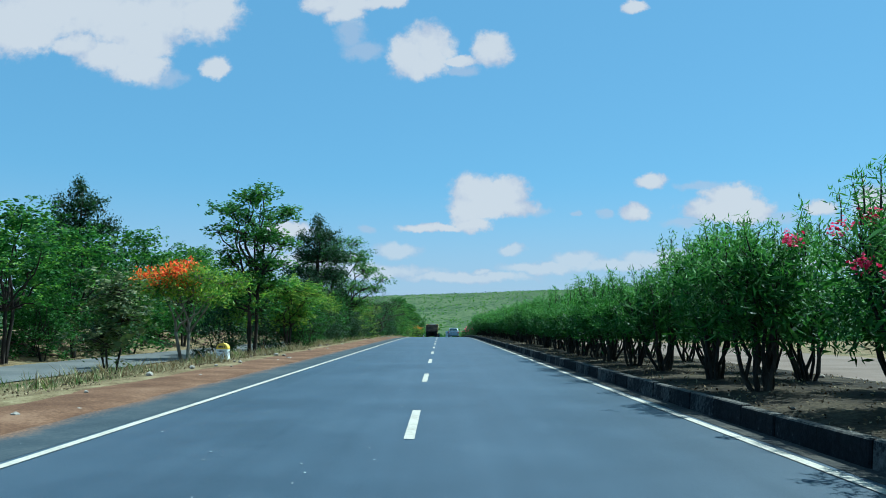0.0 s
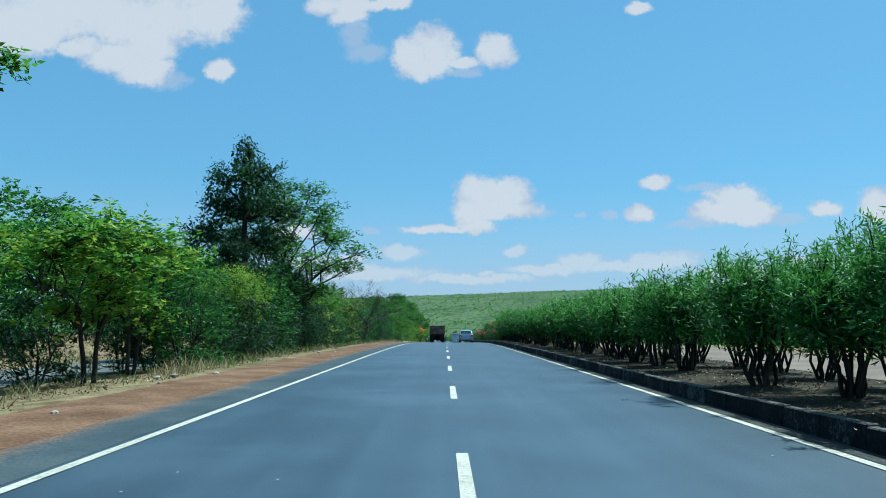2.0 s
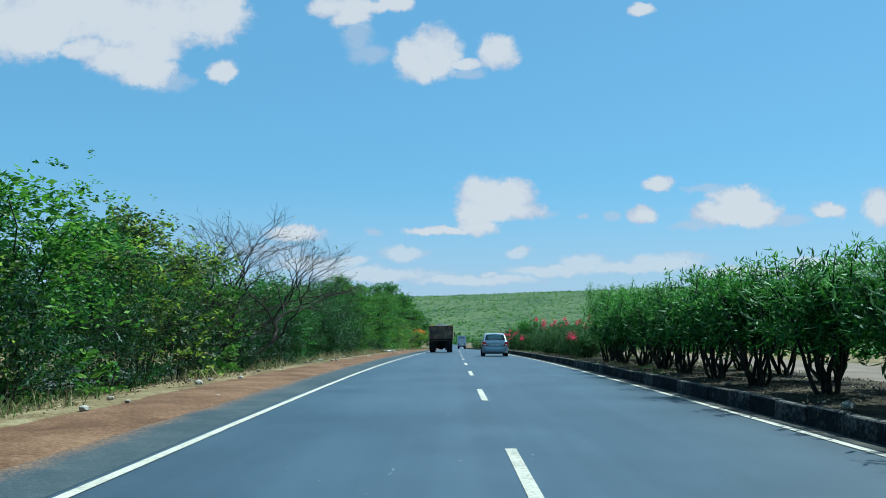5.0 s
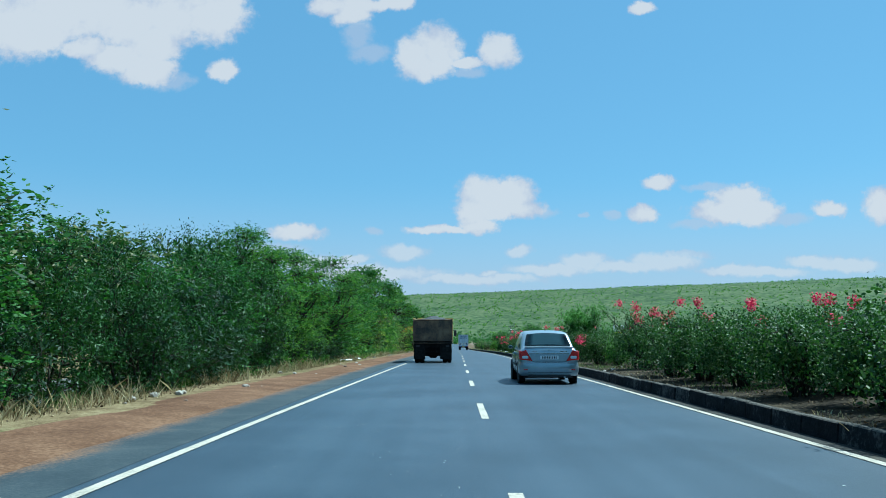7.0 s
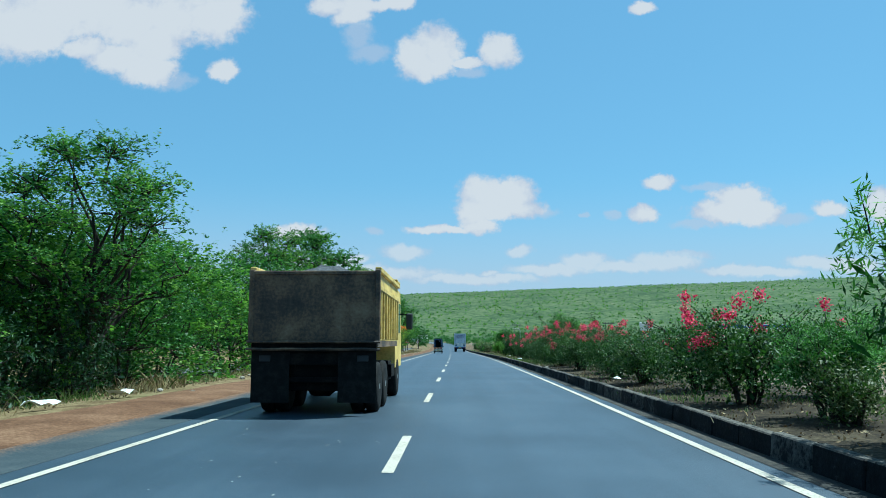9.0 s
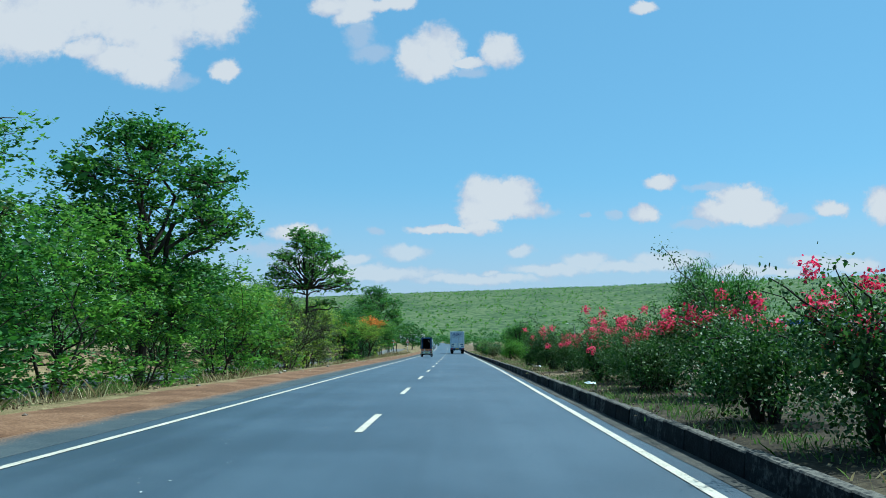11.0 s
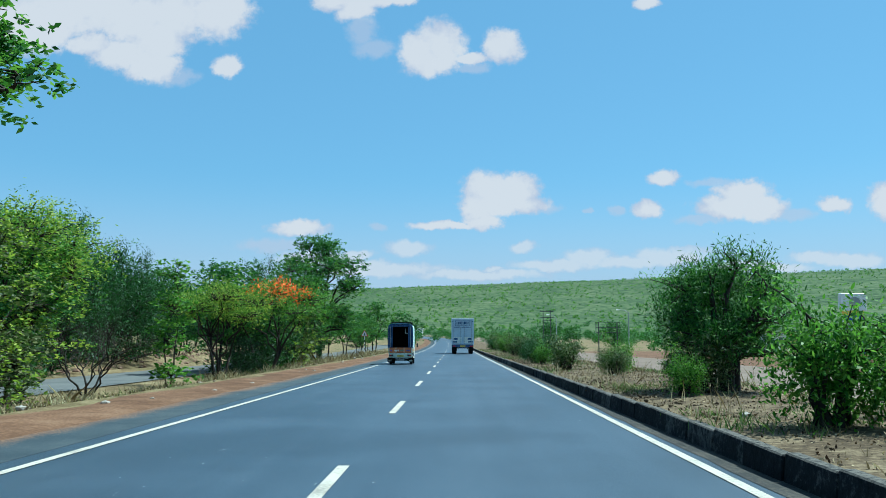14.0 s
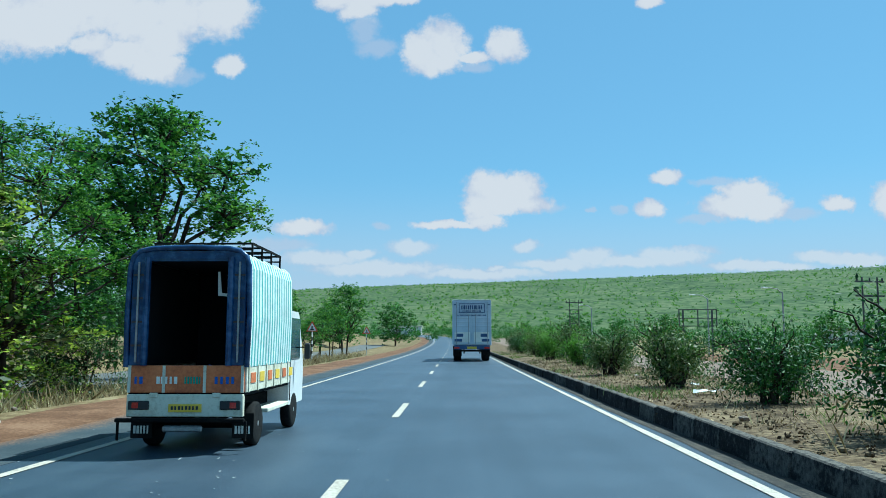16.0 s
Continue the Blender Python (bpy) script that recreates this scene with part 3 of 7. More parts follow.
def lobed_tree(seed, lobes, stems, fork, leaf_mat, girth=0.16, bark_mat=None, clusters=420, per=13, size=0.24, wide=0.5,
               reach=0.3, twigs=0.4, inner=0.45, flowers=None, name="tree", spread=0.25, droop=0.2, second=None, limb_bend=0.12, core=26, core_size=0.42, fill=0.72, limb=(5, 6), tuft=1.1):
    """A tree from the egg-shaped lobes of its crown: trunk, limbs to the lobes, twigs and single leaves."""
    rng = np.random.default_rng(seed)
    root = new(name)
    wood = Tubes()
    heads = []
    for k in range(stems):
        a = rng.uniform(0, 2.2) + 2 * math.pi * k / stems
        off = Vector((math.cos(a), math.sin(a), 0)) * (0.0 if stems == 1 else girth * 1.4)
        head = Vector((off.x * (1 + 6 * spread), off.y * (1 + 6 * spread), fork * rng.uniform(0.85, 1.1)))
        pts = wood.limb(rng, off + Vector((0, 0, -0.25)), head, girth * (1.15 if stems == 1 else 0.8), girth * 0.62, 0.014, 5, 8)
        heads.append(head)
    for i, l in enumerate(lobes):
        c = Vector(l[:3])
        h = min(heads, key=lambda q: (q - c).length + rng.uniform(0, 0.4))
        start_at = h.copy()
        if c.z < h.z:
            start_at = Vector((h.x * 0.6, h.y * 0.6, max(0.4, c.z - 0.4)))
        wood.limb(rng, start_at, c + Vector((0, 0, -0.25 * l[5])), girth * 0.5, girth * 0.2, limb_bend, *limb)
    pts, pick = shell(rng, lobes, clusters, inner)
    heart = shell(rng, [(*l[:3], l[3] * fill, l[4] * fill, l[5] * fill) for l in lobes], core * len(lobes), 0.0)[0]
    for p, k in zip(pts[: int(clusters * twigs)], pick):
        l = lobes[k]
        c = Vector(l[:3]) + Vector((0, 0, -0.25 * l[5]))
        s = c.lerp(Vector(p), rng.uniform(0.0, 0.3))
        wood.limb(rng, s, p, girth * 0.13 + 0.008, 0.006, 0.14, 3, 4)
    wood.mesh("trunk", bark_mat or bark, root)
    if second:
        cut = int(len(pts) * second[1])
        leaves("crown", rng, pts[cut:], per, size, leaf_mat, root, wide, reach, droop, core=heart, core_size=core_size, tuft=tuft)
        leaves("second_foliage", rng, pts[:cut], per, size, second[0], root, wide, reach, droop, label=second[2], tuft=tuft)
    else:
        leaves("crown", rng, pts, per, size, leaf_mat, root, wide, reach, droop, core=heart, core_size=core_size, tuft=tuft)
    if flowers:
        mat, count, fsize, fper, keep, flabel = flowers
        fp = pts[[i for i in range(len(pts)) if keep(pts[i])]]
        if len(fp):
            fp = fp[rng.choice(len(fp), min(count, len(fp)), replace=False)]
            leaves("blossom", rng, fp + np.array([0, 0, 0.06]), fper, fsize, mat, root, 0.9, reach * 0.75, 0.0, 0.7, flabel)["kind"] = "stuff"
    return root


def beside_road(x, y):
    """Keeps a trunk off the service road: on the verge before it or on the bank behind it."""
    cx = float(np.interp(y, line_y, line_x))
    u = x - cx
    if -18.9 < u < -12.3:
        u = -12.3 if u > -15.2 else -18.9
    return cx + u


def put(ob, x, y, turn=0.0, size=1.0, tall=1.0, sink=0.0, h=None):
    """Stands a plant built at the origin on the ground at x, y."""
    x = beside_road(x, y)
    z = ground_z(x, y) if h is None else h
    m = Matrix.Translation((x, y, z - sink)) @ Euler((0, 0, radians(turn))).to_matrix().to_4x4() @ Matrix.Diagonal((size, size, size * tall, 1))
    ob.matrix_basis = m
    return ob


def again(ob, x, y, turn=0.0, size=1.0, tall=1.0, sink=0.0, h=None):
    x = beside_road(x, y)
    z = ground_z(x, y) if h is None else h
    m = Matrix.Translation((x, y, z - sink)) @ Euler((0, 0, radians(turn))).to_matrix().to_4x4() @ Matrix.Diagonal((size, size, size * tall, 1))
    c = copy_thing(ob, Matrix.Identity(4))
    c.matrix_basis = m
    return c


def ring_lobes(rng, layers):
    """Crown lobes in layers: (height, ring radius, count, lobe radius, lobe height)."""
    out = []
    for z, r, k, lr, lh in layers:
        a0 = rng.uniform(0, 6.28)
        for i in range(k):
            a = a0 + 6.283 * i / k + rng.uniform(-0.3, 0.3)
            rr = r * rng.uniform(0.75, 1.2)
            s = rng.uniform(0.8, 1.25)
            out.append((rr * math.cos(a), rr * math.sin(a), z + rng.uniform(-0.3, 0.3), lr * s, lr * s, lh * s))
    return out


rng0 = np.random.default_rng(7)
TREE = "tree"

# -- the roadside trees on the shoulder side
# leaf_bright as second tone puts sunlit sprays into the crown's colour
tiered = lobed_tree(11, ring_lobes(rng0, [(8.8, 0.6, 3, 0.9, 0.42), (7.8, 1.4, 6, 0.9, 0.4), (6.5, 1.65, 6, 0.9, 0.4), (5.2, 1.5, 5, 0.85, 0.4), (3.9, 1.35, 5, 0.85, 0.4), (2.7, 1.2, 4, 0.8, 0.4)]),
                    3, 4.2, leaf_mid, 0.13, clusters=470, per=33, size=0.165, inner=0.3, core=8, core_size=0.26, reach=0.23, spread=0.2, twigs=0.6, second=(leaf_bright, 0.35, "brighter leaves with sunlight put into their colour"))
tagged(put(tiered, -10.0, 43.2, 20), "tall twin-trunked tree with tiered glossy green leaves", TREE)
umbrella = lobed_tree(12, ring_lobes(np.random.default_rng(5), [(9.9, 0.8, 4, 0.75, 0.42), (9.1, 1.2, 6, 0.75, 0.4), (8.2, 2.0, 9, 0.7, 0.36), (7.3, 2.55, 11, 0.65, 0.32), (6.5, 2.85, 9, 0.55, 0.3), (6.0, 2.2, 6, 0.55, 0.28)]) + [(1.5, -0.3, 4.9, 0.8, 0.7, 0.3), (2.3, 0.2, 4.6, 0.6, 0.6, 0.25), (3.3, 0.1, 5.9, 0.5, 0.5, 0.2), (-0.9, 0.5, 3.7, 0.6, 0.6, 0.3)],
                      1, 5.4, leaf_mid, 0.14, clusters=600, per=27, size=0.165, inner=0.5, reach=0.22, spread=0.03, twigs=0.8, core=3, core_size=0.3, droop=0.3, second=(leaf_bright, 0.6, "brighter leaves with sunlight put into their colour"))
tagged(put(umbrella, -9.4, 233.8, 0, 1.14), "lone tall tree with a dark bare trunk and spreading umbrella crown", TREE)
full = lobed_tree(13, ring_lobes(rng0, [(8.6, 0.9, 3, 1.3, 0.9), (7.2, 2.0, 6, 1.3, 0.9), (5.6, 2.4, 6, 1.25, 0.9), (4.0, 2.4, 5, 1.1, 0.8), (2.8, 2.2, 4, 0.9, 0.7)]),
                  1, 3.2, leaf_mid, 0.2, clusters=640, per=36, size=0.16, inner=0.5, reach=0.27, twigs=0.4, core=34, second=(leaf_bright, 0.25, "fresh bright green leaves"))
tagged(put(full, -10.0, 200.0, 10, 1.16), "large leafy roadside tree with dense green crown", TREE)
tagged(again(full, -8.4, 285.5, 20, 1.12), "tall dark-trunked tree with a full layered crown", TREE)
spreading = lobed_tree(14, ring_lobes(rng0, [(9.0, 1.0, 3, 1.2, 0.7), (7.8, 2.3, 6, 1.15, 0.65), (6.3, 3.0, 8, 1.15, 0.6), (4.9, 3.1, 8, 1.05, 0.55), (3.6, 2.6, 6, 0.9, 0.5)]) + [(3.9, -0.5, 5.6, 1.1, 1.0, 0.5)],
                       3, 2.6, leaf_mid, 0.15, clusters=820, per=34, size=0.14, wide=0.42, inner=0.4, spread=0.5, reach=0.3, twigs=0.6, core=24, core_size=0.3, second=(leaf_bright, 0.5, "pale green leaves with sunlight put into their colour"))
tagged(put(spreading, -9.7, 78.6, 0, 1.08), "spreading many-limbed tree with pale green leaves with sunlight put into their colour", TREE)
tagged(again(spreading, -8.6, 157.0, 140, 0.74), "spreading dark-limbed tree on the road edge", TREE)
for x, y, r, s in ((-9.8, 140.5, 60, 0.70), (-9.1, 147.5, 200, 0.68)):
    tagged(again(spreading, x, y, r, s), "spreading tree with layered sprays of bright leaves", TREE)
tagged(again(spreading, -8.9, 277.0, 30, 0.8), "feathery roadside tree with dark limbs", TREE)
tagged(again(spreading, -9.2, 182.0, 250, 0.86), "roadside tree with rounded open crown", TREE)

dark_tall = lobed_tree(15, ring_lobes(rng0, [(11.4, 0.3, 2, 0.8, 0.9), (10.0, 1.2, 4, 1.05, 0.8), (8.4, 1.9, 6, 1.15, 0.8), (6.6, 2.3, 6, 1.2, 0.8), (4.8, 2.3, 6, 1.2, 0.8), (3.0, 2.0, 5, 1.1, 0.8), (1.6, 1.8, 4, 1.0, 0.7)]),
                       1, 8.0, leaf_dark, 0.22, clusters=720, per=36, size=0.175, wide=0.45, inner=0.4, twigs=0.2, reach=0.32, core=46, core_size=0.42, tuft=0.0)
tagged(put(dark_tall, -11.2, 74.0, 0, 0.98), "tall dark dense evergreen tree", TREE)
tagged(again(dark_tall, -24.5, 53.5, 40, 0.86), "dark evergreen tree behind the service road", TREE, "trees behind the service road")
for x, y, r, s in ((-9.9, 79.6, 80, 0.46), (-9.8, 84.5, 190, 0.42), (-11.0, 71.0, 300, 0.55)):
    tagged(again(dark_tall, x, y, r, s), "small dark evergreen tree dense to the ground", TREE, "verge thicket")

airy = lobed_tree(16, ring_lobes(rng0, [(6.9, 0.8, 3, 1.2, 0.7), (5.6, 1.8, 5, 1.2, 0.7), (4.2, 2.0, 5, 1.1, 0.7), (2.9, 1.6, 4, 0.9, 0.6)]),
                  2, 2.6, leaf_mid, 0.12, clusters=330, per=18, size=0.18, inner=0.45, twigs=0.08, reach=0.32, core=66, core_size=0.28, second=(leaf_bright, 0.5, "brighter leaves with sunlight put into their colour"))
tagged(put(airy, -19.8, 36.5, 0), "bright green leafy tree by the service road", TREE)
for x, y, r, s, in ((-19.5, 43.0, 210, 0.98), (-22, 57, 130, 1.1), (-20.5, 64, 40, 1.05), (-24, 78, 220, 1.15), (-21, 92, 310, 1.1), (-26, 110, 75, 1.2), (-22, 124, 160, 1.1), (-27, 140, 20, 1.25), (-24, 178, 260, 1.1),
                    (-25, 196, 300, 1.1), (-22, 214, 80, 0.95), (-24, 232, 170, 0.9), (-26, 268, 20, 1.1), (-24, 292, 200, 1.0), (-17, 318, 100, 0.8), (-9.6, 346, 100, 1.1), (-9.6, 273.8, 30, 0.75), (-12.5, 268, 130, 0.68)):
    tagged(again(airy, x, y, r, s), "leafy green tree beyond the service road", TREE, "trees behind the service road")

# dense scrub trees that hide the verge
thicket = lobed_tree(17, ring_lobes(rng0, [(5.2, 0.8, 3, 1.0, 0.8), (4.1, 1.5, 5, 1.05, 0.8), (2.9, 1.8, 6, 1.0, 0.8), (1.7, 1.7, 6, 0.9, 0.7), (0.6, 1.7, 7, 0.75, 0.55)]),
                     3, 1.4, leaf_mid, 0.07, clusters=270, per=27, size=0.14, wide=0.42, inner=0.6, spread=0.7, twigs=0.1, reach=0.28, core=56, core_size=0.26, limb=(3, 4))
thicket_b = lobed_tree(18, ring_lobes(rng0, [(4.6, 1.0, 4, 0.9, 0.8), (3.4, 1.6, 5, 1.0, 0.75), (2.2, 1.8, 6, 0.95, 0.7), (1.1, 1.6, 5, 0.75, 0.6), (0.4, 1.6, 6, 0.7, 0.45)]),
                       4, 1.0, leaf_bright, 0.06, clusters=270, per=28, size=0.125, wide=0.42, inner=0.55, spread=0.9, twigs=0.15, reach=0.28, core=60, core_size=0.25, second=(leaf_mid, 0.45, "darker inner leaves"))
thicket_c = lobed_tree(19, ring_lobes(rng0, [(4.4, 0.7, 3, 0.9, 0.7), (3.2, 1.5, 5, 1.0, 0.6), (2.0, 1.7, 5, 0.9, 0.6), (1.0, 1.4, 4, 0.7, 0.5)]),
                       4, 1.2, leaf_olive, 0.05, clusters=240, per=28, size=0.125, inner=0.4, spread=0.9, twigs=0.6, reach=0.27, core=34, core_size=0.22, second=(leaf_yellow, 0.5, "yellowing sunlit leaves"))
thicket_d = lobed_tree(27, ring_lobes(rng0, [(5.6, 0.7, 3, 0.8, 0.9), (4.5, 1.4, 5, 0.95, 0.8), (3.2, 1.7, 6, 1.0, 0.8), (1.9, 1.8, 6, 0.95, 0.7), (0.7, 1.8, 7, 0.8, 0.6)]),
                       4, 1.5, leaf_deep, 0.06, clusters=330, per=27, size=0.13, wide=0.3, inner=0.5, spread=0.8, twigs=0.35, reach=0.3, droop=0.5, core=60, core_size=0.26, tuft=0.0)
tagged(put(thicket_d, -9.2, 133.0, 0, 0.86), "dense dark feathery thicket reaching the ground", "tree", "verge thicket")
for x, y, r, k in ((-9.4, 117.0, 80, 0.56), (-10.8, 127.0, 200, 0.76), (-9.4, 138.0, 300, 0.94), (-11.4, 113.5, 150, 0.58), (-9.2, 122.0, 30, 0.62), (-11.6, 136.5, 10, 1.0), (-11.4, 162.0, 260, 1.05), (-10.6, 144.0, 120, 0.6), (-9.6, 151.0, 220, 0.6), (-11.6, 148.0, 310, 0.8), (-9.0, 142.5, 40, 0.42), (-10.4, 154.5, 10, 0.6), (-11.8, 158.0, 70, 0.75), (-9.4, 160.5, 130, 0.5), (-8.8, 281.0, 280, 0.7), (-11.2, 75.5, 110, 0.72), (-10.6, 82.0, 210, 0.72), (-9.9, 86.5, 320, 0.62), (-10.4, 91.5, 60, 0.7), (-9.6, 96.5, 170, 0.6), (-10.6, 101.5, 270, 0.64), (-10.8, 63.0, 200, 0.62), (-12.0, 60.0, 20, 0.6)):
    tagged(again(thicket_d, x, y, r, k), "dense dark feathery thicket reaching the ground", "tree", "verge thicket")
for x, y, r, k in ((-20.4, 253.0, 20, 1.15), (-19.6, 259.0, 110, 1.32), (-20.2, 265.0, 230, 1.38), (-19.8, 271.5, 330, 1.25), (-21.0, 278.5, 60, 1.2), (-20.4, 286.0, 170, 1.0), (-19.4, 255.8, 200, 1.2), (-19.2, 262.4, 290, 1.22), (-21.4, 269.0, 80, 1.4), (-19.6, 275.0, 10, 1.1)):
    tagged(again(thicket_d, x, y, r, k), "dark dense tree over the rubble bank", "tree", "trees behind the service road")
# undergrowth in near-black leaves that carry the deep shade below the thicket
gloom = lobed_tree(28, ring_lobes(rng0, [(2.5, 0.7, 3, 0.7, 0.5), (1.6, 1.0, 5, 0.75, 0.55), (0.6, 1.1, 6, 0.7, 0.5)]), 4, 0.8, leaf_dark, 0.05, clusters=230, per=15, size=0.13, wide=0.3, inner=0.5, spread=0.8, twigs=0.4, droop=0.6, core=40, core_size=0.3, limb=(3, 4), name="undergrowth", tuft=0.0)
tagged(put(gloom, -8.4, 127.6, 0, 1.0), "tangled undergrowth at the thicket's foot, shade put into its leaf colour", "undergrowth", "dark undergrowth")
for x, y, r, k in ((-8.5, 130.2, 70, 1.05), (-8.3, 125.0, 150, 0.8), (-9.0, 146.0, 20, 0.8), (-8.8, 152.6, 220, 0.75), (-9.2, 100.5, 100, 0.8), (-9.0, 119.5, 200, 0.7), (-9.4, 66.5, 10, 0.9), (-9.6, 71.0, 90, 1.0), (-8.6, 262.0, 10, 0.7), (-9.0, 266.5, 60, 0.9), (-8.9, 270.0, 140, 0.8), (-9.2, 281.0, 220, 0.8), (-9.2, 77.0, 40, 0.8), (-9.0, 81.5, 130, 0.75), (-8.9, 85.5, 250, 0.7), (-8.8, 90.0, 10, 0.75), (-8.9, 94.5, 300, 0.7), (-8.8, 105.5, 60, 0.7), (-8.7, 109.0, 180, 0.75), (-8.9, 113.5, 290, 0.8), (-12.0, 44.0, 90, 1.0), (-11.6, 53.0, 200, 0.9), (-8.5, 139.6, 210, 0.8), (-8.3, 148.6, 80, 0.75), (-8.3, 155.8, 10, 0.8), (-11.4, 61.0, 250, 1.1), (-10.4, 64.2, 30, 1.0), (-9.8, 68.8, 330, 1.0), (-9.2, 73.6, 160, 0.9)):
    tagged(again(gloom, x, y, r, k), "tangled undergrowth at the thicket's foot, shade put into its leaf colour", "undergrowth", "dark undergrowth")
tagged(put(thicket, -12.6, 87.0, 0), "dense green thicket tree on the verge", "tree", "verge thicket")
tagged(put(thicket_b, -10.3, 92.0, 0), "bright green many-stemmed thicket", "tree", "verge thicket")
tagged(put(thicket_c, -9.4, 98.0, 0), "olive green twiggy thicket", "tree", "verge thicket")
THICKET = [(thicket_b, -9.6, 104, 60, 0.85), (thicket_c, -9.8, 88, 120, 0.75), (thicket, -9.2, 118, 200, 0.66),
           (thicket, -11.2, 122, 10, 0.95), (thicket, -9.3, 128.5, 100, 0.70), (thicket_d, -8.6, 124.5, 40, 0.66), (thicket, -9.6, 135, 220, 0.86),
           (thicket_b, -10.4, 157, 290, 1.02), (thicket, -8.6, 160, 130, 0.90), (thicket_b, -9.2, 164.5, 10, 1.07), (thicket, -11, 169, 200, 0.98), (thicket_b, -8.8, 172, 100, 1.00),
           (thicket, -9.4, 177, 330, 1.10), (thicket_c, -8.3, 181, 50, 1.00), (thicket, -9.4, 187, 180, 1.00), (thicket_b, -9.5, 192, 260, 1.15), (thicket_b, -8.7, 197, 20, 0.90), (thicket_b, -9.2, 208, 140, 1.15), (thicket_b, -9.6, 214, 200, 1.10), (thicket_c, -9.4, 219, 80, 0.95), (thicket_c, -8.9, 225, 300, 0.75), (thicket_c, -10.8, 229, 10, 0.85), 
           (thicket_c, -9, 238.5, 170, 0.95), (thicket_c, -9.5, 234.6, 60, 1.0), (thicket_c, -10.4, 231.6, 310, 1.05), (thicket_b, -8.7, 141.2, 20, 0.62), (thicket_b, -8.6, 145.4, 130, 0.66), (thicket_b, -8.5, 150.0, 240, 0.6), (thicket, -19.6, 39.8, 110, 0.72), (thicket_d, -19.3, 46.5, 30, 0.85), (thicket, -19.5, 51.0, 250, 0.9), (thicket, -20.2, 229.0, 30, 1.15), (thicket, -20.8, 236.5, 140, 1.25), (thicket_b, -20.0, 244.0, 250, 1.2), (thicket, -10.2, 268, 200, 1.15), (thicket_c, -9.5, 273.0, 20, 1.25), (thicket_d, -9.6, 269.8, 40, 1.15), (thicket_b, -11.2, 278, 100, 0.90), (thicket_c, -8.8, 279, 20, 0.55), (thicket_c, -9.2, 275.5, 160, 1.15), (thicket, -9.8, 60, 240, 0.70), (thicket, -9.6, 71.5, 200, 0.80)]
for ob, x, y, r, s in THICKET:
    c = again(ob, x, y, r, s)
    tagged(c, ob["label"], "tree", "verge thicket")

belt = lobed_tree(20, ring_lobes(rng0, [(5.6, 0.9, 3, 1.2, 0.9), (4.3, 1.8, 5, 1.2, 0.9), (2.9, 2.0, 5, 1.15, 0.9), (1.5, 1.9, 5, 1.0, 0.8)]),
                  2, 1.6, leaf_mid, 0.1, clusters=240, per=12, size=0.27, wide=0.55, inner=0.5, reach=0.42, twigs=0.0, core=30, core_size=0.5, limb=(2, 4))
tagged(put(belt, -25.5, 24.0, 0, 1.1), "green tree in the belt behind the rubble bank", "tree", "trees behind the service road")
for x, y, turn, size in ((-12.5, 100, 30, 0.85), (-13, 110, 80, 0.72), (-12.8, 131, 170, 0.81), (-12.5, 140, 300, 1.00), (-13.6, 152, 40, 1.18), (-12.5, 206, 60, 1.17), (-12.2, 243, 270, 0.81), (-12, 264, 120, 1.03), (-12.5, 294, 210, 0.90), (-9.8, 325, 90, 0.63), (-10.4, 333, 20, 0.77), (-11.5, 340, 50, 0.90), (-11, 303, 10, 0.77), (-12.4, 316, 80, 0.90), (-14.6, 328, 150, 0.90), (-15.5, 338, 240, 0.99), (-20, 360, 30, 1.08)):
    tagged(again(airy, x, y, turn, size * 0.82), "green tree on the verge behind the thicket", "tree", "verge trees")
for k in range(11):
    tagged(again(belt, -21.4 - 1.2 * (k % 2), 24 + 4.6 * k, 67 * k, 0.55 + 0.06 * (k % 3), 0.85), "green tree in the belt behind the rubble bank", "tree", "trees behind the service road")
spot = random.Random(15)
y = 29.0
while y < 345:
    for x0 in ((-25, -31) if spot.random() < 0.5 else (-25,)):
        c = again(belt, x0 + spot.uniform(-1.5, 1.5), y + spot.uniform(-1.5, 1.5), spot.uniform(0, 360), spot.uniform(0.75, 1.25) * (1.15 if x0 < -30 else 0.9))
        tagged(c, "green tree in the belt behind the rubble bank", "tree", "trees behind the service road")
    y += spot.uniform(6.0, 8.5)

# flat-topped flame trees
flat_lobes = [(-1.5, 0.3, 3.4, 1.2, 1.0, 0.3), (0.2, -0.8, 3.6, 1.2, 1.1, 0.3), (1.5, 0.4, 3.4, 1.2, 1.0, 0.3), (0.1, 1.2, 3.2, 1.1, 0.9, 0.3), (-0.7, -1.3, 3.1, 1.0, 0.9, 0.3), (1.3, -0.9, 2.8, 0.9, 0.8, 0.25), (0.2, 0.2, 3.9, 0.9, 0.9, 0.25)]
flame_tree = lobed_tree(21, flat_lobes, 2, 1.3, leaf_bright, 0.1, pale_bark, clusters=430, per=16, size=0.17, wide=0.3, reach=0.34, twigs=0.7, inner=0.2, spread=0.5,
                        flowers=(flame, 95, 0.11, 34, lambda p: p[0] < 0.3 and p[2] > 3.3, "orange-red blossom"), second=(leaf_yellow, 0.4, "yellow-green feathery leaves"), name="flame_tree", tuft=0.0)
tagged(put(flame_tree, -10.3, 33.2, 0), "flat-topped flame tree with feathery leaves and orange blossom", "tree", "flame trees")
wide_lobes = [(x * 1.15, y * 1.15, z, a * 1.1, b * 1.1, c * 1.3) for x, y, z, a, b, c in flat_lobes]
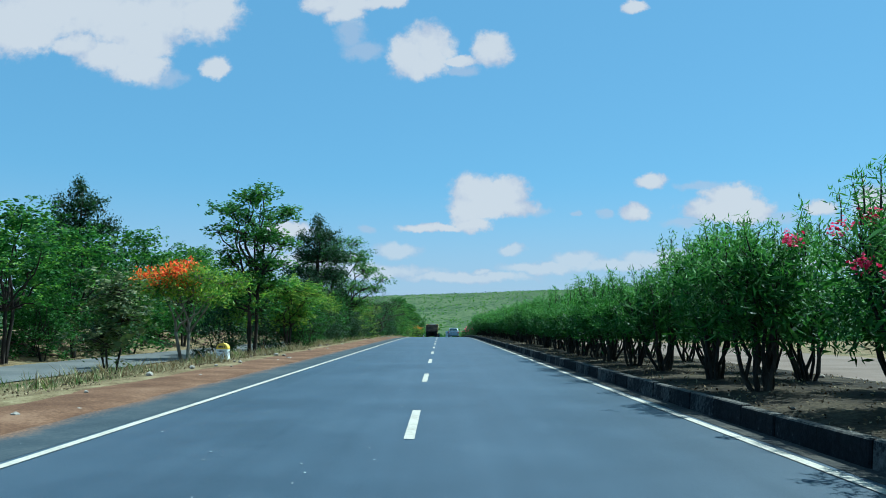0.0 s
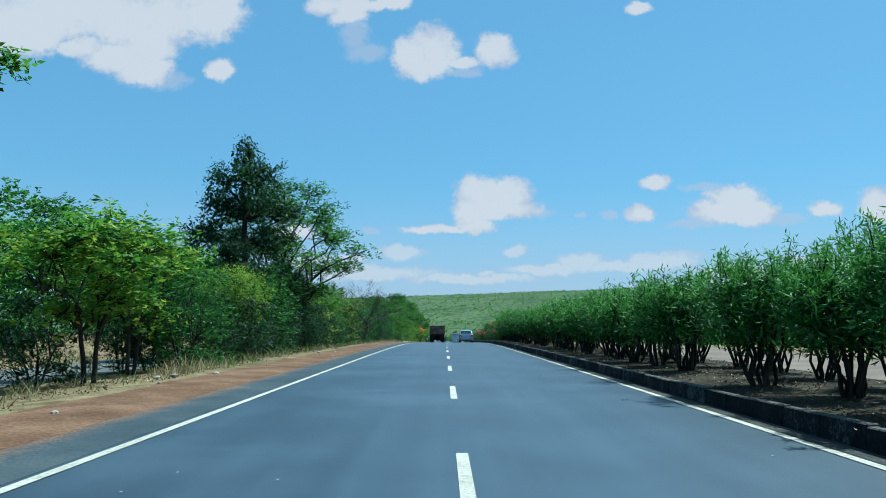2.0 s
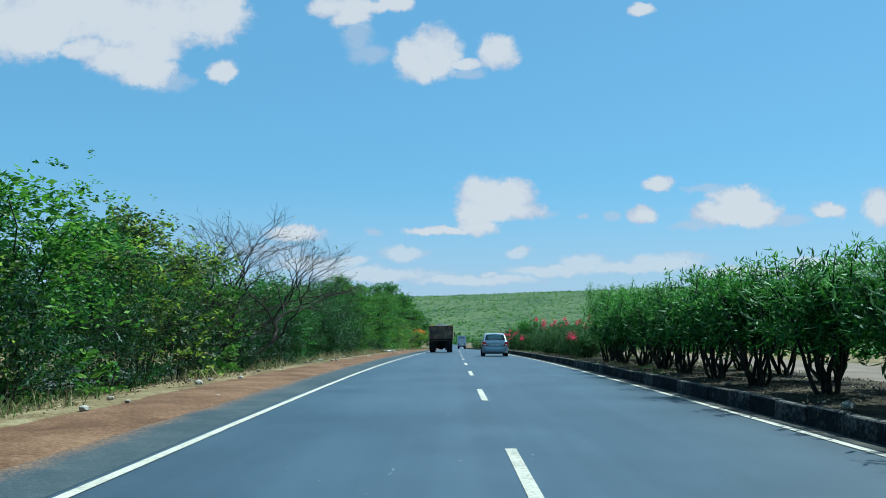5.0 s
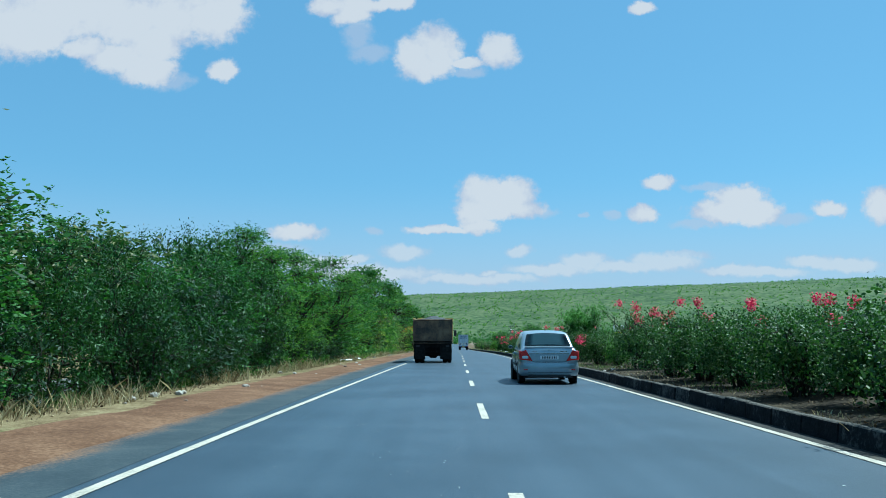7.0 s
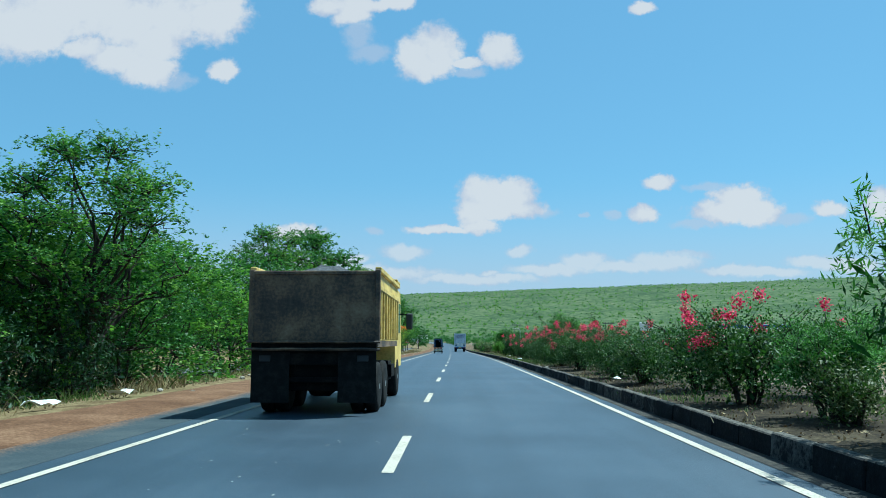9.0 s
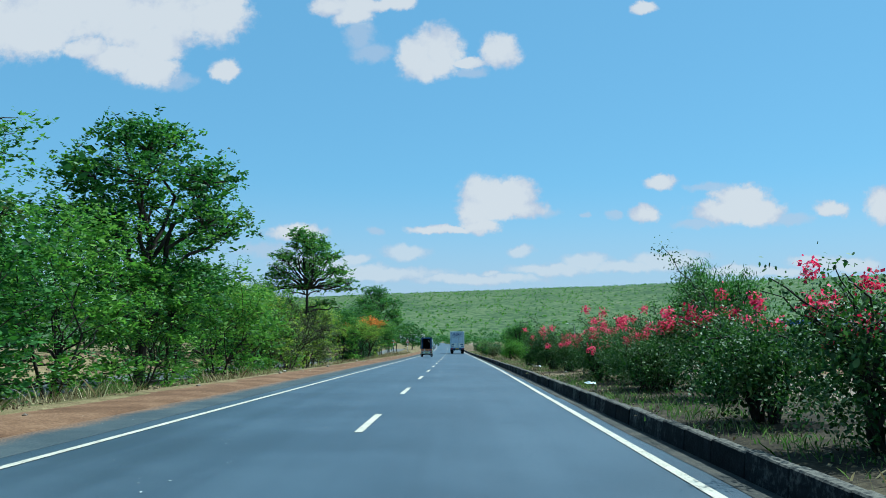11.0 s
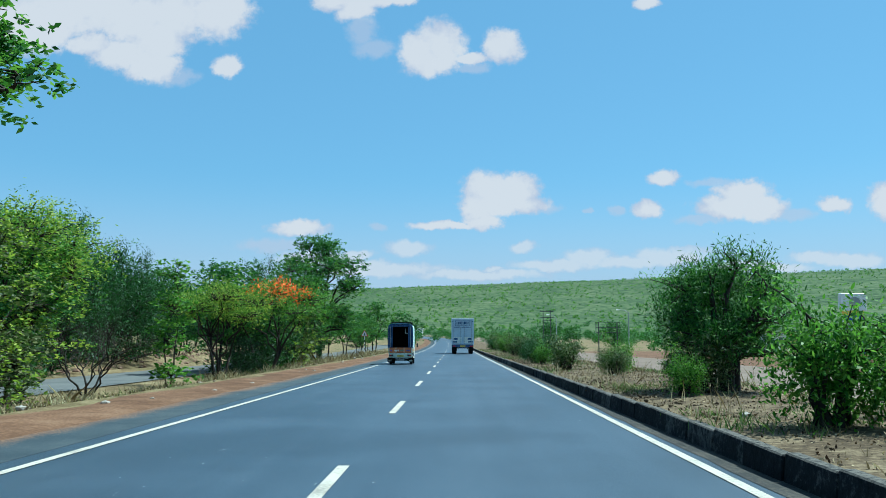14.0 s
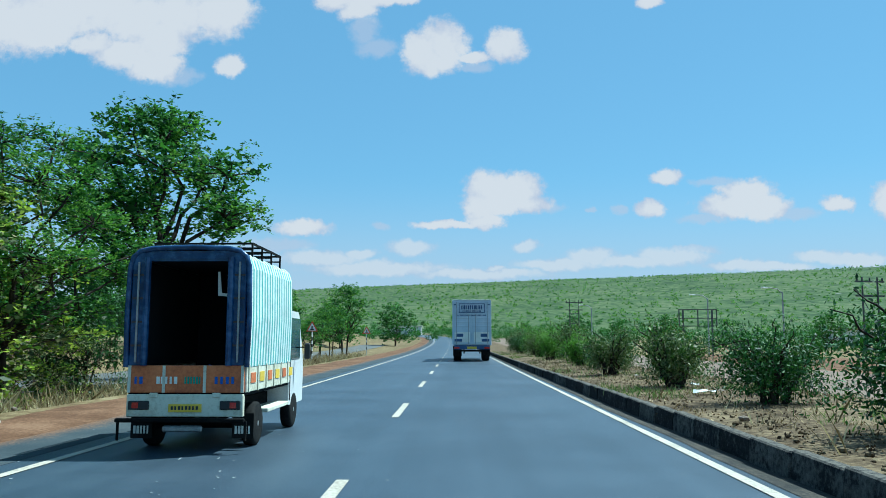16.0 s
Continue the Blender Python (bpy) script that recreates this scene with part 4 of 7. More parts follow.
flame_tree_b = lobed_tree(22, wide_lobes, 3, 1.2, leaf_bright, 0.1, bark, core=10, clusters=400, per=18, size=0.14, wide=0.3, reach=0.34, twigs=0.8, inner=0.2, spread=0.7,
                          flowers=(flame, 62, 0.095, 30, lambda p: p[2] > 3.3 and -1.9 < p[0] < 1.8, "bright orange-red blossom"), name="flame_tree", tuft=0.0)
tagged(put(flame_tree_b, -7.8, 264.4, 0, 1.25), "flame tree thick with bright orange blossom", "tree", "flame trees")
thorn = lobed_tree(26, wide_lobes, 3, 1.2, leaf_yellow, 0.09, bark, clusters=480, per=20, size=0.125, wide=0.3, reach=0.34, twigs=1.0, inner=0.2, spread=0.7, core=5, second=(leaf_bright, 0.4, "fresh green feathery leaves"), tuft=0.0)
tagged(put(thorn, -7.3, 253.6, 0, 0.86, 1.2), "feathery yellow-green tree with bare fanning lower limbs", "tree")
small_acacia = lobed_tree(23, [(x * 0.75, y * 0.75, z * 0.95, a * 0.8, b * 0.8, 0.55) for x, y, z, a, b, c in flat_lobes] + [(0.4, 0.3, 2.0, 0.8, 0.8, 0.5), (-0.6, -0.2, 1.7, 0.7, 0.7, 0.5)],
                          2, 1.2, leaf_bright, 0.08, clusters=420, per=14, size=0.17, wide=0.35, inner=0.3, second=(leaf_yellow, 0.4, "yellowing leaves"))
tagged(put(small_acacia, -9.6, 52.0, 0, 1.15), "small acacia with yellow-green leaves by the shoulder", "tree")
tagged(again(small_acacia, -10.8, 57.5, 200, 1.2), "small acacia with yellow-green leaves by the shoulder", "tree")
yellow_acacia = lobed_tree(29, [(x * 0.75, y * 0.75, z * 0.95, a * 0.8, b * 0.8, 0.6) for x, y, z, a, b, c in flat_lobes] + [(0.4, 0.3, 2.0, 0.9, 0.9, 0.6), (-0.6, -0.2, 1.6, 0.8, 0.8, 0.6)],
                           2, 1.2, leaf_yellow, 0.08, clusters=430, per=34, size=0.095, wide=0.35, inner=0.3, core=12, core_size=0.2, second=(leaf_bright, 0.35, "fresh green leaves"))
tagged(put(yellow_acacia, -10.6, 243.5, 40, 1.3, 1.15), "bright yellow-green acacia leaning over the verge", "tree")
for x, y, r, k in ((-10.2, 67.5, 30, 0.98), (-10.6, 216.0, 120, 1.25), (-11.6, 223.5, 250, 1.3)):
    tagged(again(yellow_acacia, x, y, r, k, 1.1), "yellow-green acacia among the verge thicket", "tree", "verge thicket")
tagged(again(small_acacia, -12.2, 48.0, 90, 1.2), "small acacia with yellow-green leaves by the shoulder", "tree")
slim = lobed_tree(24, [(0, 0, 2.3, 0.6, 0.6, 0.6), (0.2, 0.1, 1.6, 0.75, 0.7, 0.6), (-0.2, 0, 1.0, 0.7, 0.7, 0.5)], 3, 0.8, leaf_olive, 0.04, clusters=190, per=12, size=0.15, wide=0.4, inner=0.3, twigs=0.7, spread=0.6, name="small_tree")
tagged(put(slim, -9.3, 23.2, 0, 1.1), "slim olive green small tree on the verge", "tree")
for x, y, r, k in ((-10.8, 121.5, 10, 1.4), (-11.2, 125.5, 100, 1.55), (-10.9, 128.0, 200, 1.6), (-11.3, 131.0, 290, 1.65)):
    tagged(again(slim, x, y, r, k, 1.12), "slim olive green small tree rising out of the thicket", "tree", "verge thicket")
tagged(again(slim, -9.4, 241.5, 120, 0.85), "slim olive green small tree on the verge", "tree")
sapling = lobed_tree(25, [(0.1, 0, 3.4, 0.45, 0.45, 0.6), (0, 0.1, 2.5, 0.55, 0.55, 0.6), (-0.1, 0, 1.6, 0.5, 0.5, 0.5), (0.1, -0.1, 0.6, 0.5, 0.5, 0.4)], 2, 1.8, leaf_bright, 0.03, clusters=150, per=9, size=0.15, wide=0.5, inner=0.2, reach=0.2, twigs=0.8, core=0, name="sapling", spread=0.5)
tagged(put(sapling, -7.1, 246.9, 0, 1.2), "young sapling with large pale green leaves", "sapling")
tagged(again(sapling, -8.7, 222.8, 70, 1.3, 1.15), "young sapling with large pale green leaves", "sapling")
tagged(again(sapling, -9.4, 219.8, 200, 1.15, 1.2), "young sapling with large pale green leaves", "sapling")


def bare_tree(seed):
    rng = np.random.default_rng(seed)
    root = new("bare_tree")
    wood, tips = Tubes(), []

    def grow(p, d, n_, r, level):
        q = p + d * n_
        pts = wood.limb(rng, p, q, r, r * 0.62, 0.11, 4 if level < 3 else 3, (7, 6, 5, 4, 3, 3)[level])
        if level == 5:
            tips.append(q)
            return
        for k in range(3):
            nd = (d + Vector((rng.normal() * 0.5, rng.normal() * 0.5, rng.normal() * 0.24 + 0.1))).normalized()
            nd.z *= 0.8
            grow(pts[-1 - (k % 2)], nd.normalized(), n_ * rng.uniform(0.62, 0.84), max(r * 0.56, 0.005), level + 1)
    for a in (0.3, 1.3, 2.4, 3.5, 4.9):
        grow(Vector((0.1 * math.cos(a), 0.1 * math.sin(a), -0.2)), Vector((0.62 * math.cos(a), 0.62 * math.sin(a), 0.95)).normalized(), 1.9, 0.075, 0)
    wood.mesh("trunk", bark, root)
    t = np.array([tuple(v) for v in tips])
    leaves("crown", rng, t[rng.random(len(t)) < 0.12], 3, 0.09, leaf_olive, root, 0.3, 0.2, label="sparse small leaves")
    return root


bare = bare_tree(5)
tagged(put(bare, -9.0, 106.5, 0, 1.42, 0.82), "nearly leafless spreading thorn tree", "tree", "bare thorn trees")
tagged(again(bare, -9.2, 103.0, 140, 0.72), "nearly leafless spreading thorn tree", "tree", "bare thorn trees")
tagged(again(bare, -11.6, 222.0, 60, 0.8), "nearly leafless spreading thorn tree", "tree", "bare thorn trees")
tagged(again(bare, -8.3, 221.2, 310, 0.7, 1.5), "nearly leafless spreading thorn tree", "tree", "bare thorn trees")
for x, y, r, k in ((-9.9, 236.2, 40, 0.55), (-9.3, 231.0, 170, 0.5), (-10.2, 247.5, 290, 0.6)):
    tagged(again(bare, x, y, r, k), "small dry leafless thorn tree in the verge scrub", "tree", "bare thorn trees")
tagged(again(bare, -10.8, 217.0, 250, 0.62), "nearly leafless spreading thorn tree", "tree", "bare thorn trees")

# -- oleanders of the median


def oleander(seed, tall=2.85, wide=1.45, leaf_mat=None, flowers=None, per=20, leaf=0.125, full=1.0):
    """A many-stemmed shrub: bare dark stems below, dense narrow leaves above, and upright shoots."""
    rng = np.random.default_rng(seed)
    root = new("oleander_bush")
    wood = Tubes()
    tips = []
    wood.add([(0, 0, -0.3), (0, 0, 0.0), (0, 0, 0.1)], [0.17, 0.15, 0.08], 8)
    for k in range(9):
        a = 6.283 * k / 9 + rng.uniform(-0.3, 0.3)
        r = rng.uniform(0.35, 0.9) * wide * 0.62
        foot = Vector((0.09 * math.cos(a), 0.09 * math.sin(a), -0.15))
        knee = Vector((r * 0.55 * math.cos(a), r * 0.55 * math.sin(a), tall * rng.uniform(0.28, 0.4)))
        head = Vector((r * math.cos(a), r * math.sin(a), tall * rng.uniform(0.62, 0.8)))
        wood.limb(rng, foot, knee, 0.042, 0.03, 0.1, 3, 5)
        wood.limb(rng, knee, head, 0.03, 0.014, 0.08, 3, 4)
        for j in range(6):
            b = rng.uniform(0, 6.283)
            s = knee.lerp(head, rng.uniform(0.25, 1.0))
            e = s + Vector((math.cos(b) * rng.uniform(0.15, 0.6), math.sin(b) * rng.uniform(0.15, 0.6), rng.uniform(0.25, 0.75)))
            e.z = min(e.z, tall * 0.98)
            wood.limb(rng, s, e, 0.012, 0.005, 0.05, 2, 4)
            tips += [tuple(s.lerp(e, f)) for f in (0.5, 0.75, 1.0)]
    lobes = [(0, 0, tall * 0.62, wide * 0.85, wide * 0.85, tall * 0.27), (0, 0, tall * 0.42, wide * 0.8, wide * 0.8, tall * 0.17)]
    lobes += [(wide * 0.45 * math.cos(a), wide * 0.45 * math.sin(a), tall * rng.uniform(0.58, 0.72), wide * 0.5, wide * 0.5, tall * 0.22) for a in rng.uniform(0, 6.28, 5)]
    pts, _ = shell(rng, lobes, int(260 * full), 0.6, 0.45)
    heart, _ = shell(rng, [(0, 0, tall * 0.58, wide * 0.75, wide * 0.75, tall * 0.25), (0, 0, tall * 0.42, wide * 0.68, wide * 0.68, tall * 0.16)], int(900 * full), 0.0, 0.2)
    shoots = []
    for k in range(16):
        a, r = rng.uniform(0, 6.283), wide * 0.85 * math.sqrt(rng.random())
        b = Vector((r * math.cos(a), r * math.sin(a), tall * rng.uniform(0.74, 0.86)))
        e = b + Vector((rng.uniform(-0.12, 0.12), rng.uniform(-0.12, 0.12), rng.uniform(0.25, 0.6)))
        wood.limb(rng, b, e, 0.012, 0.005, 0.03, 2, 4)
        shoots += [tuple(b.lerp(e, f)) for f in (0.4, 0.7, 1.0)]
    wood.mesh("trunk", bark, root)["kind"] = "stuff"
    # leaves above this height join the shoots' brighter tone, painting sunlit tops
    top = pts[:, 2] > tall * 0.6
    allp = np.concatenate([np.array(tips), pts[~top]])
    leaves("lit_top_growth", rng, np.concatenate([np.array(shoots), pts[top]]), per, leaf * 0.9, leaf_shoot, root, 0.2, 0.1, 0.0, 0.55, "upright shoots and top leaves with sunlight in their bright green")["kind"] = "stuff"
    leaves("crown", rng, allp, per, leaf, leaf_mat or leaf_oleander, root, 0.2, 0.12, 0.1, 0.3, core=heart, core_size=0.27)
    if flowers:
        fp = pts[pts[:, 2] > tall * 0.55]
        fp = fp[rng.choice(len(fp), flowers, replace=False)]
        leaves("blossom", rng, fp * np.array([1.08, 1.08, 1.03]), 58, 0.052, magenta, root, 0.9, 0.10, 0.0, 0.4, "clusters of pink blossom")["kind"] = "stuff"
    return root


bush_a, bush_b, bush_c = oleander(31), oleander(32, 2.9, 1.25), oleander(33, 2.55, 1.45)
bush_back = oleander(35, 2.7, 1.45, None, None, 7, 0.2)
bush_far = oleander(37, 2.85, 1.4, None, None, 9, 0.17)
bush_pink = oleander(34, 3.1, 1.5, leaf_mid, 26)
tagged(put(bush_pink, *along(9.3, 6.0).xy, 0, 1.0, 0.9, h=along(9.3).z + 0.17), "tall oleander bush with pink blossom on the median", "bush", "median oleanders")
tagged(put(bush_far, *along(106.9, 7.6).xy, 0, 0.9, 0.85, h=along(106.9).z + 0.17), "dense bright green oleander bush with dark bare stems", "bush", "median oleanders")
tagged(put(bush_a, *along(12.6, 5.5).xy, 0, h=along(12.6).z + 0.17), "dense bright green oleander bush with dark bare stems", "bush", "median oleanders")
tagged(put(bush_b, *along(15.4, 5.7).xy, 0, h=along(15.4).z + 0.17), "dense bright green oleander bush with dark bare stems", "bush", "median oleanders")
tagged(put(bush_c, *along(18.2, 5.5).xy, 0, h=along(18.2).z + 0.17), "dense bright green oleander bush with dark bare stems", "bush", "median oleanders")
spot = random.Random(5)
# bushes out of view, added to cast shade on the kerb and soil
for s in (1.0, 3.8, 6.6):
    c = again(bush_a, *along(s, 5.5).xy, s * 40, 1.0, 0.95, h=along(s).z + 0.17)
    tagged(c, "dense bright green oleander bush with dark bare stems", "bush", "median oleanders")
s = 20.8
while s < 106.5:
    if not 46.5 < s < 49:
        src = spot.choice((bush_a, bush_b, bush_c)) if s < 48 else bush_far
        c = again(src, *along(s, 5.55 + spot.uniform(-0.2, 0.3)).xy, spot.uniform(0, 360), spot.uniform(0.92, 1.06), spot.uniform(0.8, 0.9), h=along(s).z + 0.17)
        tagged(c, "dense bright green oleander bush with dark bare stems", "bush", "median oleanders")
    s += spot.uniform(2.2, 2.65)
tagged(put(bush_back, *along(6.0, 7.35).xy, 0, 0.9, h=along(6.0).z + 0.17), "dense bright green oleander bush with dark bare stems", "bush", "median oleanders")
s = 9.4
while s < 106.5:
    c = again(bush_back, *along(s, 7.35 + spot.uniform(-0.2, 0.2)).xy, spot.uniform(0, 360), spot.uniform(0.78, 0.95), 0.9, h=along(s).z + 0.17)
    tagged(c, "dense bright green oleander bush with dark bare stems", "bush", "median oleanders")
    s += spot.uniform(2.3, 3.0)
bush_round = lobed_tree(36, ring_lobes(np.random.default_rng(9), [(2.5, 0.3, 3, 0.6, 0.42), (2.05, 0.75, 6, 0.62, 0.48), (1.5, 0.9, 7, 0.62, 0.46), (1.15, 0.85, 7, 0.5, 0.32)]), 3, 0.7, leaf_oleander, 0.15, clusters=520, per=34, size=0.115,
                        wide=0.2, inner=0.5, core=70, core_size=0.2, reach=0.2, spread=0.04, twigs=0.3, second=(leaf_shoot, 0.4, "bright young leaves"), name="oleander_bush", limb=(3, 5), droop=-0.15, tuft=0.0)
tagged(put(bush_round, *along(236.8, 6.95).xy, 0, 1.04, 1.0, h=along(236.8).z + 0.17), "rounded oleander bush standing alone on the median", "bush", "median oleanders")
tagged(again(bush_round, *along(187.5, 7.6).xy, 230, 0.9, 1.1, h=along(187.5).z + 0.17), "rounded oleander bush among the bougainvilleas", "bush", "median oleanders")

for s, u, src, k, tall in ((108.5, 6.3, bush_a, 1.0, 1.12), (144.0, 5.9, bush_a, 1.0, 1.0), (145.0, 7.1, bush_c, 0.75, 0.9), (147.0, 5.7, bush_c, 0.58, 0.95)):
    c = again(src, *along(s, u).xy, s * 7, k, tall, h=along(s).z + 0.17)
    tagged(c, "dense bright green oleander bush with dark bare stems", "bush", "median oleanders")

# -- bougainvillea and low shrubs of the median


def bougainvillea(seed, tall=1.9, wide=1.3, blossoms=26, long_shoot=0.0, leaf_mat=None):
    rng = np.random.default_rng(seed)
    root = new("bougainvillea")
    wood, tips, ends = Tubes(), [], []
    for k in range(13):
        a = rng.uniform(0, 6.283)
        r = wide * rng.uniform(0.35, 1.0)
        top = Vector((r * math.cos(a), r * math.sin(a), tall * rng.uniform(0.55, 1.0)))
        mid = Vector((r * 0.4 * math.cos(a), r * 0.4 * math.sin(a), tall * rng.uniform(0.4, 0.75)))
        wood.limb(rng, (0.1 * math.cos(a), 0.1 * math.sin(a), -0.12), mid, 0.035, 0.018, 0.12, 4, 5)
        pts = wood.limb(rng, mid, top, 0.018, 0.006, 0.12, 4, 4)
        tips += [tuple(p) for p in pts]
        ends.append(tuple(top))
    lobes = [(0, 0, tall * 0.5, wide * 0.8, wide * 0.8, tall * 0.36)] + [(wide * 0.5 * math.cos(a), wide * 0.5 * math.sin(a), tall * rng.uniform(0.35, 0.75), wide * 0.4, wide * 0.4, tall * 0.22) for a in rng.uniform(0, 6.28, 6)]
    lobes.append((0, 0, tall * 0.25, wide * 0.85, wide * 0.85, tall * 0.2))
    pts, _ = shell(rng, lobes, 340 if wide > 1 else 150, 0.5, 0.5)
    heart, _ = shell(rng, [(0, 0, tall * 0.42, wide * 0.68, wide * 0.68, tall * 0.35)], 1500, 0.0, 0.2)
    if long_shoot:
        a = math.pi * rng.uniform(0.95, 1.05)
        lean = 0.4 + 0.7 * long_shoot
        pp = wood.limb(rng, (0, 0, tall * 0.7), (lean * math.cos(a), lean * math.sin(a), tall + long_shoot * 0.75), 0.016, 0.005, 0.05, 9, 5)
        for p in pp[1:]:
            tips.append(tuple(p))
            for j in range(1):
                q = p + Vector((rng.normal() * 0.12, rng.normal() * 0.12, rng.normal() * 0.08))
                wood.limb(rng, p, q, 0.008, 0.004, 0.05, 2, 4)
                tips.append(tuple(q))
    wood.mesh("trunk", bark, root)["kind"] = "stuff"
    leaves("crown", rng, np.concatenate([np.array(tips), pts]), *((19, 0.054) if blossoms else (16, 0.066)), leaf_mat or leaf_thorny, root, 0.62 if blossoms else 0.4, 0.16, 0.1, 0.3, core=heart if wide > 1 else heart[:520], core_size=0.09, oval=True)
    if blossoms:
        up = pts[pts[:, 2] > tall * 0.55]
        fp = np.concatenate([np.array(ends), up])[:]
        fp = fp[rng.choice(len(fp), min(blossoms * 5 // 8 + 1, len(fp)), replace=False)]
        leaves("blossom", rng, fp * np.array([1.1, 1.1, 1.09]), 88, 0.05, magenta, root, 0.9, 0.11, 0.0, 0.5, "magenta-red blossom")["kind"] = "stuff"
    return root


boug_a, boug_b, boug_c = bougainvillea(41, blossoms=17), bougainvillea(42, 2.0, 1.2, 22, 0.4), bougainvillea(43, 1.5, 1.35, 7)
boug_plain = bougainvillea(48, 1.7, 1.3, 3)
boug_tall = bougainvillea(44, 2.2, 1.35, 30, 1.0)
boug_arch = bougainvillea(49, 1.75, 1.02, 5, 0.75)
tagged(put(boug_arch, *along(202.6, 5.55).xy, 0, h=along(202.6).z + 0.17), "dark bougainvillea with one long bare arching shoot", "bush", "bougainvilleas")
shrub = bougainvillea(45, 1.15, 0.7, 0, 0, leaf_olive)
shrub_green = bougainvillea(46, 1.2, 0.65, 0, 0.4, leaf_bright)
shrub_round = bougainvillea(47, 1.5, 1.2, 0, 0, leaf_deep)
tagged(put(shrub_round, *along(289.0, 7.2).xy, 0, 0.9, h=along(289).z + 0.17), "dense round dark green shrub on the dry median", "shrub", "median shrubs")
tagged(put(boug_tall, *along(183.6, 6.5).xy, 0, h=along(183.6).z + 0.17), "tall dark bougainvillea with a long arching shoot and magenta blossom", "bush", "bougainvilleas")
tagged(put(boug_a, *along(132.3, 6.15).xy, 0, 1.2, h=along(132.3).z + 0.17), "bougainvillea bush with magenta blossom", "bush", "bougainvilleas")
tagged(put(boug_b, *along(199.4, 5.8).xy, 30, 0.8, h=along(199.4).z + 0.17), "bougainvillea bush thick with crimson blossom", "bush", "bougainvilleas")
tagged(put(boug_plain, *along(119.5, 6.9).xy, 0, h=along(119.5).z + 0.17), "dense green bougainvillea with a few crimson blossoms", "bush", "bougainvilleas")
tagged(put(boug_c, *along(130.0, 7.3).xy, 0, h=along(130.0).z + 0.17), "low green bougainvillea with few blossoms", "bush", "bougainvilleas")
tagged(put(shrub, *along(113.0, 5.6).xy, 0, h=along(113).z + 0.17), "low olive green shrub on the dry median", "shrub", "median shrubs")
tagged(put(shrub_green, *along(247.5, 6.9).xy, 0, 0.95, h=along(247.5).z + 0.17), "upright bright green shrub on the dry median", "shrub", "median shrubs")
spot = random.Random(31)
MEDIAN_BUSHES = [(135.3, 7.1, boug_plain, 0.85), (138.8, 5.8, boug_c, 1.08), (141.2, 7.3, boug_plain, 0.95), (187.2, 6.3, boug_b, 0.92), (186.2, 5.7, boug_plain, 0.85), (189.6, 6.3, boug_c, 1.0), (191.8, 5.7, boug_a, 0.9),
                 (193.6, 7.4, boug_plain, 0.9), (194.3, 6.0, boug_b, 0.88), (196.6, 7.1, boug_a, 1.18), (208.1, 5.7, boug_b, 0.95), (209.4, 7.7, boug_c, 0.75)]
s = 111.5
while s < 129:
    MEDIAN_BUSHES.append((s, spot.uniform(5.6, 6.3), boug_c if spot.random() < 0.2 else boug_plain, spot.uniform(0.9, 1.15)))
    if spot.random() < 0.6:
        MEDIAN_BUSHES.append((s + 0.9, spot.uniform(7.1, 7.8), boug_plain, spot.uniform(0.95, 1.2)))
    s += spot.uniform(2.2, 3.2)
s = 149.6
for src in (boug_a, boug_plain, boug_c, boug_plain, boug_b, boug_plain, boug_a, boug_c, boug_b, boug_plain):
    MEDIAN_BUSHES.append((s, spot.uniform(5.3, 5.9), src, spot.uniform(0.88, 1.02)))
    if spot.random() < 0.4:
        MEDIAN_BUSHES.append((s + 1.2, spot.uniform(7.1, 7.7), boug_plain, spot.uniform(0.9, 1.05)))
    s += spot.uniform(2.7, 3.7)
for s, u, src, k in MEDIAN_BUSHES:
    c = again(src, *along(s, u).xy, 0 if src is boug_tall else s * 13, k, h=along(s).z + 0.17)
    tagged(c, src["label"], "bush", "bougainvilleas")
for s, u, src, k in ((137.0, 6.2, shrub_green, 0.95), (146.2, 5.6, shrub, 0.8), (199.9, 6.9, shrub_green, 1.25), (201.4, 6.1, shrub, 0.7), (204.8, 7.4, shrub_green, 0.8), (206.5, 6.1, shrub_green, 0.95), (208.9, 5.1, shrub_green, 0.8), (210.5, 5.8, shrub_green, 0.75), (213.5, 7.0, shrub, 0.8), (217.5, 7.6, shrub_green, 0.75), (225.0, 7.3, shrub_green, 0.95), (229.6, 5.8, shrub_green, 1.35), (229.0, 6.5, shrub_green, 1.0), (230.6, 7.3, shrub_green, 0.85), (236.0, 6.2, shrub, 1.1), (235.2, 5.6, shrub_green, 0.7),
                     (245.6, 6.3, shrub, 0.85), (244.0, 7.8, shrub, 0.7), (250.5, 5.4, shrub, 1.2), (252.5, 7.4, shrub, 0.7), (257.4, 5.3, shrub_green, 0.7), (260.2, 5.2, shrub_round, 0.7), (265.0, 6.2, shrub_round, 0.95), (269.8, 6.3, shrub_round, 0.85), (272.4, 7.5, shrub_green, 0.7),
                     (274.7, 6.0, shrub, 1.15), (279.5, 7.4, shrub_round, 0.8), (281.6, 5.9, shrub, 1.1), (286.5, 6.9, shrub_round, 0.9), (291, 6.4, shrub_green, 1.0), (296, 7.0, shrub, 1.5), (301, 6.3, shrub_green, 1.2), (305, 7.4, shrub_round, 0.9), (310, 6.6, shrub, 1.4), (316, 7.0, shrub_green, 1.5), (323, 6.4, shrub_round, 1.0), (331, 7.0, shrub, 1.7)):
    c = again(src, *along(s, u).xy, s * 17, k * (1.18 if s > 255 else 1.0), h=along(s).z + 0.17)
    tagged(c, src["label"], "shrub", "median shrubs")

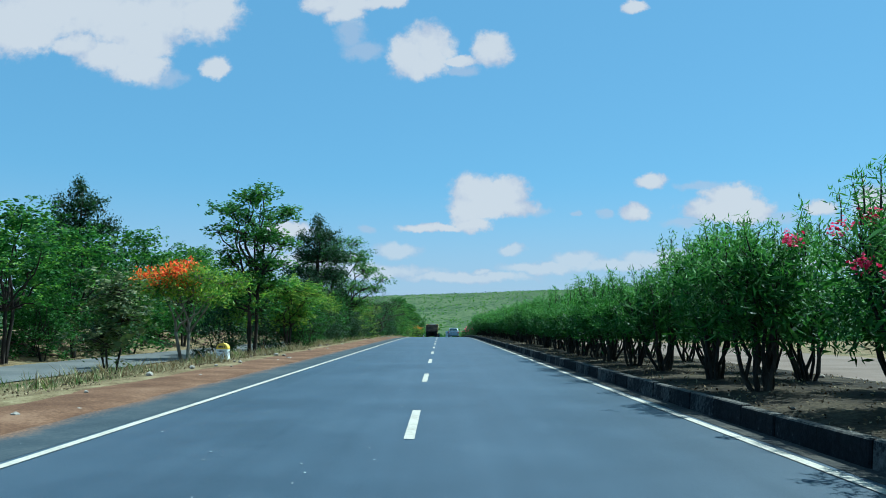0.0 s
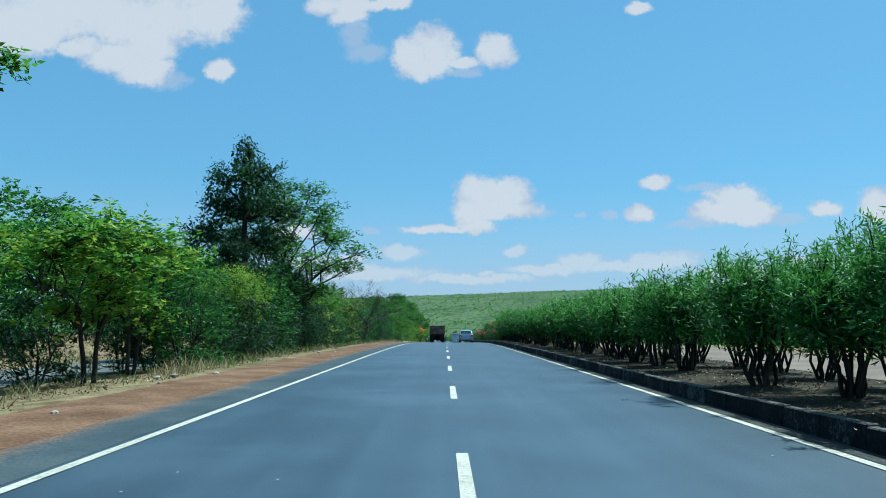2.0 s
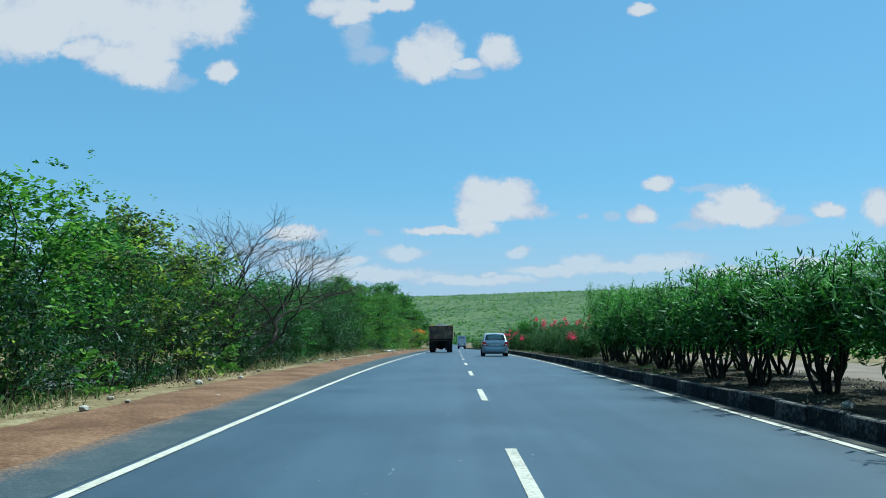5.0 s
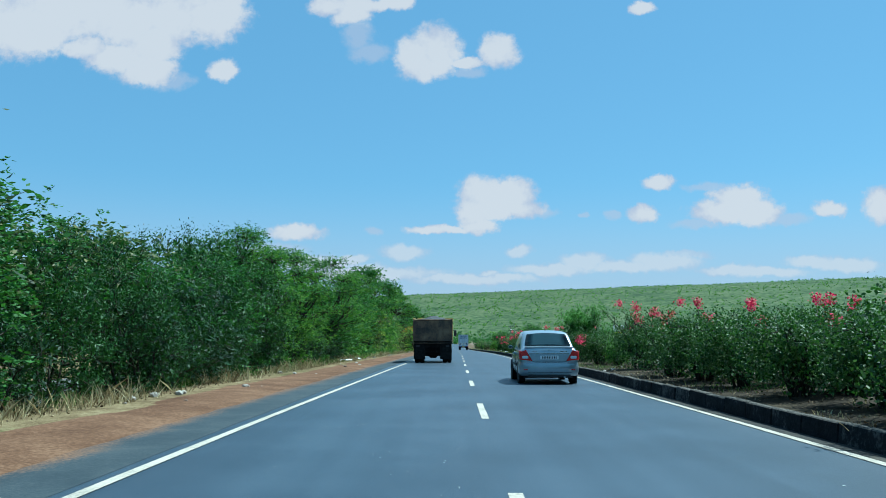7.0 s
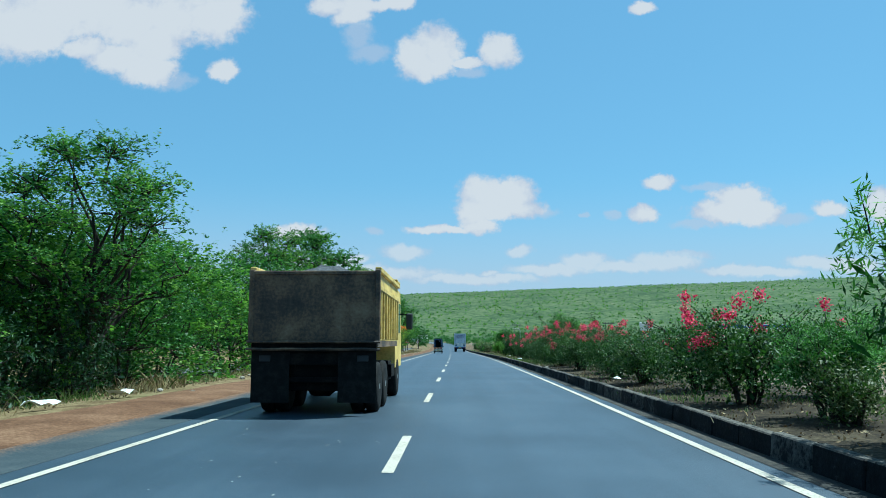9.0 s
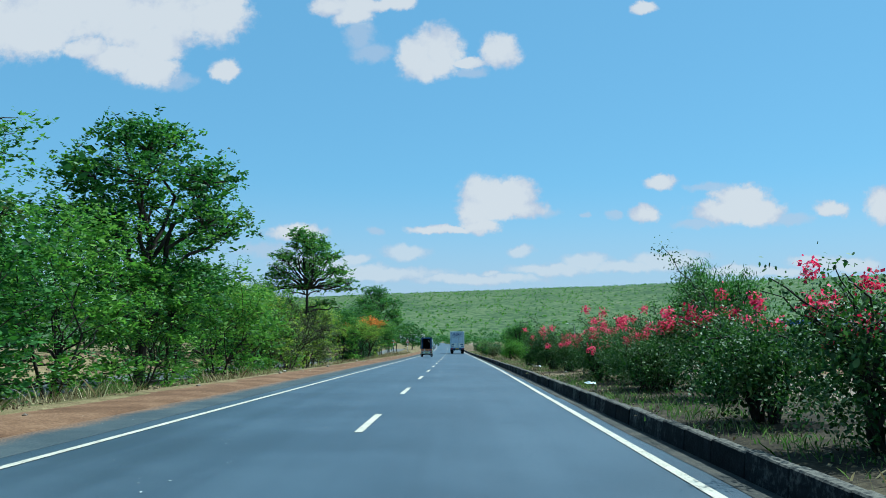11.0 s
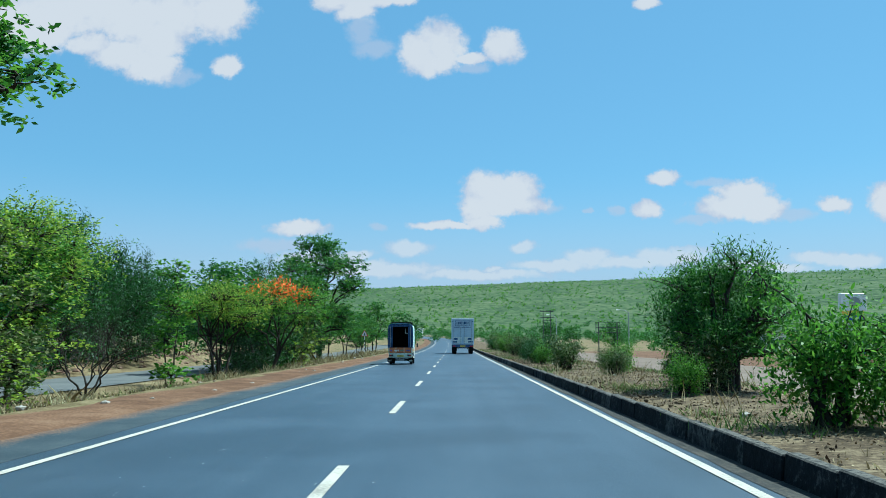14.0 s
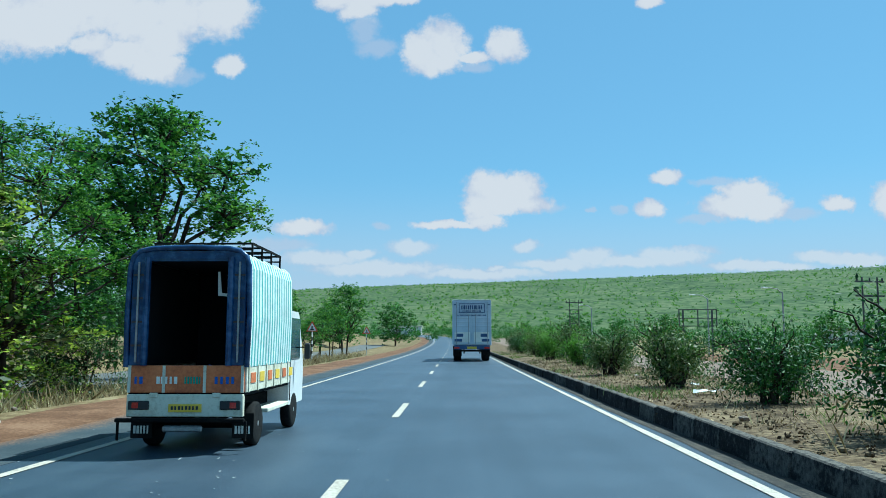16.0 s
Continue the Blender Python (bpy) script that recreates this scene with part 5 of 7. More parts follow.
# ================= vehicles
rubber = surface("rubber", [(0.006, 0.006, 0.006), (0.011, 0.011, 0.011), (0.024, 0.022, 0.02)], 6.0, 40.0, 0.85, bump=0.4, spec=0.15)
steel = surface("steel_rim", [(0.22, 0.22, 0.22), (0.34, 0.34, 0.34), (0.45, 0.45, 0.45)], 6.0, 40.0, 0.45, 0.7, 0.1)
silver = surface("silver_paint", [(0.27, 0.32, 0.36), (0.34, 0.40, 0.45), (0.40, 0.47, 0.53)], 0.8, 400.0, 0.32, 0.45, 0.02, coat=0.7, amount=0.3)
red_lens = surface("red_lens", [(0.38, 0.012, 0.015), (0.5, 0.02, 0.02), (0.6, 0.04, 0.035)], 8.0, 60.0, 0.2, bump=0.1, coat=0.5)
clear_lens = plain("clear_lens", (0.75, 0.76, 0.78), 0.15, coat=0.5)
black_plastic = plain("black_plastic", (0.022, 0.022, 0.024), 0.6, bump=0.1)
plate_white = plain("plate_white", (0.75, 0.76, 0.77), 0.5)
plate_yellow = plain("plate_yellow", (0.72, 0.50, 0.05), 0.5)
ink = plain("ink", (0.03, 0.03, 0.035), 0.6)
chrome = plain("chrome", (0.75, 0.76, 0.78), 0.12, 1.0)
glass_dark, n = material("sky_toned_glass")
# teal base colour stands in for sky reflected in and seen through panes
b = n.add("ShaderNodeBsdfPrincipled", Base_Color=(0.045, 0.085, 0.105, 1), Roughness=0.04)
n.set(b, "Specular_IOR_Level", 0.8)
n.add("ShaderNodeOutputMaterial", Surface=b.outputs[0])
rusty = surface("rusty_steel", [(0.028, 0.024, 0.022), (0.075, 0.055, 0.042), (0.17, 0.11, 0.065), (0.26, 0.19, 0.12)], 1.3, 18.0, 0.75, 0.25, 0.4, amount=0.3)
black_steel = surface("black_steel", [(0.003, 0.003, 0.004), (0.006, 0.006, 0.006), (0.022, 0.018, 0.014)], 2.0, 25.0, 0.85, 0.0, 0.3, spec=0.12)
yellow_paint = surface("yellow_paint", [(0.30, 0.20, 0.05), (0.60, 0.42, 0.10), (0.72, 0.53, 0.16)], 1.2, 14.0, 0.55, bump=0.15, amount=0.35)
coal = surface("coal", [(0.015, 0.016, 0.018), (0.04, 0.042, 0.046), (0.09, 0.092, 0.10)], 6.0, 24.0, 0.9, bump=1.0)
box_white = surface("box_paint", [(0.44, 0.49, 0.55), (0.58, 0.63, 0.69), (0.68, 0.72, 0.77)], 0.9, 20.0, 0.55, bump=0.1)
blue_band = plain("blue_band", (0.05, 0.09, 0.2), 0.6)
cream = surface("cream_paint", [(0.45, 0.42, 0.30), (0.68, 0.66, 0.52), (0.76, 0.74, 0.62)], 1.5, 25.0, 0.5, bump=0.1)
van_white = surface("van_paint", [(0.62, 0.62, 0.60), (0.76, 0.76, 0.74), (0.82, 0.82, 0.80)], 1.0, 30.0, 0.35, coat=0.3, bump=0.05)
orange_paint = surface("orange_paint", [(0.30, 0.075, 0.03), (0.55, 0.16, 0.05), (0.66, 0.23, 0.08)], 2.0, 22.0, 0.6, bump=0.15)
tarp_blue = surface("tarp_blue", [(0.010, 0.026, 0.075), (0.02, 0.05, 0.13), (0.06, 0.12, 0.25)], 2.5, 9.0, 0.22, bump=0.5)
blue_paint = plain("blue_paint", (0.03, 0.1, 0.42), 0.6)
green_paint = plain("green_paint", (0.05, 0.3, 0.2), 0.6)
pale_paint = plain("pale_paint", (0.8, 0.78, 0.7), 0.6)
hood_shade = plain("hood_shade", (0.012, 0.013, 0.016), 0.9)
sign_red = plain("sign_red", (0.6, 0.03, 0.03), 0.5)

stripes, n = material("striped_tarp")
pos = n.add("ShaderNodeTexCoord").outputs["Object"]
sep = n.add("ShaderNodeSeparateXYZ", Vector=pos)
w = n.math("FRACT", n.math("MULTIPLY", n.math("ADD", sep.outputs["Y"], n.math("MULTIPLY", n.noise(pos, 1.5, 2.0), 0.03)), 1 / 0.15))
band = n.remap(n.math("ABSOLUTE", n.math("SUBTRACT", w, 0.5)), 0.21, 0.25)
dirt = n.remap(n.noise(pos, 2.5, 5.0), 0.35, 0.7, 1.0, 0.75)
col = n.mix(band, (0.10, 0.36, 0.34), (0.70, 0.76, 0.74))
col = n.mix(n.math("SUBTRACT", 1.0, dirt), col, (0.2, 0.2, 0.17))
b = n.add("ShaderNodeBsdfPrincipled", Base_Color=col, Roughness=0.5)
n.set(b, "Normal", n.add("ShaderNodeBump", Height=n.noise(pos, 5.0, 3.0), Strength=0.4, Distance=0.05).outputs[0])
n.add("ShaderNodeOutputMaterial", Surface=b.outputs[0])


def box(x0, x1, y0, y1, z0, z1, bevel=0.0, bm=None, seg=1):
    bm = bm or bmesh.new()
    made = bmesh.ops.create_cube(bm, size=1.0)["verts"]
    for v in made:
        v.co = Vector((x0 + (v.co.x + 0.5) * (x1 - x0), y0 + (v.co.y + 0.5) * (y1 - y0), z0 + (v.co.z + 0.5) * (z1 - z0)))
    if bevel:
        ed = {e for v in made for e in v.link_edges}
        bmesh.ops.bevel(bm, geom=list(ed), offset=bevel, segments=seg, affect="EDGES")
    return bm


def loft(sections, cap=True):
    """A skin over rings of points that all have the same count."""
    bm = bmesh.new()
    rings = [[bm.verts.new(p) for p in sec] for sec in sections]
    k = len(rings[0])
    for a, b_ in zip(rings, rings[1:]):
        for i in range(k):
            bm.faces.new((a[i], a[(i + 1) % k], b_[(i + 1) % k], b_[i]))
    if cap:
        bm.faces.new(rings[0][::-1])
        bm.faces.new(rings[-1])
    bmesh.ops.recalc_face_normals(bm, faces=bm.faces[:])
    return bm


def revolve(profile, sides=28):
    """Turned about x: profile of (x, radius)."""
    rings = []
    for x, r in profile:
        rings.append([(x, r * math.cos(6.28318 * i / sides), r * math.sin(6.28318 * i / sides)) for i in range(sides)])
    return loft(rings)


def wheel(parent, x, y, r, width, side, rim_mat=None, name="wheel"):
    """A wheel with tyre, rim and hub. side: -1 or 1, which way its face looks."""
    hub = new(name)
    hub.parent = parent
    hub.location = (x, y, r)
    w2 = width / 2
    part("tyre", revolve([(-w2, r * 0.62), (-w2, r * 0.86), (-w2 * 0.85, r * 0.96), (-w2 * 0.6, r), (w2 * 0.6, r), (w2 * 0.85, r * 0.96), (w2, r * 0.86), (w2, r * 0.62)]), rubber, hub, smooth_shade=True)
    o = side * (w2 - 0.01)
    bm = revolve([(o - side * 0.06, r * 0.63), (o, r * 0.63), (o, r * 0.56), (o - side * 0.03, r * 0.5), (o - side * 0.035, r * 0.3), (o, r * 0.24), (o + side * 0.012, r * 0.1), (o + side * 0.012, 0.005)], 24)
    part("rim", bm, rim_mat or steel, hub)
    for k in range(5):
        a = 1.2566 * k
        bm = box(o - 0.012, o + 0.012, -0.016, 0.016, r * 0.36, r * 0.42, 0.004)
        bmesh.ops.rotate(bm, verts=bm.verts[:], cent=(0, 0, 0), matrix=Matrix.Rotation(a, 3, "X"))
        part("wheel_nut", bm, black_steel, hub)
    return hub


def bars(parent, y, x0, x1, z0, z1, mat, count, seed=1, thick=0.006, name="lettering_bar"):
    """A row of plain upright strokes that stands for writing, on a face that looks back along -y."""
    r = random.Random(seed)
    step = (x1 - x0) / count
    for k in range(count):
        a = x0 + step * k + step * 0.12
        part(name, box(a, a + step * r.uniform(0.45, 0.76), y - thick, y, z0, z1), mat, parent)


def stand(root, s, u, turn=0.0):
    m = Matrix.Translation(along(s, u, 0.0)) @ Euler((math.atan(float(np.interp(s, s_grid, grade))), 0, radians(turn_at(s) + turn))).to_matrix().to_4x4()
    root.matrix_basis = m
    return root


def sedan():
    root = new("car")
    HW = 0.845

    def ring(y, hw, zb, top, tuck=0.0):
        half = [(0.0, zb), (hw * 0.82, zb), (hw * 0.955, zb + 0.10), (hw, 0.50), (hw * 0.995, 0.66), (hw * 0.97, 0.5 * (0.72 + top)), (hw * 0.915, top - 0.035), (hw * 0.80, top), (0.0, top + 0.022)]
        pts = [(x, y, z) for x, z in half]
        return pts + [(-x, y, z) for x, z in half[-2:0:-1]]
    st = [(0.02, 0.66, 0.34, 0.80), (0.03, 0.77, 0.28, 0.93), (0.07, 0.81, 0.24, 1.01), (0.14, 0.83, 0.22, 1.045), (0.25, 0.842, 0.21, 1.055), (0.45, 0.85, 0.2, 1.05), (0.8, HW, 0.2, 1.02), (1.4, HW, 0.19, 0.99), (2.1, HW, 0.19, 0.965),
          (2.8, HW, 0.19, 0.945), (3.2, 0.84, 0.19, 0.94), (3.6, 0.81, 0.2, 0.87), (3.85, 0.74, 0.22, 0.76), (3.995, 0.60, 0.28, 0.60)]
    body = part("body", loft([ring(*q) for q in st]), silver, root, smooth_shade=True)
    mod = body.modifiers.new("round", "SUBSURF")
    mod.levels = mod.render_levels = 1

    def cab(y, z, belt, roof):
        half = [(0.0, 0.93), (belt, 0.93), (belt - 0.012, 0.99), (roof + (belt - roof) * 0.12, 0.99 + (z - 0.99) * 0.86), (roof * 0.9, z - 0.012), (0.0, z + 0.012)]
        pts = [(x, y, q) for x, q in half]
        return pts + [(-x, y, q) for x, q in half[-2:0:-1]]
    cs = [(0.30, 1.00, 0.78, 0.72), (0.42, 1.085, 0.785, 0.71), (0.62, 1.25, 0.79, 0.695), (0.86, 1.435, 0.80, 0.68), (1.0, 1.50, 0.815, 0.665), (1.5, 1.55, 0.825, 0.66), (2.0, 1.55, 0.825, 0.66), (2.35, 1.50, 0.82, 0.655), (2.75, 1.25, 0.80, 0.68), (3.12, 0.99, 0.77, 0.70)]
    roof = part("roof", loft([cab(*q) for q in cs]), silver, root, smooth_shade=True)
    mod = roof.modifiers.new("round", "SUBSURF")
    mod.levels = mod.render_levels = 2
    # panes lie just proud of the skin
    def pane(name, pts, label=""):
        bm = bmesh.new()
        bm.faces.new([bm.verts.new(p) for p in pts])
        bmesh.ops.solidify(bm, geom=bm.faces[:], thickness=0.006)
        bmesh.ops.recalc_face_normals(bm, faces=bm.faces[:])
        return part(name, bm, glass_dark, root, label)
    bm = bmesh.new()
    grid = [[bm.verts.new((f * hw, y - 0.022, z + 0.028 - 0.030 * f * f)) for f in (-1, -0.6, -0.2, 0.2, 0.6, 1)] for y, z, hw in ((0.41, 1.075, 0.63), (0.44, 1.10, 0.66), (0.62, 1.245, 0.625), (0.82, 1.405, 0.575), (0.85, 1.425, 0.55))]
    for r0, r1 in zip(grid, grid[1:]):
        for i in range(5):
            bm.faces.new((r0[i], r0[i + 1], r1[i + 1], r1[i]))
    bmesh.ops.solidify(bm, geom=bm.faces[:], thickness=-0.006)
    part("rear_window", bm, glass_dark, root, "rear window with the sky's reflection put into its colour", True)
    pane("windscreen", [(-0.62, 3.06, 1.06), (0.62, 3.06, 1.06), (0.53, 2.40, 1.485), (-0.53, 2.40, 1.485)])
    for sx in (-1, 1):
        for nm, a, b_, c, d in (("rear_side_window", 0.86, 1.60, 1.58, 1.06), ("front_side_window", 1.66, 2.78, 2.36, 1.66)):
            lo, hi = 1.02, 1.42
            xa, xb = 0.797, 0.668
            pane(nm, [(sx * xa, a, lo), (sx * xa, b_, lo), (sx * xb, c, hi), (sx * xb, d if nm[0] == "r" else 1.66, hi)])
        part("door_seam", box(sx * 0.842, sx * 0.852, 1.615, 1.627, 0.32, 0.98), black_plastic, root)
        part("door_handle", box(sx * 0.825, sx * 0.865, 1.36, 1.52, 0.845, 0.875, 0.008), silver, root)
        part("door_handle", box(sx * 0.825, sx * 0.865, 2.28, 2.44, 0.835, 0.865, 0.008), silver, root)
        part("side_moulding", box(sx * 0.835, sx * 0.86, 1.1, 2.7, 0.50, 0.57, 0.008), black_plastic, root)
        mirror = part("wing_mirror", box(min(sx * 0.83, sx * 0.985), max(sx * 0.83, sx * 0.985), 2.60, 2.70, 0.985, 1.095, 0.035, seg=3), silver, root, "silver wing mirror")
        part("mirror_glass", box(min(sx * 0.85, sx * 0.965), max(sx * 0.85, sx * 0.965), 2.594, 2.602, 1.005, 1.075, 0.003), glass_dark, mirror)
        lamp = part("tail_light", loft([[(sx * x, y, z) for x, z in ((0.47, 0.655), (0.79, 0.69), (0.822, 0.79), (0.80, 0.915), (0.66, 0.965), (0.60, 0.86))] for y in (0.012, 0.20)]), red_lens, root, "red wrap-round tail light")
        part("tail_light", loft([[(sx * 0.853, y, z) for y, z in ((0.06, 0.70), (0.24, 0.74), (0.36, 0.95), (0.10, 0.93))], [(sx * 0.79, y, z) for y, z in ((0.02, 0.69), (0.24, 0.74), (0.36, 0.95), (0.04, 0.93))]]), red_lens, root, "red wrap-round tail light")
        part("reversing_lens", box(min(sx * 0.60, sx * 0.77), max(sx * 0.60, sx * 0.77), 0.0, 0.014, 0.725, 0.80, 0.01), clear_lens, lamp, "clear reversing lens")
        part("wheel_arch", revolve([(-0.03, 0.345), (0.0, 0.345), (0.0, 0.31), (-0.03, 0.31)], 24), black_plastic, root).location = (sx * 0.83 + 0.012, 0.72, 0.30)
        part("wheel_arch", revolve([(-0.03, 0.345), (0.0, 0.345), (0.0, 0.31), (-0.03, 0.31)], 24), black_plastic, root).location = (sx * 0.83, 3.15, 0.30)
        wheel(root, sx * 0.738, 0.72, 0.30, 0.185, sx)
        wheel(root, sx * 0.738, 3.15, 0.30, 0.185, sx)
    part("bumper", loft([[(x, y, z) for x, y in ((-0.86 - k, 0.42), (-0.85 - k, 0.22), (-0.79 - k, 0.05 - k), (-0.5, -0.03 - k), (0.5, -0.03 - k), (0.79 + k, 0.05 - k), (0.85 + k, 0.22), (0.86 + k, 0.42))] for z, k in ((0.24, -0.06), (0.28, -0.02), (0.36, 0.004), (0.48, 0.008), (0.56, 0.0), (0.60, -0.012), (0.62, -0.04))]), silver, root, "silver rear bumper", True)
    part("bumper_valance", box(-0.60, 0.60, -0.02, 0.1, 0.20, 0.27, 0.02), black_plastic, root)
    seam = Tubes()
    seam.add([(-0.60, 0.006, 0.86), (-0.47, -0.002, 0.64), (-0.40, -0.012, 0.625), (0.40, -0.012, 0.625), (0.47, -0.002, 0.64), (0.60, 0.006, 0.86)], [0.005] * 6, 4)
    seam.mesh("boot_seam", black_plastic, root)
    part("chrome_strip", box(-0.57, 0.57, -0.004, 0.04, 0.858, 0.882, 0.006), chrome, root, "bright metal strip")
    part("boot_lip", loft([[(x, y, z) for y, z in ((0.09, 1.02), (0.22, 1.05), (0.22, 1.066), (0.07, 1.045))] for x in (-0.68, -0.35, 0.35, 0.68)]), silver, root)
    plate = part("number_plate", box(-0.26, 0.26, -0.006, 0.02, 0.70, 0.81, 0.004), plate_white, root, "white number plate with dark bars")
    bars(plate, -0.007, -0.22, 0.22, 0.725, 0.785, ink, 9, 3, 0.003)
    part("badge", revolve([(-0.004, 0.035), (0.004, 0.035), (0.004, 0.001)], 14), silver, root).matrix_basis = Matrix.Translation((0, 0.028, 0.955)) @ Euler((0, 0, radians(90))).to_matrix().to_4x4()
    part("aerial", box(-0.008, 0.008, 1.0, 1.03, 1.51, 1.60), black_plastic, root)
    part("plate_recess", loft([[(x, y, z) for x, z in ((-0.46, 0.655), (0.46, 0.655), (0.53, 0.845), (-0.53, 0.845))] for y in (-0.001, 0.02)]), silver, root)
    part("bumper_crease", loft([[(x, y, z) for x, y in ((-0.62, 0.0), (-0.5, -0.032), (0.5, -0.032), (0.62, 0.0))] for z in (0.335, 0.35)]), black_plastic, root)
    # added chrome strip draws the highlight along the bumper's top edge
    part("bumper_highlight", loft([[(x, y + dy, z) for x, y in ((-0.80, 0.06), (-0.5, -0.032), (0.5, -0.032), (0.80, 0.06))] for z, dy in ((0.592, -0.006), (0.604, -0.004), (0.612, 0.006))]), chrome, root, "chrome strip drawn as the sunlit top edge of the bumper")
    for x0, x1 in ((-0.50, -0.34), (0.30, 0.50)):
        bars(root, 0.012, x0, x1, 0.915, 0.94, chrome, 6, 11, 0.006, "badge_bar")
    for sx in (-1, 1):
        part("reflector", box(sx * 0.66 - 0.07, sx * 0.66 + 0.07, -0.006, 0.01, 0.40, 0.43, 0.006), red_lens, root, "small red bumper reflector")
    part("underbody", box(-0.70, 0.70, 0.25, 3.8, 0.17, 0.24), black_plastic, root)
    part("exhaust", revolve([(-0.1, 0.028), (0.1, 0.028)], 10), steel, root).matrix_basis = Matrix.Translation((0.42, 0.02, 0.21)) @ Euler((0, 0, radians(90))).to_matrix().to_4x4()
    return tagged(root, "silver saloon car with red tail lights driving in the lane", "car")


def tipper():
    root = new("dump_truck")
    W = 1.23
    part("tailgate", box(-W, W, 0.0, 0.07, 1.42, 2.72, 0.012), rusty, root, "scuffed rusty brown tailgate")
    part("gate_rim", box(-W - 0.02, W + 0.02, -0.03, 0.05, 2.70, 2.78, 0.015), rusty, root)
    for sx in (-1, 1):
        part("gate_post", box(sx * W - 0.05, sx * W + 0.05, -0.035, 0.06, 1.4, 2.80, 0.012), rusty, root)
        side = part("body_side", box(sx * (W - 0.03) - 0.03, sx * (W - 0.03) + 0.03, 0.07, 4.9, 1.42, 2.80, 0.01), yellow_paint, root, "weathered yellow steel side")
        for k in range(8):
            part("side_rib", box(sx * (W + 0.0) - 0.045, sx * (W + 0.0) + 0.045, 0.35 + 0.6 * k, 0.45 + 0.6 * k, 1.45, 2.42, 0.01), yellow_paint, side)
        part("side_rail", box(sx * W - 0.06, sx * W + 0.06, 0.07, 4.9, 2.40, 2.50, 0.012), yellow_paint, side)
        part("side_rail", box(sx * W - 0.06, sx * W + 0.06, 0.07, 4.9, 2.76, 2.86, 0.012), yellow_paint, side)
        part("chassis_rail", box(sx * 0.42 - 0.04, sx * 0.42 + 0.04, 0.15, 7.0, 0.86, 1.08), black_steel, root)
        part("mud_flap", box(sx * 0.84 - 0.37, sx * 0.84 + 0.37, 0.02, 0.035, 0.24, 1.30), rubber, root)
        for y in (1.0, 2.3):
            wheel(root, sx * 0.76, y, 0.5, 0.27, sx, black_steel)
            wheel(root, sx * 1.05, y, 0.5, 0.27, sx, steel)
        wheel(root, sx * 1.02, 5.9, 0.5, 0.29, sx, steel)
        mirror = part("wing_mirror", box(sx * 1.42 - 0.09, sx * 1.42 + 0.09, 6.75, 6.82, 1.75, 2.2, 0.03), black_plastic, root)
        part("mirror_arm", box(min(sx * 1.15, sx * 1.42), max(sx * 1.15, sx * 1.42), 6.77, 6.80, 2.16, 2.19), black_steel, mirror)
        part("tail_light", box(sx * 0.95 - 0.11, sx * 0.95 + 0.11, -0.005, 0.03, 1.02, 1.14, 0.01), black_plastic, root, "grime-blackened tail light")
        part("body_arm", box(sx * 0.95 - 0.05, sx * 0.95 + 0.05, 4.7, 4.85, 2.8, 3.02, 0.01), yellow_paint, root)
    # the lip under the gate with a bent rail along it
    for z, dy in ((1.40, -0.05), (1.26, -0.07)):
        part("gate_rail", loft([[(x, dy + 0.05 * math.cos(a), z + 0.004 * math.sin(x * 9) + 0.03 * math.sin(a)) for a in (0, 1.05, 2.1, 3.14, 4.19, 5.24)] for x in np.linspace(-W - 0.06, W + 0.06, 15)]), rusty, root, "dented grey steel rail")
    part("gate_apron", box(-W + 0.02, W - 0.02, -0.01, 0.06, 1.20, 1.42, 0.01), black_steel, root)
    part("rear_beam", box(-W + 0.12, W - 0.12, 0.04, 0.16, 0.95, 1.2, 0.015), black_steel, root)
    part("under_guard", box(-0.95, 0.95, 0.08, 0.16, 0.62, 0.72, 0.01), black_steel, root)
    part("axle", box(-1.1, 1.1, 0.9, 1.1, 0.42, 0.58, 0.04), black_steel, root)
    part("differential", revolve([(-0.3, 0.08), (-0.16, 0.2), (0.16, 0.2), (0.3, 0.08)], 16), black_steel, root).location = (0, 1.0, 0.5)
    part("body_floor", box(-W, W, 0.05, 4.9, 1.3, 1.42), rusty, root)
    part("head_board", box(-W, W, 4.86, 4.94, 1.42, 3.0, 0.01), yellow_paint, root, "yellow head board")
    part("cab_guard", box(-W, W, 4.94, 5.7, 2.92, 2.98, 0.01), yellow_paint, root)
    part("spare_carrier", box(-0.5, 0.5, 0.2, 0.32, 0.45, 1.0, 0.03), black_steel, root)
    # heaped load
    rng = np.random.default_rng(3)
    verts, faces, nx, ny = [], [], 13, 25
    for j in range(ny):
        for i in range(nx):
            fx, fy = i / (nx - 1), j / (ny - 1)
            h = 0.42 * math.sin(math.pi * fx) ** 0.8 * math.sin(math.pi * fy) ** 0.5 + 0.04 * rng.normal() * (0 < i < nx - 1)
            verts.append(((fx - 0.5) * 2 * (W - 0.06), 0.08 + fy * 4.76, 2.58 + h))
    for j in range(ny - 1):
        for i in range(nx - 1):
            a = j * nx + i
            faces.append((a, a + 1, a + 1 + nx, a + nx))
    from_lists("load", verts, faces, coal, root, "heaped dark crushed stone")
    cab = part("cab", loft([[(-1.15, y0, z), (1.15, y0, z), (1.15, y1, z), (-1.15, y1, z)] for z, y0, y1 in ((0.75, 5.15, 7.2), (1.5, 5.15, 7.3), (2.1, 5.15, 7.2), (2.72, 5.2, 6.9), (2.78, 5.3, 6.8))]), yellow_paint, root, "yellow truck cab")
    for sx in (-1, 1):
        part("cab_window", box(sx * 1.15 - 0.012, sx * 1.15 + 0.012, 5.75, 6.9, 1.65, 2.45, 0.004), glass_dark, cab)
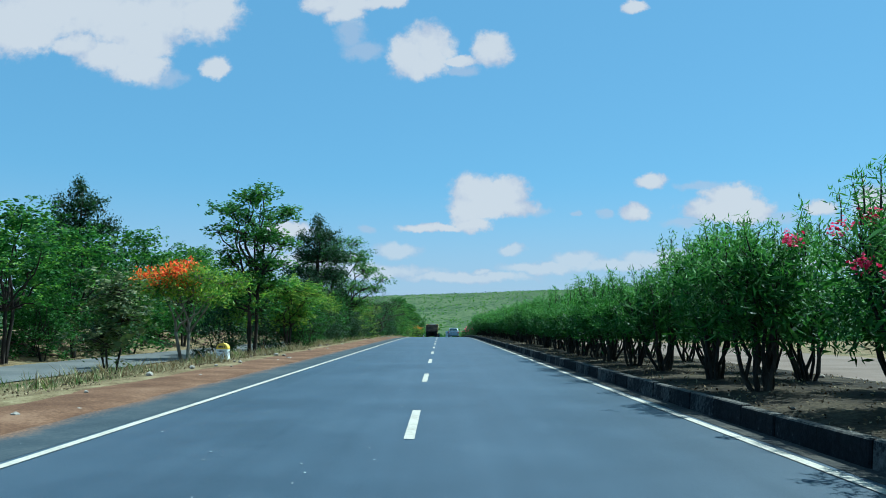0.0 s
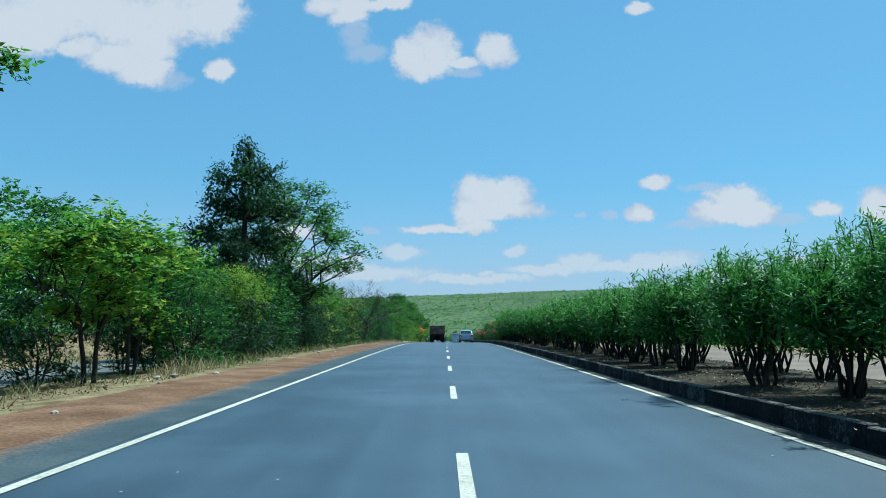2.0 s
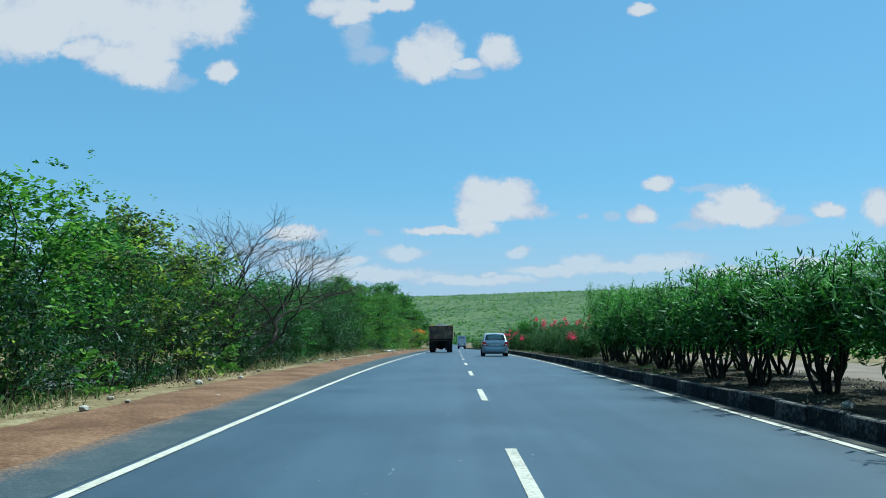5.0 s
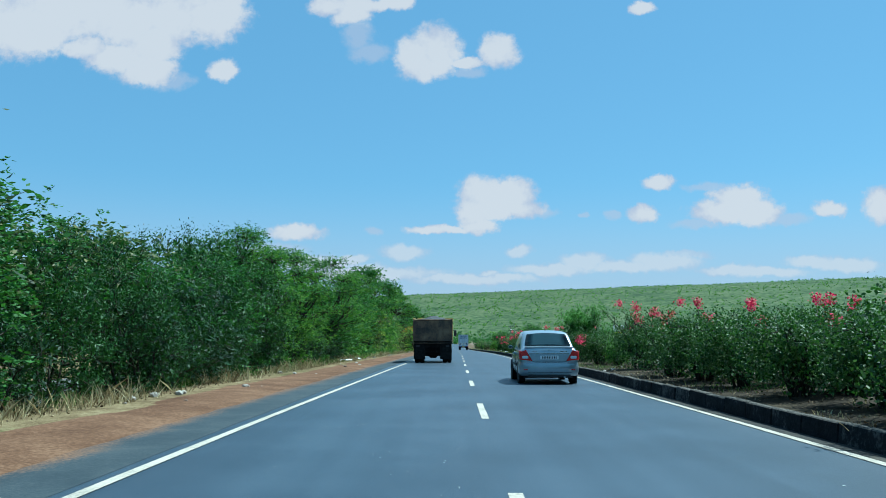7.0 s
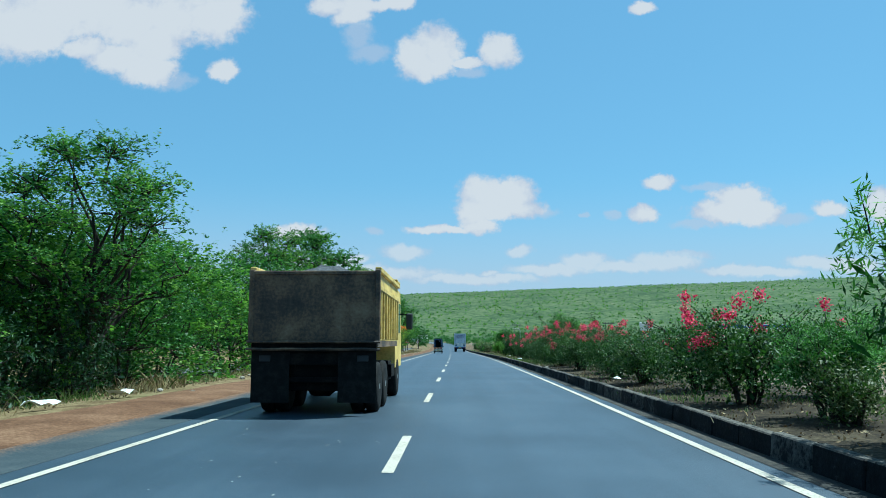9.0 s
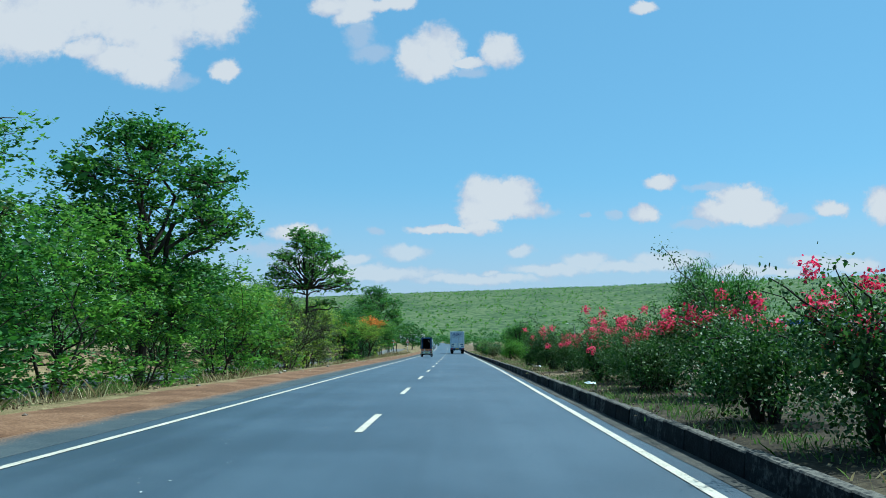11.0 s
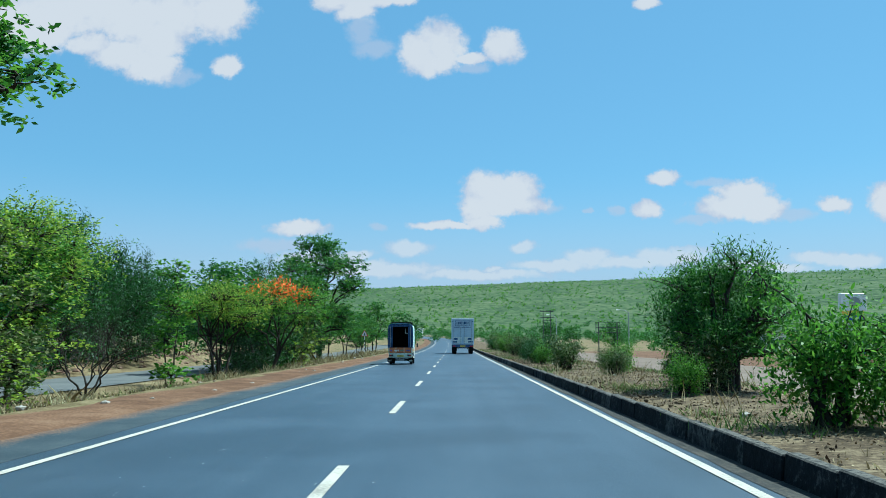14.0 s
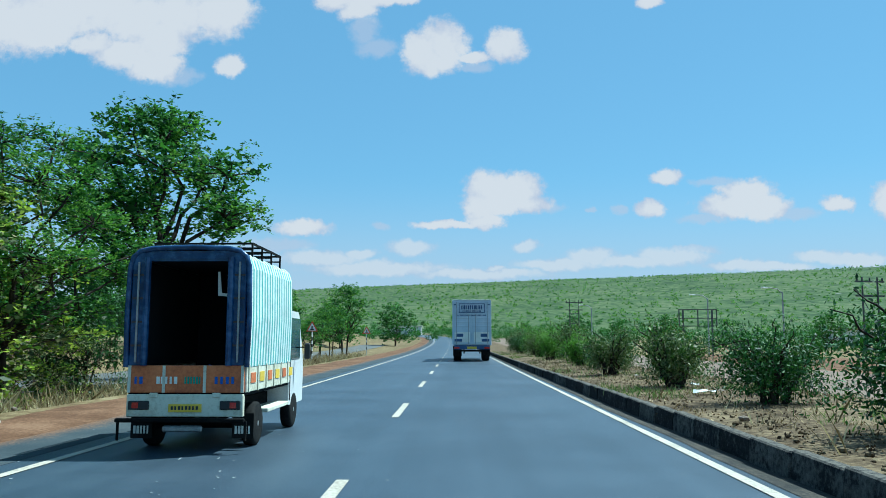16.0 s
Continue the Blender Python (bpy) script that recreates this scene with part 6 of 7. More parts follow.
        part("fuel_tank", box(sx * 0.95 - 0.24, sx * 0.95 + 0.24, 3.6, 4.6, 0.5, 0.95, 0.08, seg=2), black_steel, root)
    part("cab_rear_window", box(-0.5, 0.5, 5.135, 5.15, 1.9, 2.4, 0.004), glass_dark, cab)
    return tagged(root, "yellow tipper truck with rusty tailgate and heaped stone load", "truck")


def box_truck():
    root = new("box_truck")
    W, Z0, Z1 = 1.2, 1.02, 3.86
    part("cargo_box", box(-W, W, 0.06, 7.2, Z0, Z1, 0.02), box_white, root, "pale blue-white steel cargo box")
    for sx in (-1, 1):
        door = part("cargo_door", box(min(sx * 0.012, sx * (W - 0.04)), max(sx * 0.012, sx * (W - 0.04)), 0.0, 0.05, Z0 + 0.05, Z1 - 0.06, 0.012), box_white, root, "ribbed rear cargo door")
        for k, z in enumerate((2.2, 2.45, 2.7)):
            part("door_rib", box(min(sx * 0.08, sx * 1.08), max(sx * 0.08, sx * 1.08), -0.02, 0.0, z, z + 0.06, 0.008), box_white, door)
        part("lock_rod", box(sx * 0.22 - 0.015, sx * 0.22 + 0.015, -0.04, -0.012, Z0 + 0.1, Z1 - 0.9), steel, door)
        part("lock_rod", box(sx * 0.98 - 0.015, sx * 0.98 + 0.015, -0.04, -0.012, Z0 + 0.1, Z1 - 0.1), steel, door)
        part("door_panel", box(min(sx * 0.12, sx * 1.1), max(sx * 0.12, sx * 1.1), -0.014, 0.0, 1.2, 1.85, 0.006), pale_paint, door)
        part("vent", box(min(sx * 0.55, sx * 0.98), max(sx * 0.55, sx * 0.98), -0.022, -0.012, 1.55, 1.75, 0.004), blue_band, door)
        part("vent", box(min(sx * 0.62, sx * 1.1), max(sx * 0.62, sx * 1.1), -0.022, -0.012, 1.25, 1.42, 0.004), blue_band, door)
        part("tail_light", box(sx * 0.95 - 0.16, sx * 0.95 + 0.16, -0.03, 0.02, 0.80, 0.92, 0.01), red_lens, root, "red tail light cluster")
        part("corner_marker", box(sx * 1.08 - 0.07, sx * 1.08 + 0.07, -0.02, 0.0, 3.55, 3.62), blue_band, root)
        part("corner_post", box(sx * W - 0.04, sx * W + 0.04, -0.01, 0.07, Z0, Z1, 0.01), box_white, root)
        wheel(root, sx * 0.92, 1.9, 0.48, 0.5, sx)
        wheel(root, sx * 0.98, 7.9, 0.48, 0.28, sx)
        part("chassis_rail", box(sx * 0.42 - 0.04, sx * 0.42 + 0.04, 0.1, 8.6, 0.78, 1.0), black_steel, root)
        part("mud_flap", box(sx * 0.92 - 0.28, sx * 0.92 + 0.28, 1.2, 1.215, 0.3, 0.95), rubber, root)
        part("guard_post", box(sx * 0.5 - 0.04, sx * 0.5 + 0.04, 0.0, 0.08, 0.5, 1.02), black_steel, root)
    # name board: a frame with strokes in it
    for a in (box(-0.82, 0.82, -0.03, 0.0, 3.62, 3.66), box(-0.82, 0.82, -0.03, 0.0, 3.06, 3.10), box(-0.82, -0.78, -0.03, 0.0, 3.06, 3.66), box(0.78, 0.82, -0.03, 0.0, 3.06, 3.66)):
        part("board_frame", a, blue_band, root)
    bars(root, -0.012, -0.68, 0.68, 3.28, 3.54, blue_band, 10, 8, 0.014)
    bars(root, -0.012, -0.60, 0.60, 3.14, 3.22, blue_band, 16, 9, 0.012)
    bars(root, -0.012, -0.92, 0.92, 2.88, 2.95, blue_band, 24, 10, 0.012)
    part("rear_bumper", box(-1.15, 1.15, -0.06, 0.06, 0.62, 0.74, 0.01), black_steel, root)
    part("rear_panel", box(-1.12, 1.12, -0.01, 0.05, 0.76, 1.02, 0.01), blue_band, root)
    part("number_plate", box(-0.3, 0.3, -0.03, -0.008, 0.8, 0.94, 0.004), plate_yellow, root)
    part("roof_cap", box(-W - 0.01, W + 0.01, -0.01, 7.25, Z1 - 0.02, Z1 + 0.04, 0.01), box_white, root)
    part("cab", box(-1.15, 1.15, 7.3, 9.1, 0.7, 2.75, 0.12, seg=2), van_white, root)
    return tagged(root, "white and blue box truck with barred lettering on its doors", "truck")


def mini_truck():
    root = new("mini_truck")
    W = 0.74
    # load bed
    gate = part("tailgate", box(-W, W, 0.0, 0.04, 0.74, 1.08, 0.008), orange_paint, root, "orange tailgate with painted marks")
    for x in (-W + 0.02, -0.28, 0.24, W - 0.02):
        part("gate_strap", box(x - 0.018, x + 0.018, -0.012, 0.0, 0.74, 1.08), cream, gate)
    for x0, x1, mat, k, sd in ((-0.66, -0.54, blue_paint, 2, 1), (-0.38, -0.10, pale_paint, 5, 2), (-0.02, 0.2, green_paint, 6, 3), (0.36, 0.64, blue_paint, 4, 4)):
        bars(gate, -0.001, x0, x1, 0.85, 0.94, mat, k, sd, 0.006)
    panel = part("rear_panel", box(-W, W, -0.02, 0.06, 0.44, 0.72, 0.01), cream, root, "cream rear panel")
    for sx in (-1, 1):
        part("tail_light", box(sx * 0.58 - 0.13, sx * 0.58 + 0.13, -0.04, -0.015, 0.53, 0.64, 0.008), black_plastic, panel, "dark tail light cluster")
        part("lamp_lens", box(sx * 0.62 - 0.04, sx * 0.62 + 0.04, -0.046, -0.038, 0.55, 0.62), red_lens, panel)
        part("gate_hinge", box(sx * 0.4 - 0.05, sx * 0.4 + 0.05, -0.03, 0.0, 0.68, 0.74, 0.006), cream, panel)
        side = part("bed_side", box(sx * W - 0.025, sx * W + 0.025, 0.04, 2.6, 0.74, 1.08, 0.008), cream, root, "cream bed side with painted marks")
        for k in range(6):
            part("side_rib", box(sx * W - 0.04, sx * W + 0.04, 0.1 + 0.46 * k, 0.14 + 0.46 * k, 0.74, 1.08), cream, side)
            part("side_mark", box(sx * (W + 0.03) - 0.004, sx * (W + 0.03) + 0.004, 0.22 + 0.46 * k, 0.46 + 0.46 * k, 0.85, 0.98), (orange_paint, plate_yellow)[k % 2], side)
        # tarpaulin uprights framing the dark opening
        part("tarp_flap", box(min(sx * (W - 0.17), sx * W), max(sx * (W - 0.17), sx * W), -0.01, 0.03, 1.08, 2.48, 0.012), tarp_blue, root, "dark blue rolled tarpaulin edge")
        part("flap_roll", loft([[(sx * (W - 0.2) + 0.045 * math.cos(a), -0.02 + 0.045 * math.sin(a), z) for a in np.linspace(0, 5.5, 8)] for z in (1.08, 1.4, 1.8, 2.2, 2.46)]), tarp_blue, root)
        for z in (1.32, 1.62, 1.92, 2.22):
            part("tie_strap", box(min(sx * (W - 0.19), sx * (W - 0.02)), max(sx * (W - 0.19), sx * (W - 0.02)), -0.022, -0.01, z, z + 0.025), black_plastic, root)
        wheel(root, sx * 0.66, 0.75, 0.29, 0.17, sx)
        wheel(root, sx * 0.66, 3.05, 0.29, 0.17, sx)
        part("mud_flap", box(sx * 0.66 - 0.14, sx * 0.66 + 0.14, 0.30, 0.312, 0.14, 0.46), rubber, root)
        bars(root, 0.299, sx * 0.66 - 0.11, sx * 0.66 + 0.11, 0.2, 0.30, pale_paint, 5, 6, 0.004)
        part("wing_mirror", box(sx * 0.94 - 0.05, sx * 0.94 + 0.05, 3.1, 3.15, 1.1, 1.36, 0.02), black_plastic, root)
        part("step_bar", box(min(sx * 0.5, sx * 0.78), max(sx * 0.5, sx * 0.78), 1.15, 2.5, 0.4, 0.46, 0.01), cream, root)
        part("bumper_leg", box(sx * 0.80 - 0.012, sx * 0.80 + 0.012, -0.12, -0.09, 0.16, 0.40), black_steel, root)
    part("tarp_header", box(-W + 0.02, W - 0.02, -0.012, 0.03, 2.41, 2.545, 0.03, seg=2), tarp_blue, root, "dark blue tarpaulin header")
    # the striped hood over hoops, open at the back
    sec = [(-W - 0.03, 1.06), (-W - 0.045, 1.7), (-W - 0.03, 2.34), (-W + 0.01, 2.47), (-W + 0.09, 2.54), (-W + 0.25, 2.575), (0, 2.59), (W - 0.25, 2.575), (W - 0.09, 2.54), (W - 0.01, 2.47), (W + 0.03, 2.34), (W + 0.045, 1.7), (W + 0.03, 1.06)]
    bm = bmesh.new()
    rings = [[bm.verts.new((x, y, z + (0.0 if k % 2 == 0 else -0.015) * (z > 2.0))) for x, z in sec] for k, y in enumerate(np.linspace(0.0, 2.6, 9))]
    for a, b_ in zip(rings, rings[1:]):
        for i in range(len(sec) - 1):
            bm.faces.new((a[i], a[i + 1], b_[i + 1], b_[i]))
    bm.faces.new([v for v in rings[-1]])
    bmesh.ops.recalc_face_normals(bm, faces=bm.faces[:])
    bmesh.ops.solidify(bm, geom=bm.faces[:], thickness=0.012)
    part("tarp_hood", bm, stripes, root, "green and white striped tarpaulin hood")
    part("bed_floor", box(-W, W, 0.03, 2.6, 0.70, 0.76), black_steel, root)
    # near-black sheets paint the shade inside the open hood
    part("front_shade_sheet", box(-W + 0.03, W - 0.03, 2.50, 2.55, 0.76, 2.46), hood_shade, root, "near-black sheet for the shade inside the hood")
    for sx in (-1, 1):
        part("side_shade_sheet", box(sx * (W - 0.035) - 0.012, sx * (W - 0.035) + 0.012, 0.05, 2.5, 1.06, 2.44), hood_shade, root)
    part("roof_shade_sheet", box(-W + 0.06, W - 0.06, 0.05, 2.5, 2.44, 2.465), hood_shade, root)
    part("blue_sheet", loft([[(x, 0.1 + 0.05 * math.sin(k), 1.0 + 0.1 * f) for x, f in ((0.25, 0.9), (0.40, 0.3), (0.58, 0.8), (0.6, 0.2), (0.42, -0.3), (0.27, 0.2))] for k in (0, 1, 2)]), blue_paint, root, "crumpled bright blue sheet")
    plate = part("number_plate", box(-0.20, 0.22, -0.036, -0.02, 0.50, 0.60, 0.004), plate_yellow, panel, "yellow number plate with dark bars")
    bars(plate, -0.036, -0.17, 0.19, 0.53, 0.575, ink, 8, 7, 0.004)
    part("rear_bumper", box(-0.84, 0.78, -0.12, -0.06, 0.38, 0.43, 0.01), black_steel, root)
    part("bumper_plate", box(-0.25, 0.25, -0.1, -0.04, 0.26, 0.34, 0.02), steel, root)
    part("axle", box(-0.6, 0.6, 0.68, 0.82, 0.23, 0.35, 0.04), black_steel, root)
    part("chassis", box(-0.4, 0.4, 0.05, 3.4, 0.38, 0.6), black_steel, root)
    cab = part("cab", loft([[(-0.74, y0, z), (0.74, y0, z), (0.74, y1, z), (-0.74, y1, z)] for z, y0, y1 in ((0.38, 2.66, 3.75), (0.9, 2.66, 3.8), (1.2, 2.66, 3.72), (1.82, 2.7, 3.4), (1.88, 2.8, 3.3))]), van_white, root, "white cab")
    for sx in (-1, 1):
        part("cab_window", box(sx * 0.74 - 0.01, sx * 0.74 + 0.01, 2.74, 3.46, 1.1, 1.77, 0.004), glass_dark, cab)
        part("cab_door_edge", box(sx * 0.745 - 0.006, sx * 0.745 + 0.006, 2.70, 2.73, 0.45, 1.8), black_plastic, cab)
        part("mirror_arm", box(min(sx * 0.74, sx * 0.9), max(sx * 0.74, sx * 0.9), 3.12, 3.14, 1.28, 1.3), black_steel, cab)
    # roof rack
    for x in (-0.66, 0.66):
        part("rack_rail", box(x - 0.015, x + 0.015, 0.5, 2.2, 2.69, 2.715), black_steel, root)
        for y in (0.52, 1.05, 1.6, 2.18):
            part("rack_post", box(x - 0.012, x + 0.012, y - 0.012, y + 0.012, 2.50, 2.70), black_steel, root)
    for y in (0.52, 1.05, 1.6, 2.18):
        part("rack_bar", box(-0.66, 0.66, y - 0.012, y + 0.012, 2.69, 2.715), black_steel, root)
        part("rack_bar", box(-0.66, 0.66, y - 0.012, y + 0.012, 2.61, 2.63), black_steel, root)
    # navy edge of the hood, rolled round the opening
    rim = Tubes()
    rim.add([(x, -0.005, z) for x, z in sec], [0.035] * len(sec), 8)
    rim.mesh("hood_edge", tarp_blue, root, "shiny navy rolled edge of the hood")
    for sx in (-1, 1):
        part("side_pole", box(sx * (W - 0.09) - 0.012, sx * (W - 0.09) + 0.012, -0.03, -0.012, 1.12, 2.4), steel, root, "bare steel hood pole")
    part("torn_lining", loft([[(x, y, z) for x, z in ((0.27, 2.30), (0.30, 2.30), (0.33, 2.02), (0.47, 2.0), (0.47, 1.97), (0.28, 1.98))] for y in (0.3, 0.31)]), pale_paint, root, "torn pale lining hanging inside")
    return tagged(root, "small cream goods truck with striped tarpaulin hood and orange tailgate", "truck")


stand(sedan(), 126.8, 2.2, 0.0)
truck = stand(tipper(), 149.8, -1.83, 0.0)
truck.matrix_basis = truck.matrix_basis @ Matrix.Scale(0.9, 4)
stand(box_truck(), 306.5, 2.0, 0.0)
goods_truck = stand(mini_truck(), 265.6, -2.08, 0.0)
goods_truck.matrix_basis = goods_truck.matrix_basis @ Matrix.Scale(0.91, 4)

# ================= fuel station, poles, signs and huts beyond the far road
plaster = surface("plaster", [(0.55, 0.52, 0.44), (0.70, 0.67, 0.58), (0.78, 0.75, 0.68)], 0.7, 12.0, 0.9, bump=0.15)
ochre_wall = surface("ochre_wall", [(0.50, 0.36, 0.10), (0.64, 0.48, 0.16), (0.72, 0.57, 0.24)], 0.7, 12.0, 0.9, bump=0.15)
canopy_blue = plain("canopy_blue", (0.02, 0.07, 0.33), 0.5)
sign_white = plain("sign_white", (0.76, 0.77, 0.78), 0.5)
grey_paint = plain("grey_paint", (0.30, 0.31, 0.32), 0.6)
dark_metal = plain("dark_metal", (0.06, 0.062, 0.062), 0.6)


def ground_post(name, x, y, h, r, mat, parent):
    bm = revolve([(0, r), (h * 0.5, r * 0.9), (h, r * 0.75)], 8)
    o = part(name, bm, mat, parent)
    o.matrix_basis = Matrix.Translation((x, y, 0)) @ Euler((0, radians(-90), 0)).to_matrix().to_4x4()
    return o


def station_totem(x, y):
    root = new("totem_sign")
    part("column", box(-0.9, 0.9, -0.22, 0.22, -0.3, 4.3, 0.04), canopy_blue, root, "blue sign column")
    part("white_edge", box(-0.98, -0.9, -0.24, 0.24, -0.2, 4.3, 0.02), sign_white, root)
    part("yellow_band", box(-0.95, 0.95, -0.25, 0.25, 4.3, 4.7, 0.02), plate_yellow, root)
    head = part("head_board", box(-1.25, 1.25, -0.26, 0.26, 4.7, 6.4, 0.05), sign_white, root, "white head board with a dark round mark")
    part("round_mark", revolve([(-0.03, 0.55), (0.03, 0.55)], 24), grey_paint, head).matrix_basis = Matrix.Translation((0.1, -0.26, 5.5)) @ Euler((0, 0, radians(90))).to_matrix().to_4x4()
    for z in (0.8, 1.5, 2.2, 2.9, 3.6):
        part("price_panel", box(-0.7, 0.7, -0.25, -0.215, z - 0.2, z + 0.2, 0.02), sign_white if z > 3 else grey_paint, root)
    root.location = (x, y, ground_z(x, y))
    return tagged(root, "blue and white fuel station totem sign", "sign")


def station_canopy(x, y):
    root = new("station_canopy")
    part("canopy", box(-7, 9, -4, 6, 5.1, 5.9, 0.05), canopy_blue, root, "blue canopy fascia")
    part("canopy_band", box(-7.03, 9.03, -4.03, 6.03, 5.1, 5.25, 0.02), sign_white, root)
    part("soffit", box(-6.9, 8.9, -3.9, 5.9, 5.04, 5.1), sign_white, root)
    for px in (-4.5, 6.0):
        for py in (-1.5, 3.5):
            part("column", box(px - 0.25, px + 0.25, py - 0.25, py + 0.25, -0.5, 5.1, 0.03), sign_white, root)
    for px in (-3.0, 3.5):
        pump = part("fuel_pump", box(px - 0.35, px + 0.35, -0.4, 0.4, -0.3, 1.9, 0.05), sign_white, root, "white fuel pump")
        part("pump_screen", box(px - 0.25, px + 0.25, -0.42, -0.395, 1.2, 1.6), ink, pump)
    root.location = (x, y, ground_z(x, y))
    return tagged(root, "blue fuel station canopy on white columns", "canopy")


def flat_house(name, x, y, w, d, h, mat, label, roof_mat=None):
    root = new(name)
    part("wall", box(-w / 2, w / 2, -d / 2, d / 2, -0.6, h, 0.02), mat, root)
    part("roof", box(-w / 2 - 0.3, w / 2 + 0.3, -d / 2 - 0.3, d / 2 + 0.3, h, h + 0.22, 0.03), roof_mat or plaster, root)
    k = max(2, int(w / 2.2))
    for i in range(k):
        cx = -w / 2 + w * (i + 0.5) / k
        if i == k // 2:
            part("door", box(cx - 0.45, cx + 0.45, -d / 2 - 0.05, -d / 2 + 0.02, -0.1, 2.0, 0.01), grey_paint, root)
            continue
        win = part("window", box(cx - 0.5, cx + 0.5, -d / 2 - 0.04, -d / 2 + 0.02, 1.0, 2.1, 0.01), glass_dark, root)
        part("sill", box(cx - 0.6, cx + 0.6, -d / 2 - 0.1, -d / 2, 0.9, 1.0, 0.01), plaster, win)
    root.location = (x, y, ground_z(x, y))
    return tagged(root, label, "building")


def lamp_post(x, y, h=7.0, turn=0):
    root = new("street_lamp")
    ground_post("pole", 0, 0, h, 0.09, grey_paint, root)
    t = Tubes()
    t.add([(0, 0, h - 0.1), (-0.5, 0, h + 0.3), (-1.4, 0, h + 0.42)], [0.05, 0.045, 0.04], 6)
    t.mesh("arm", grey_paint, root)
    part("lantern", box(-1.9, -1.3, -0.12, 0.12, h + 0.34, h + 0.46, 0.03), sign_white, root)
    root.matrix_basis = pose(x, y, ground_z(x, y), 0, 0, turn)
    return tagged(root, "grey street lamp with a single curved arm", "street lamp", "street lamps")


def power_pole(x, y, h=9.0, turn=0):
    root = new("power_pole")
    for sx in (-0.9, 0.9):
        ground_post("post", sx, 0, h, 0.10, dark_metal, root)
    for z in (h - 0.4, h - 1.7):
        part("cross_arm", box(-1.7, 1.7, -0.06, 0.06, z - 0.07, z + 0.07), dark_metal, root)
    for k in range(3):
        part("brace", box(-0.9, 0.9, -0.03, 0.03, 2.2 + 1.7 * k, 2.28 + 1.7 * k), dark_metal, root)
    for sx in (-1.5, 0, 1.5):
        part("insulator", revolve([(0, 0.05), (0.1, 0.09), (0.3, 0.04)], 8), black_plastic, root).matrix_basis = Matrix.Translation((sx, 0, h - 0.34)) @ Euler((0, radians(-90), 0)).to_matrix().to_4x4()
    for a, b in (((-0.9, 0, h - 4.6), (0.9, 0, h - 2.0)), ((0.9, 0, h - 4.6), (-0.9, 0, h - 2.0))):
        t = Tubes()
        t.add([a, b], [0.035, 0.035], 5)
        t.mesh("diagonal_brace", dark_metal, root)
    root.matrix_basis = pose(x, y, ground_z(x, y), 0, 0, turn)
    return tagged(root, "dark twin-post power pole with cross arms and braces", "power pole", "power poles")


def warning_sign(s, u):
    root = new("road_sign")
    part("post", box(-0.035, 0.035, -0.035, 0.035, -0.3, 2.1), sign_white, root, "striped white post")
    for z in (0.3, 0.8, 1.3):
        part("post_band", box(-0.038, 0.038, -0.038, 0.038, z, z + 0.25), ink, root)
    def tri(r, y0, y1, mat, name, label=""):
        return part(name, loft([[(r * math.sin(a), y, 2.25 + r * math.cos(a)) for a in (0, 2.0944, 4.18879)] for y in (y0, y1)]), mat, root, label)
    tri(0.52, -0.06, -0.04, sign_red, "sign_border", "red triangular border")
    tri(0.38, -0.066, -0.055, sign_white, "sign_face")
    part("symbol_bar", box(-0.05, 0.05, -0.07, -0.064, 2.10, 2.40), ink, root)
    part("symbol_bar", box(-0.14, 0.14, -0.07, -0.064, 2.10, 2.18), ink, root)
    root.matrix_basis = pose(*along(s, u, 0.0), 0, 0, turn_at(s))
    return tagged(root, "red-bordered triangular warning sign on a banded post", "road sign", "warning signs")


def milestone(x, y):
    root = new("milestone")
    prof = [(-0.24, -0.1), (0.24, -0.1), (0.24, 0.38)] + [(0.24 * math.cos(a), 0.38 + 0.22 * math.sin(a)) for a in np.linspace(0.3, 2.84, 7)] + [(-0.24, 0.38)]
    part("stone", loft([[(px, py, pz) for px, pz in prof] for py in (0, 0.2)]), sign_white, root, "white painted stone")
    cap = [(0.246, 0.36)] + [(0.246 * math.cos(a), 0.38 + 0.226 * math.sin(a)) for a in np.linspace(0.2, 2.94, 9)] + [(-0.246, 0.36)]
    part("yellow_cap", loft([[(px, py, pz) for px, pz in cap] for py in (-0.005, 0.205)]), plate_yellow, root, "yellow rounded top")
    bars(root, -0.005, -0.16, 0.16, 0.42, 0.50, ink, 4, 2, 0.006)
    bars(root, 0.0, -0.18, 0.18, 0.25, 0.32, ink, 7, 3, 0.005)
    for text, m in (("25", pose(-0.13, -0.004, 0.06, 90, 0, 0)), ("528", pose(0.244, 0.02, 0.22, 90, 0, 90))):
        cu = bpy.data.curves.new("numeral", "FONT")
        cu.body, cu.size, cu.extrude = text, (0.2 if text == "25" else 0.11), 0.002
        ob = new("numeral", cu)
        me = bpy.data.meshes.new_from_object(ob)
        bpy.data.objects.remove(ob)
        me.materials.append(ink)
        o = new("numeral", me)
        o.parent, o.matrix_basis = root, m
    part("plinth", box(-0.34, 0.34, -0.1, 0.32, -0.2, 0.0, 0.02), plaster, root)
    root.matrix_basis = pose(x, y, ground_z(x, y) + 0.05, 0, 0, -14)
    return tagged(root, "white roadside milestone with a yellow rounded top", "milestone")


milestone(-8.2, 31.0)
station_totem(41.5, 296)
station_canopy(58, 290)
flat_house("house", 60, 348, 3.4, 3.4, 3.0, ochre_wall, "small ochre kiosk behind the yard")
flat_house("house", -15.5, 560, 12, 6, 3.4, plaster, "small pale house beside the road bend")
flat_house("house", 93, 437, 10, 7, 3.4, plaster, "pale plastered low house with a red roof among the trees", red_earth)
flat_house("house", 107, 440, 7, 6, 3.4, plaster, "pale plastered low house with a red roof among the trees", red_earth)
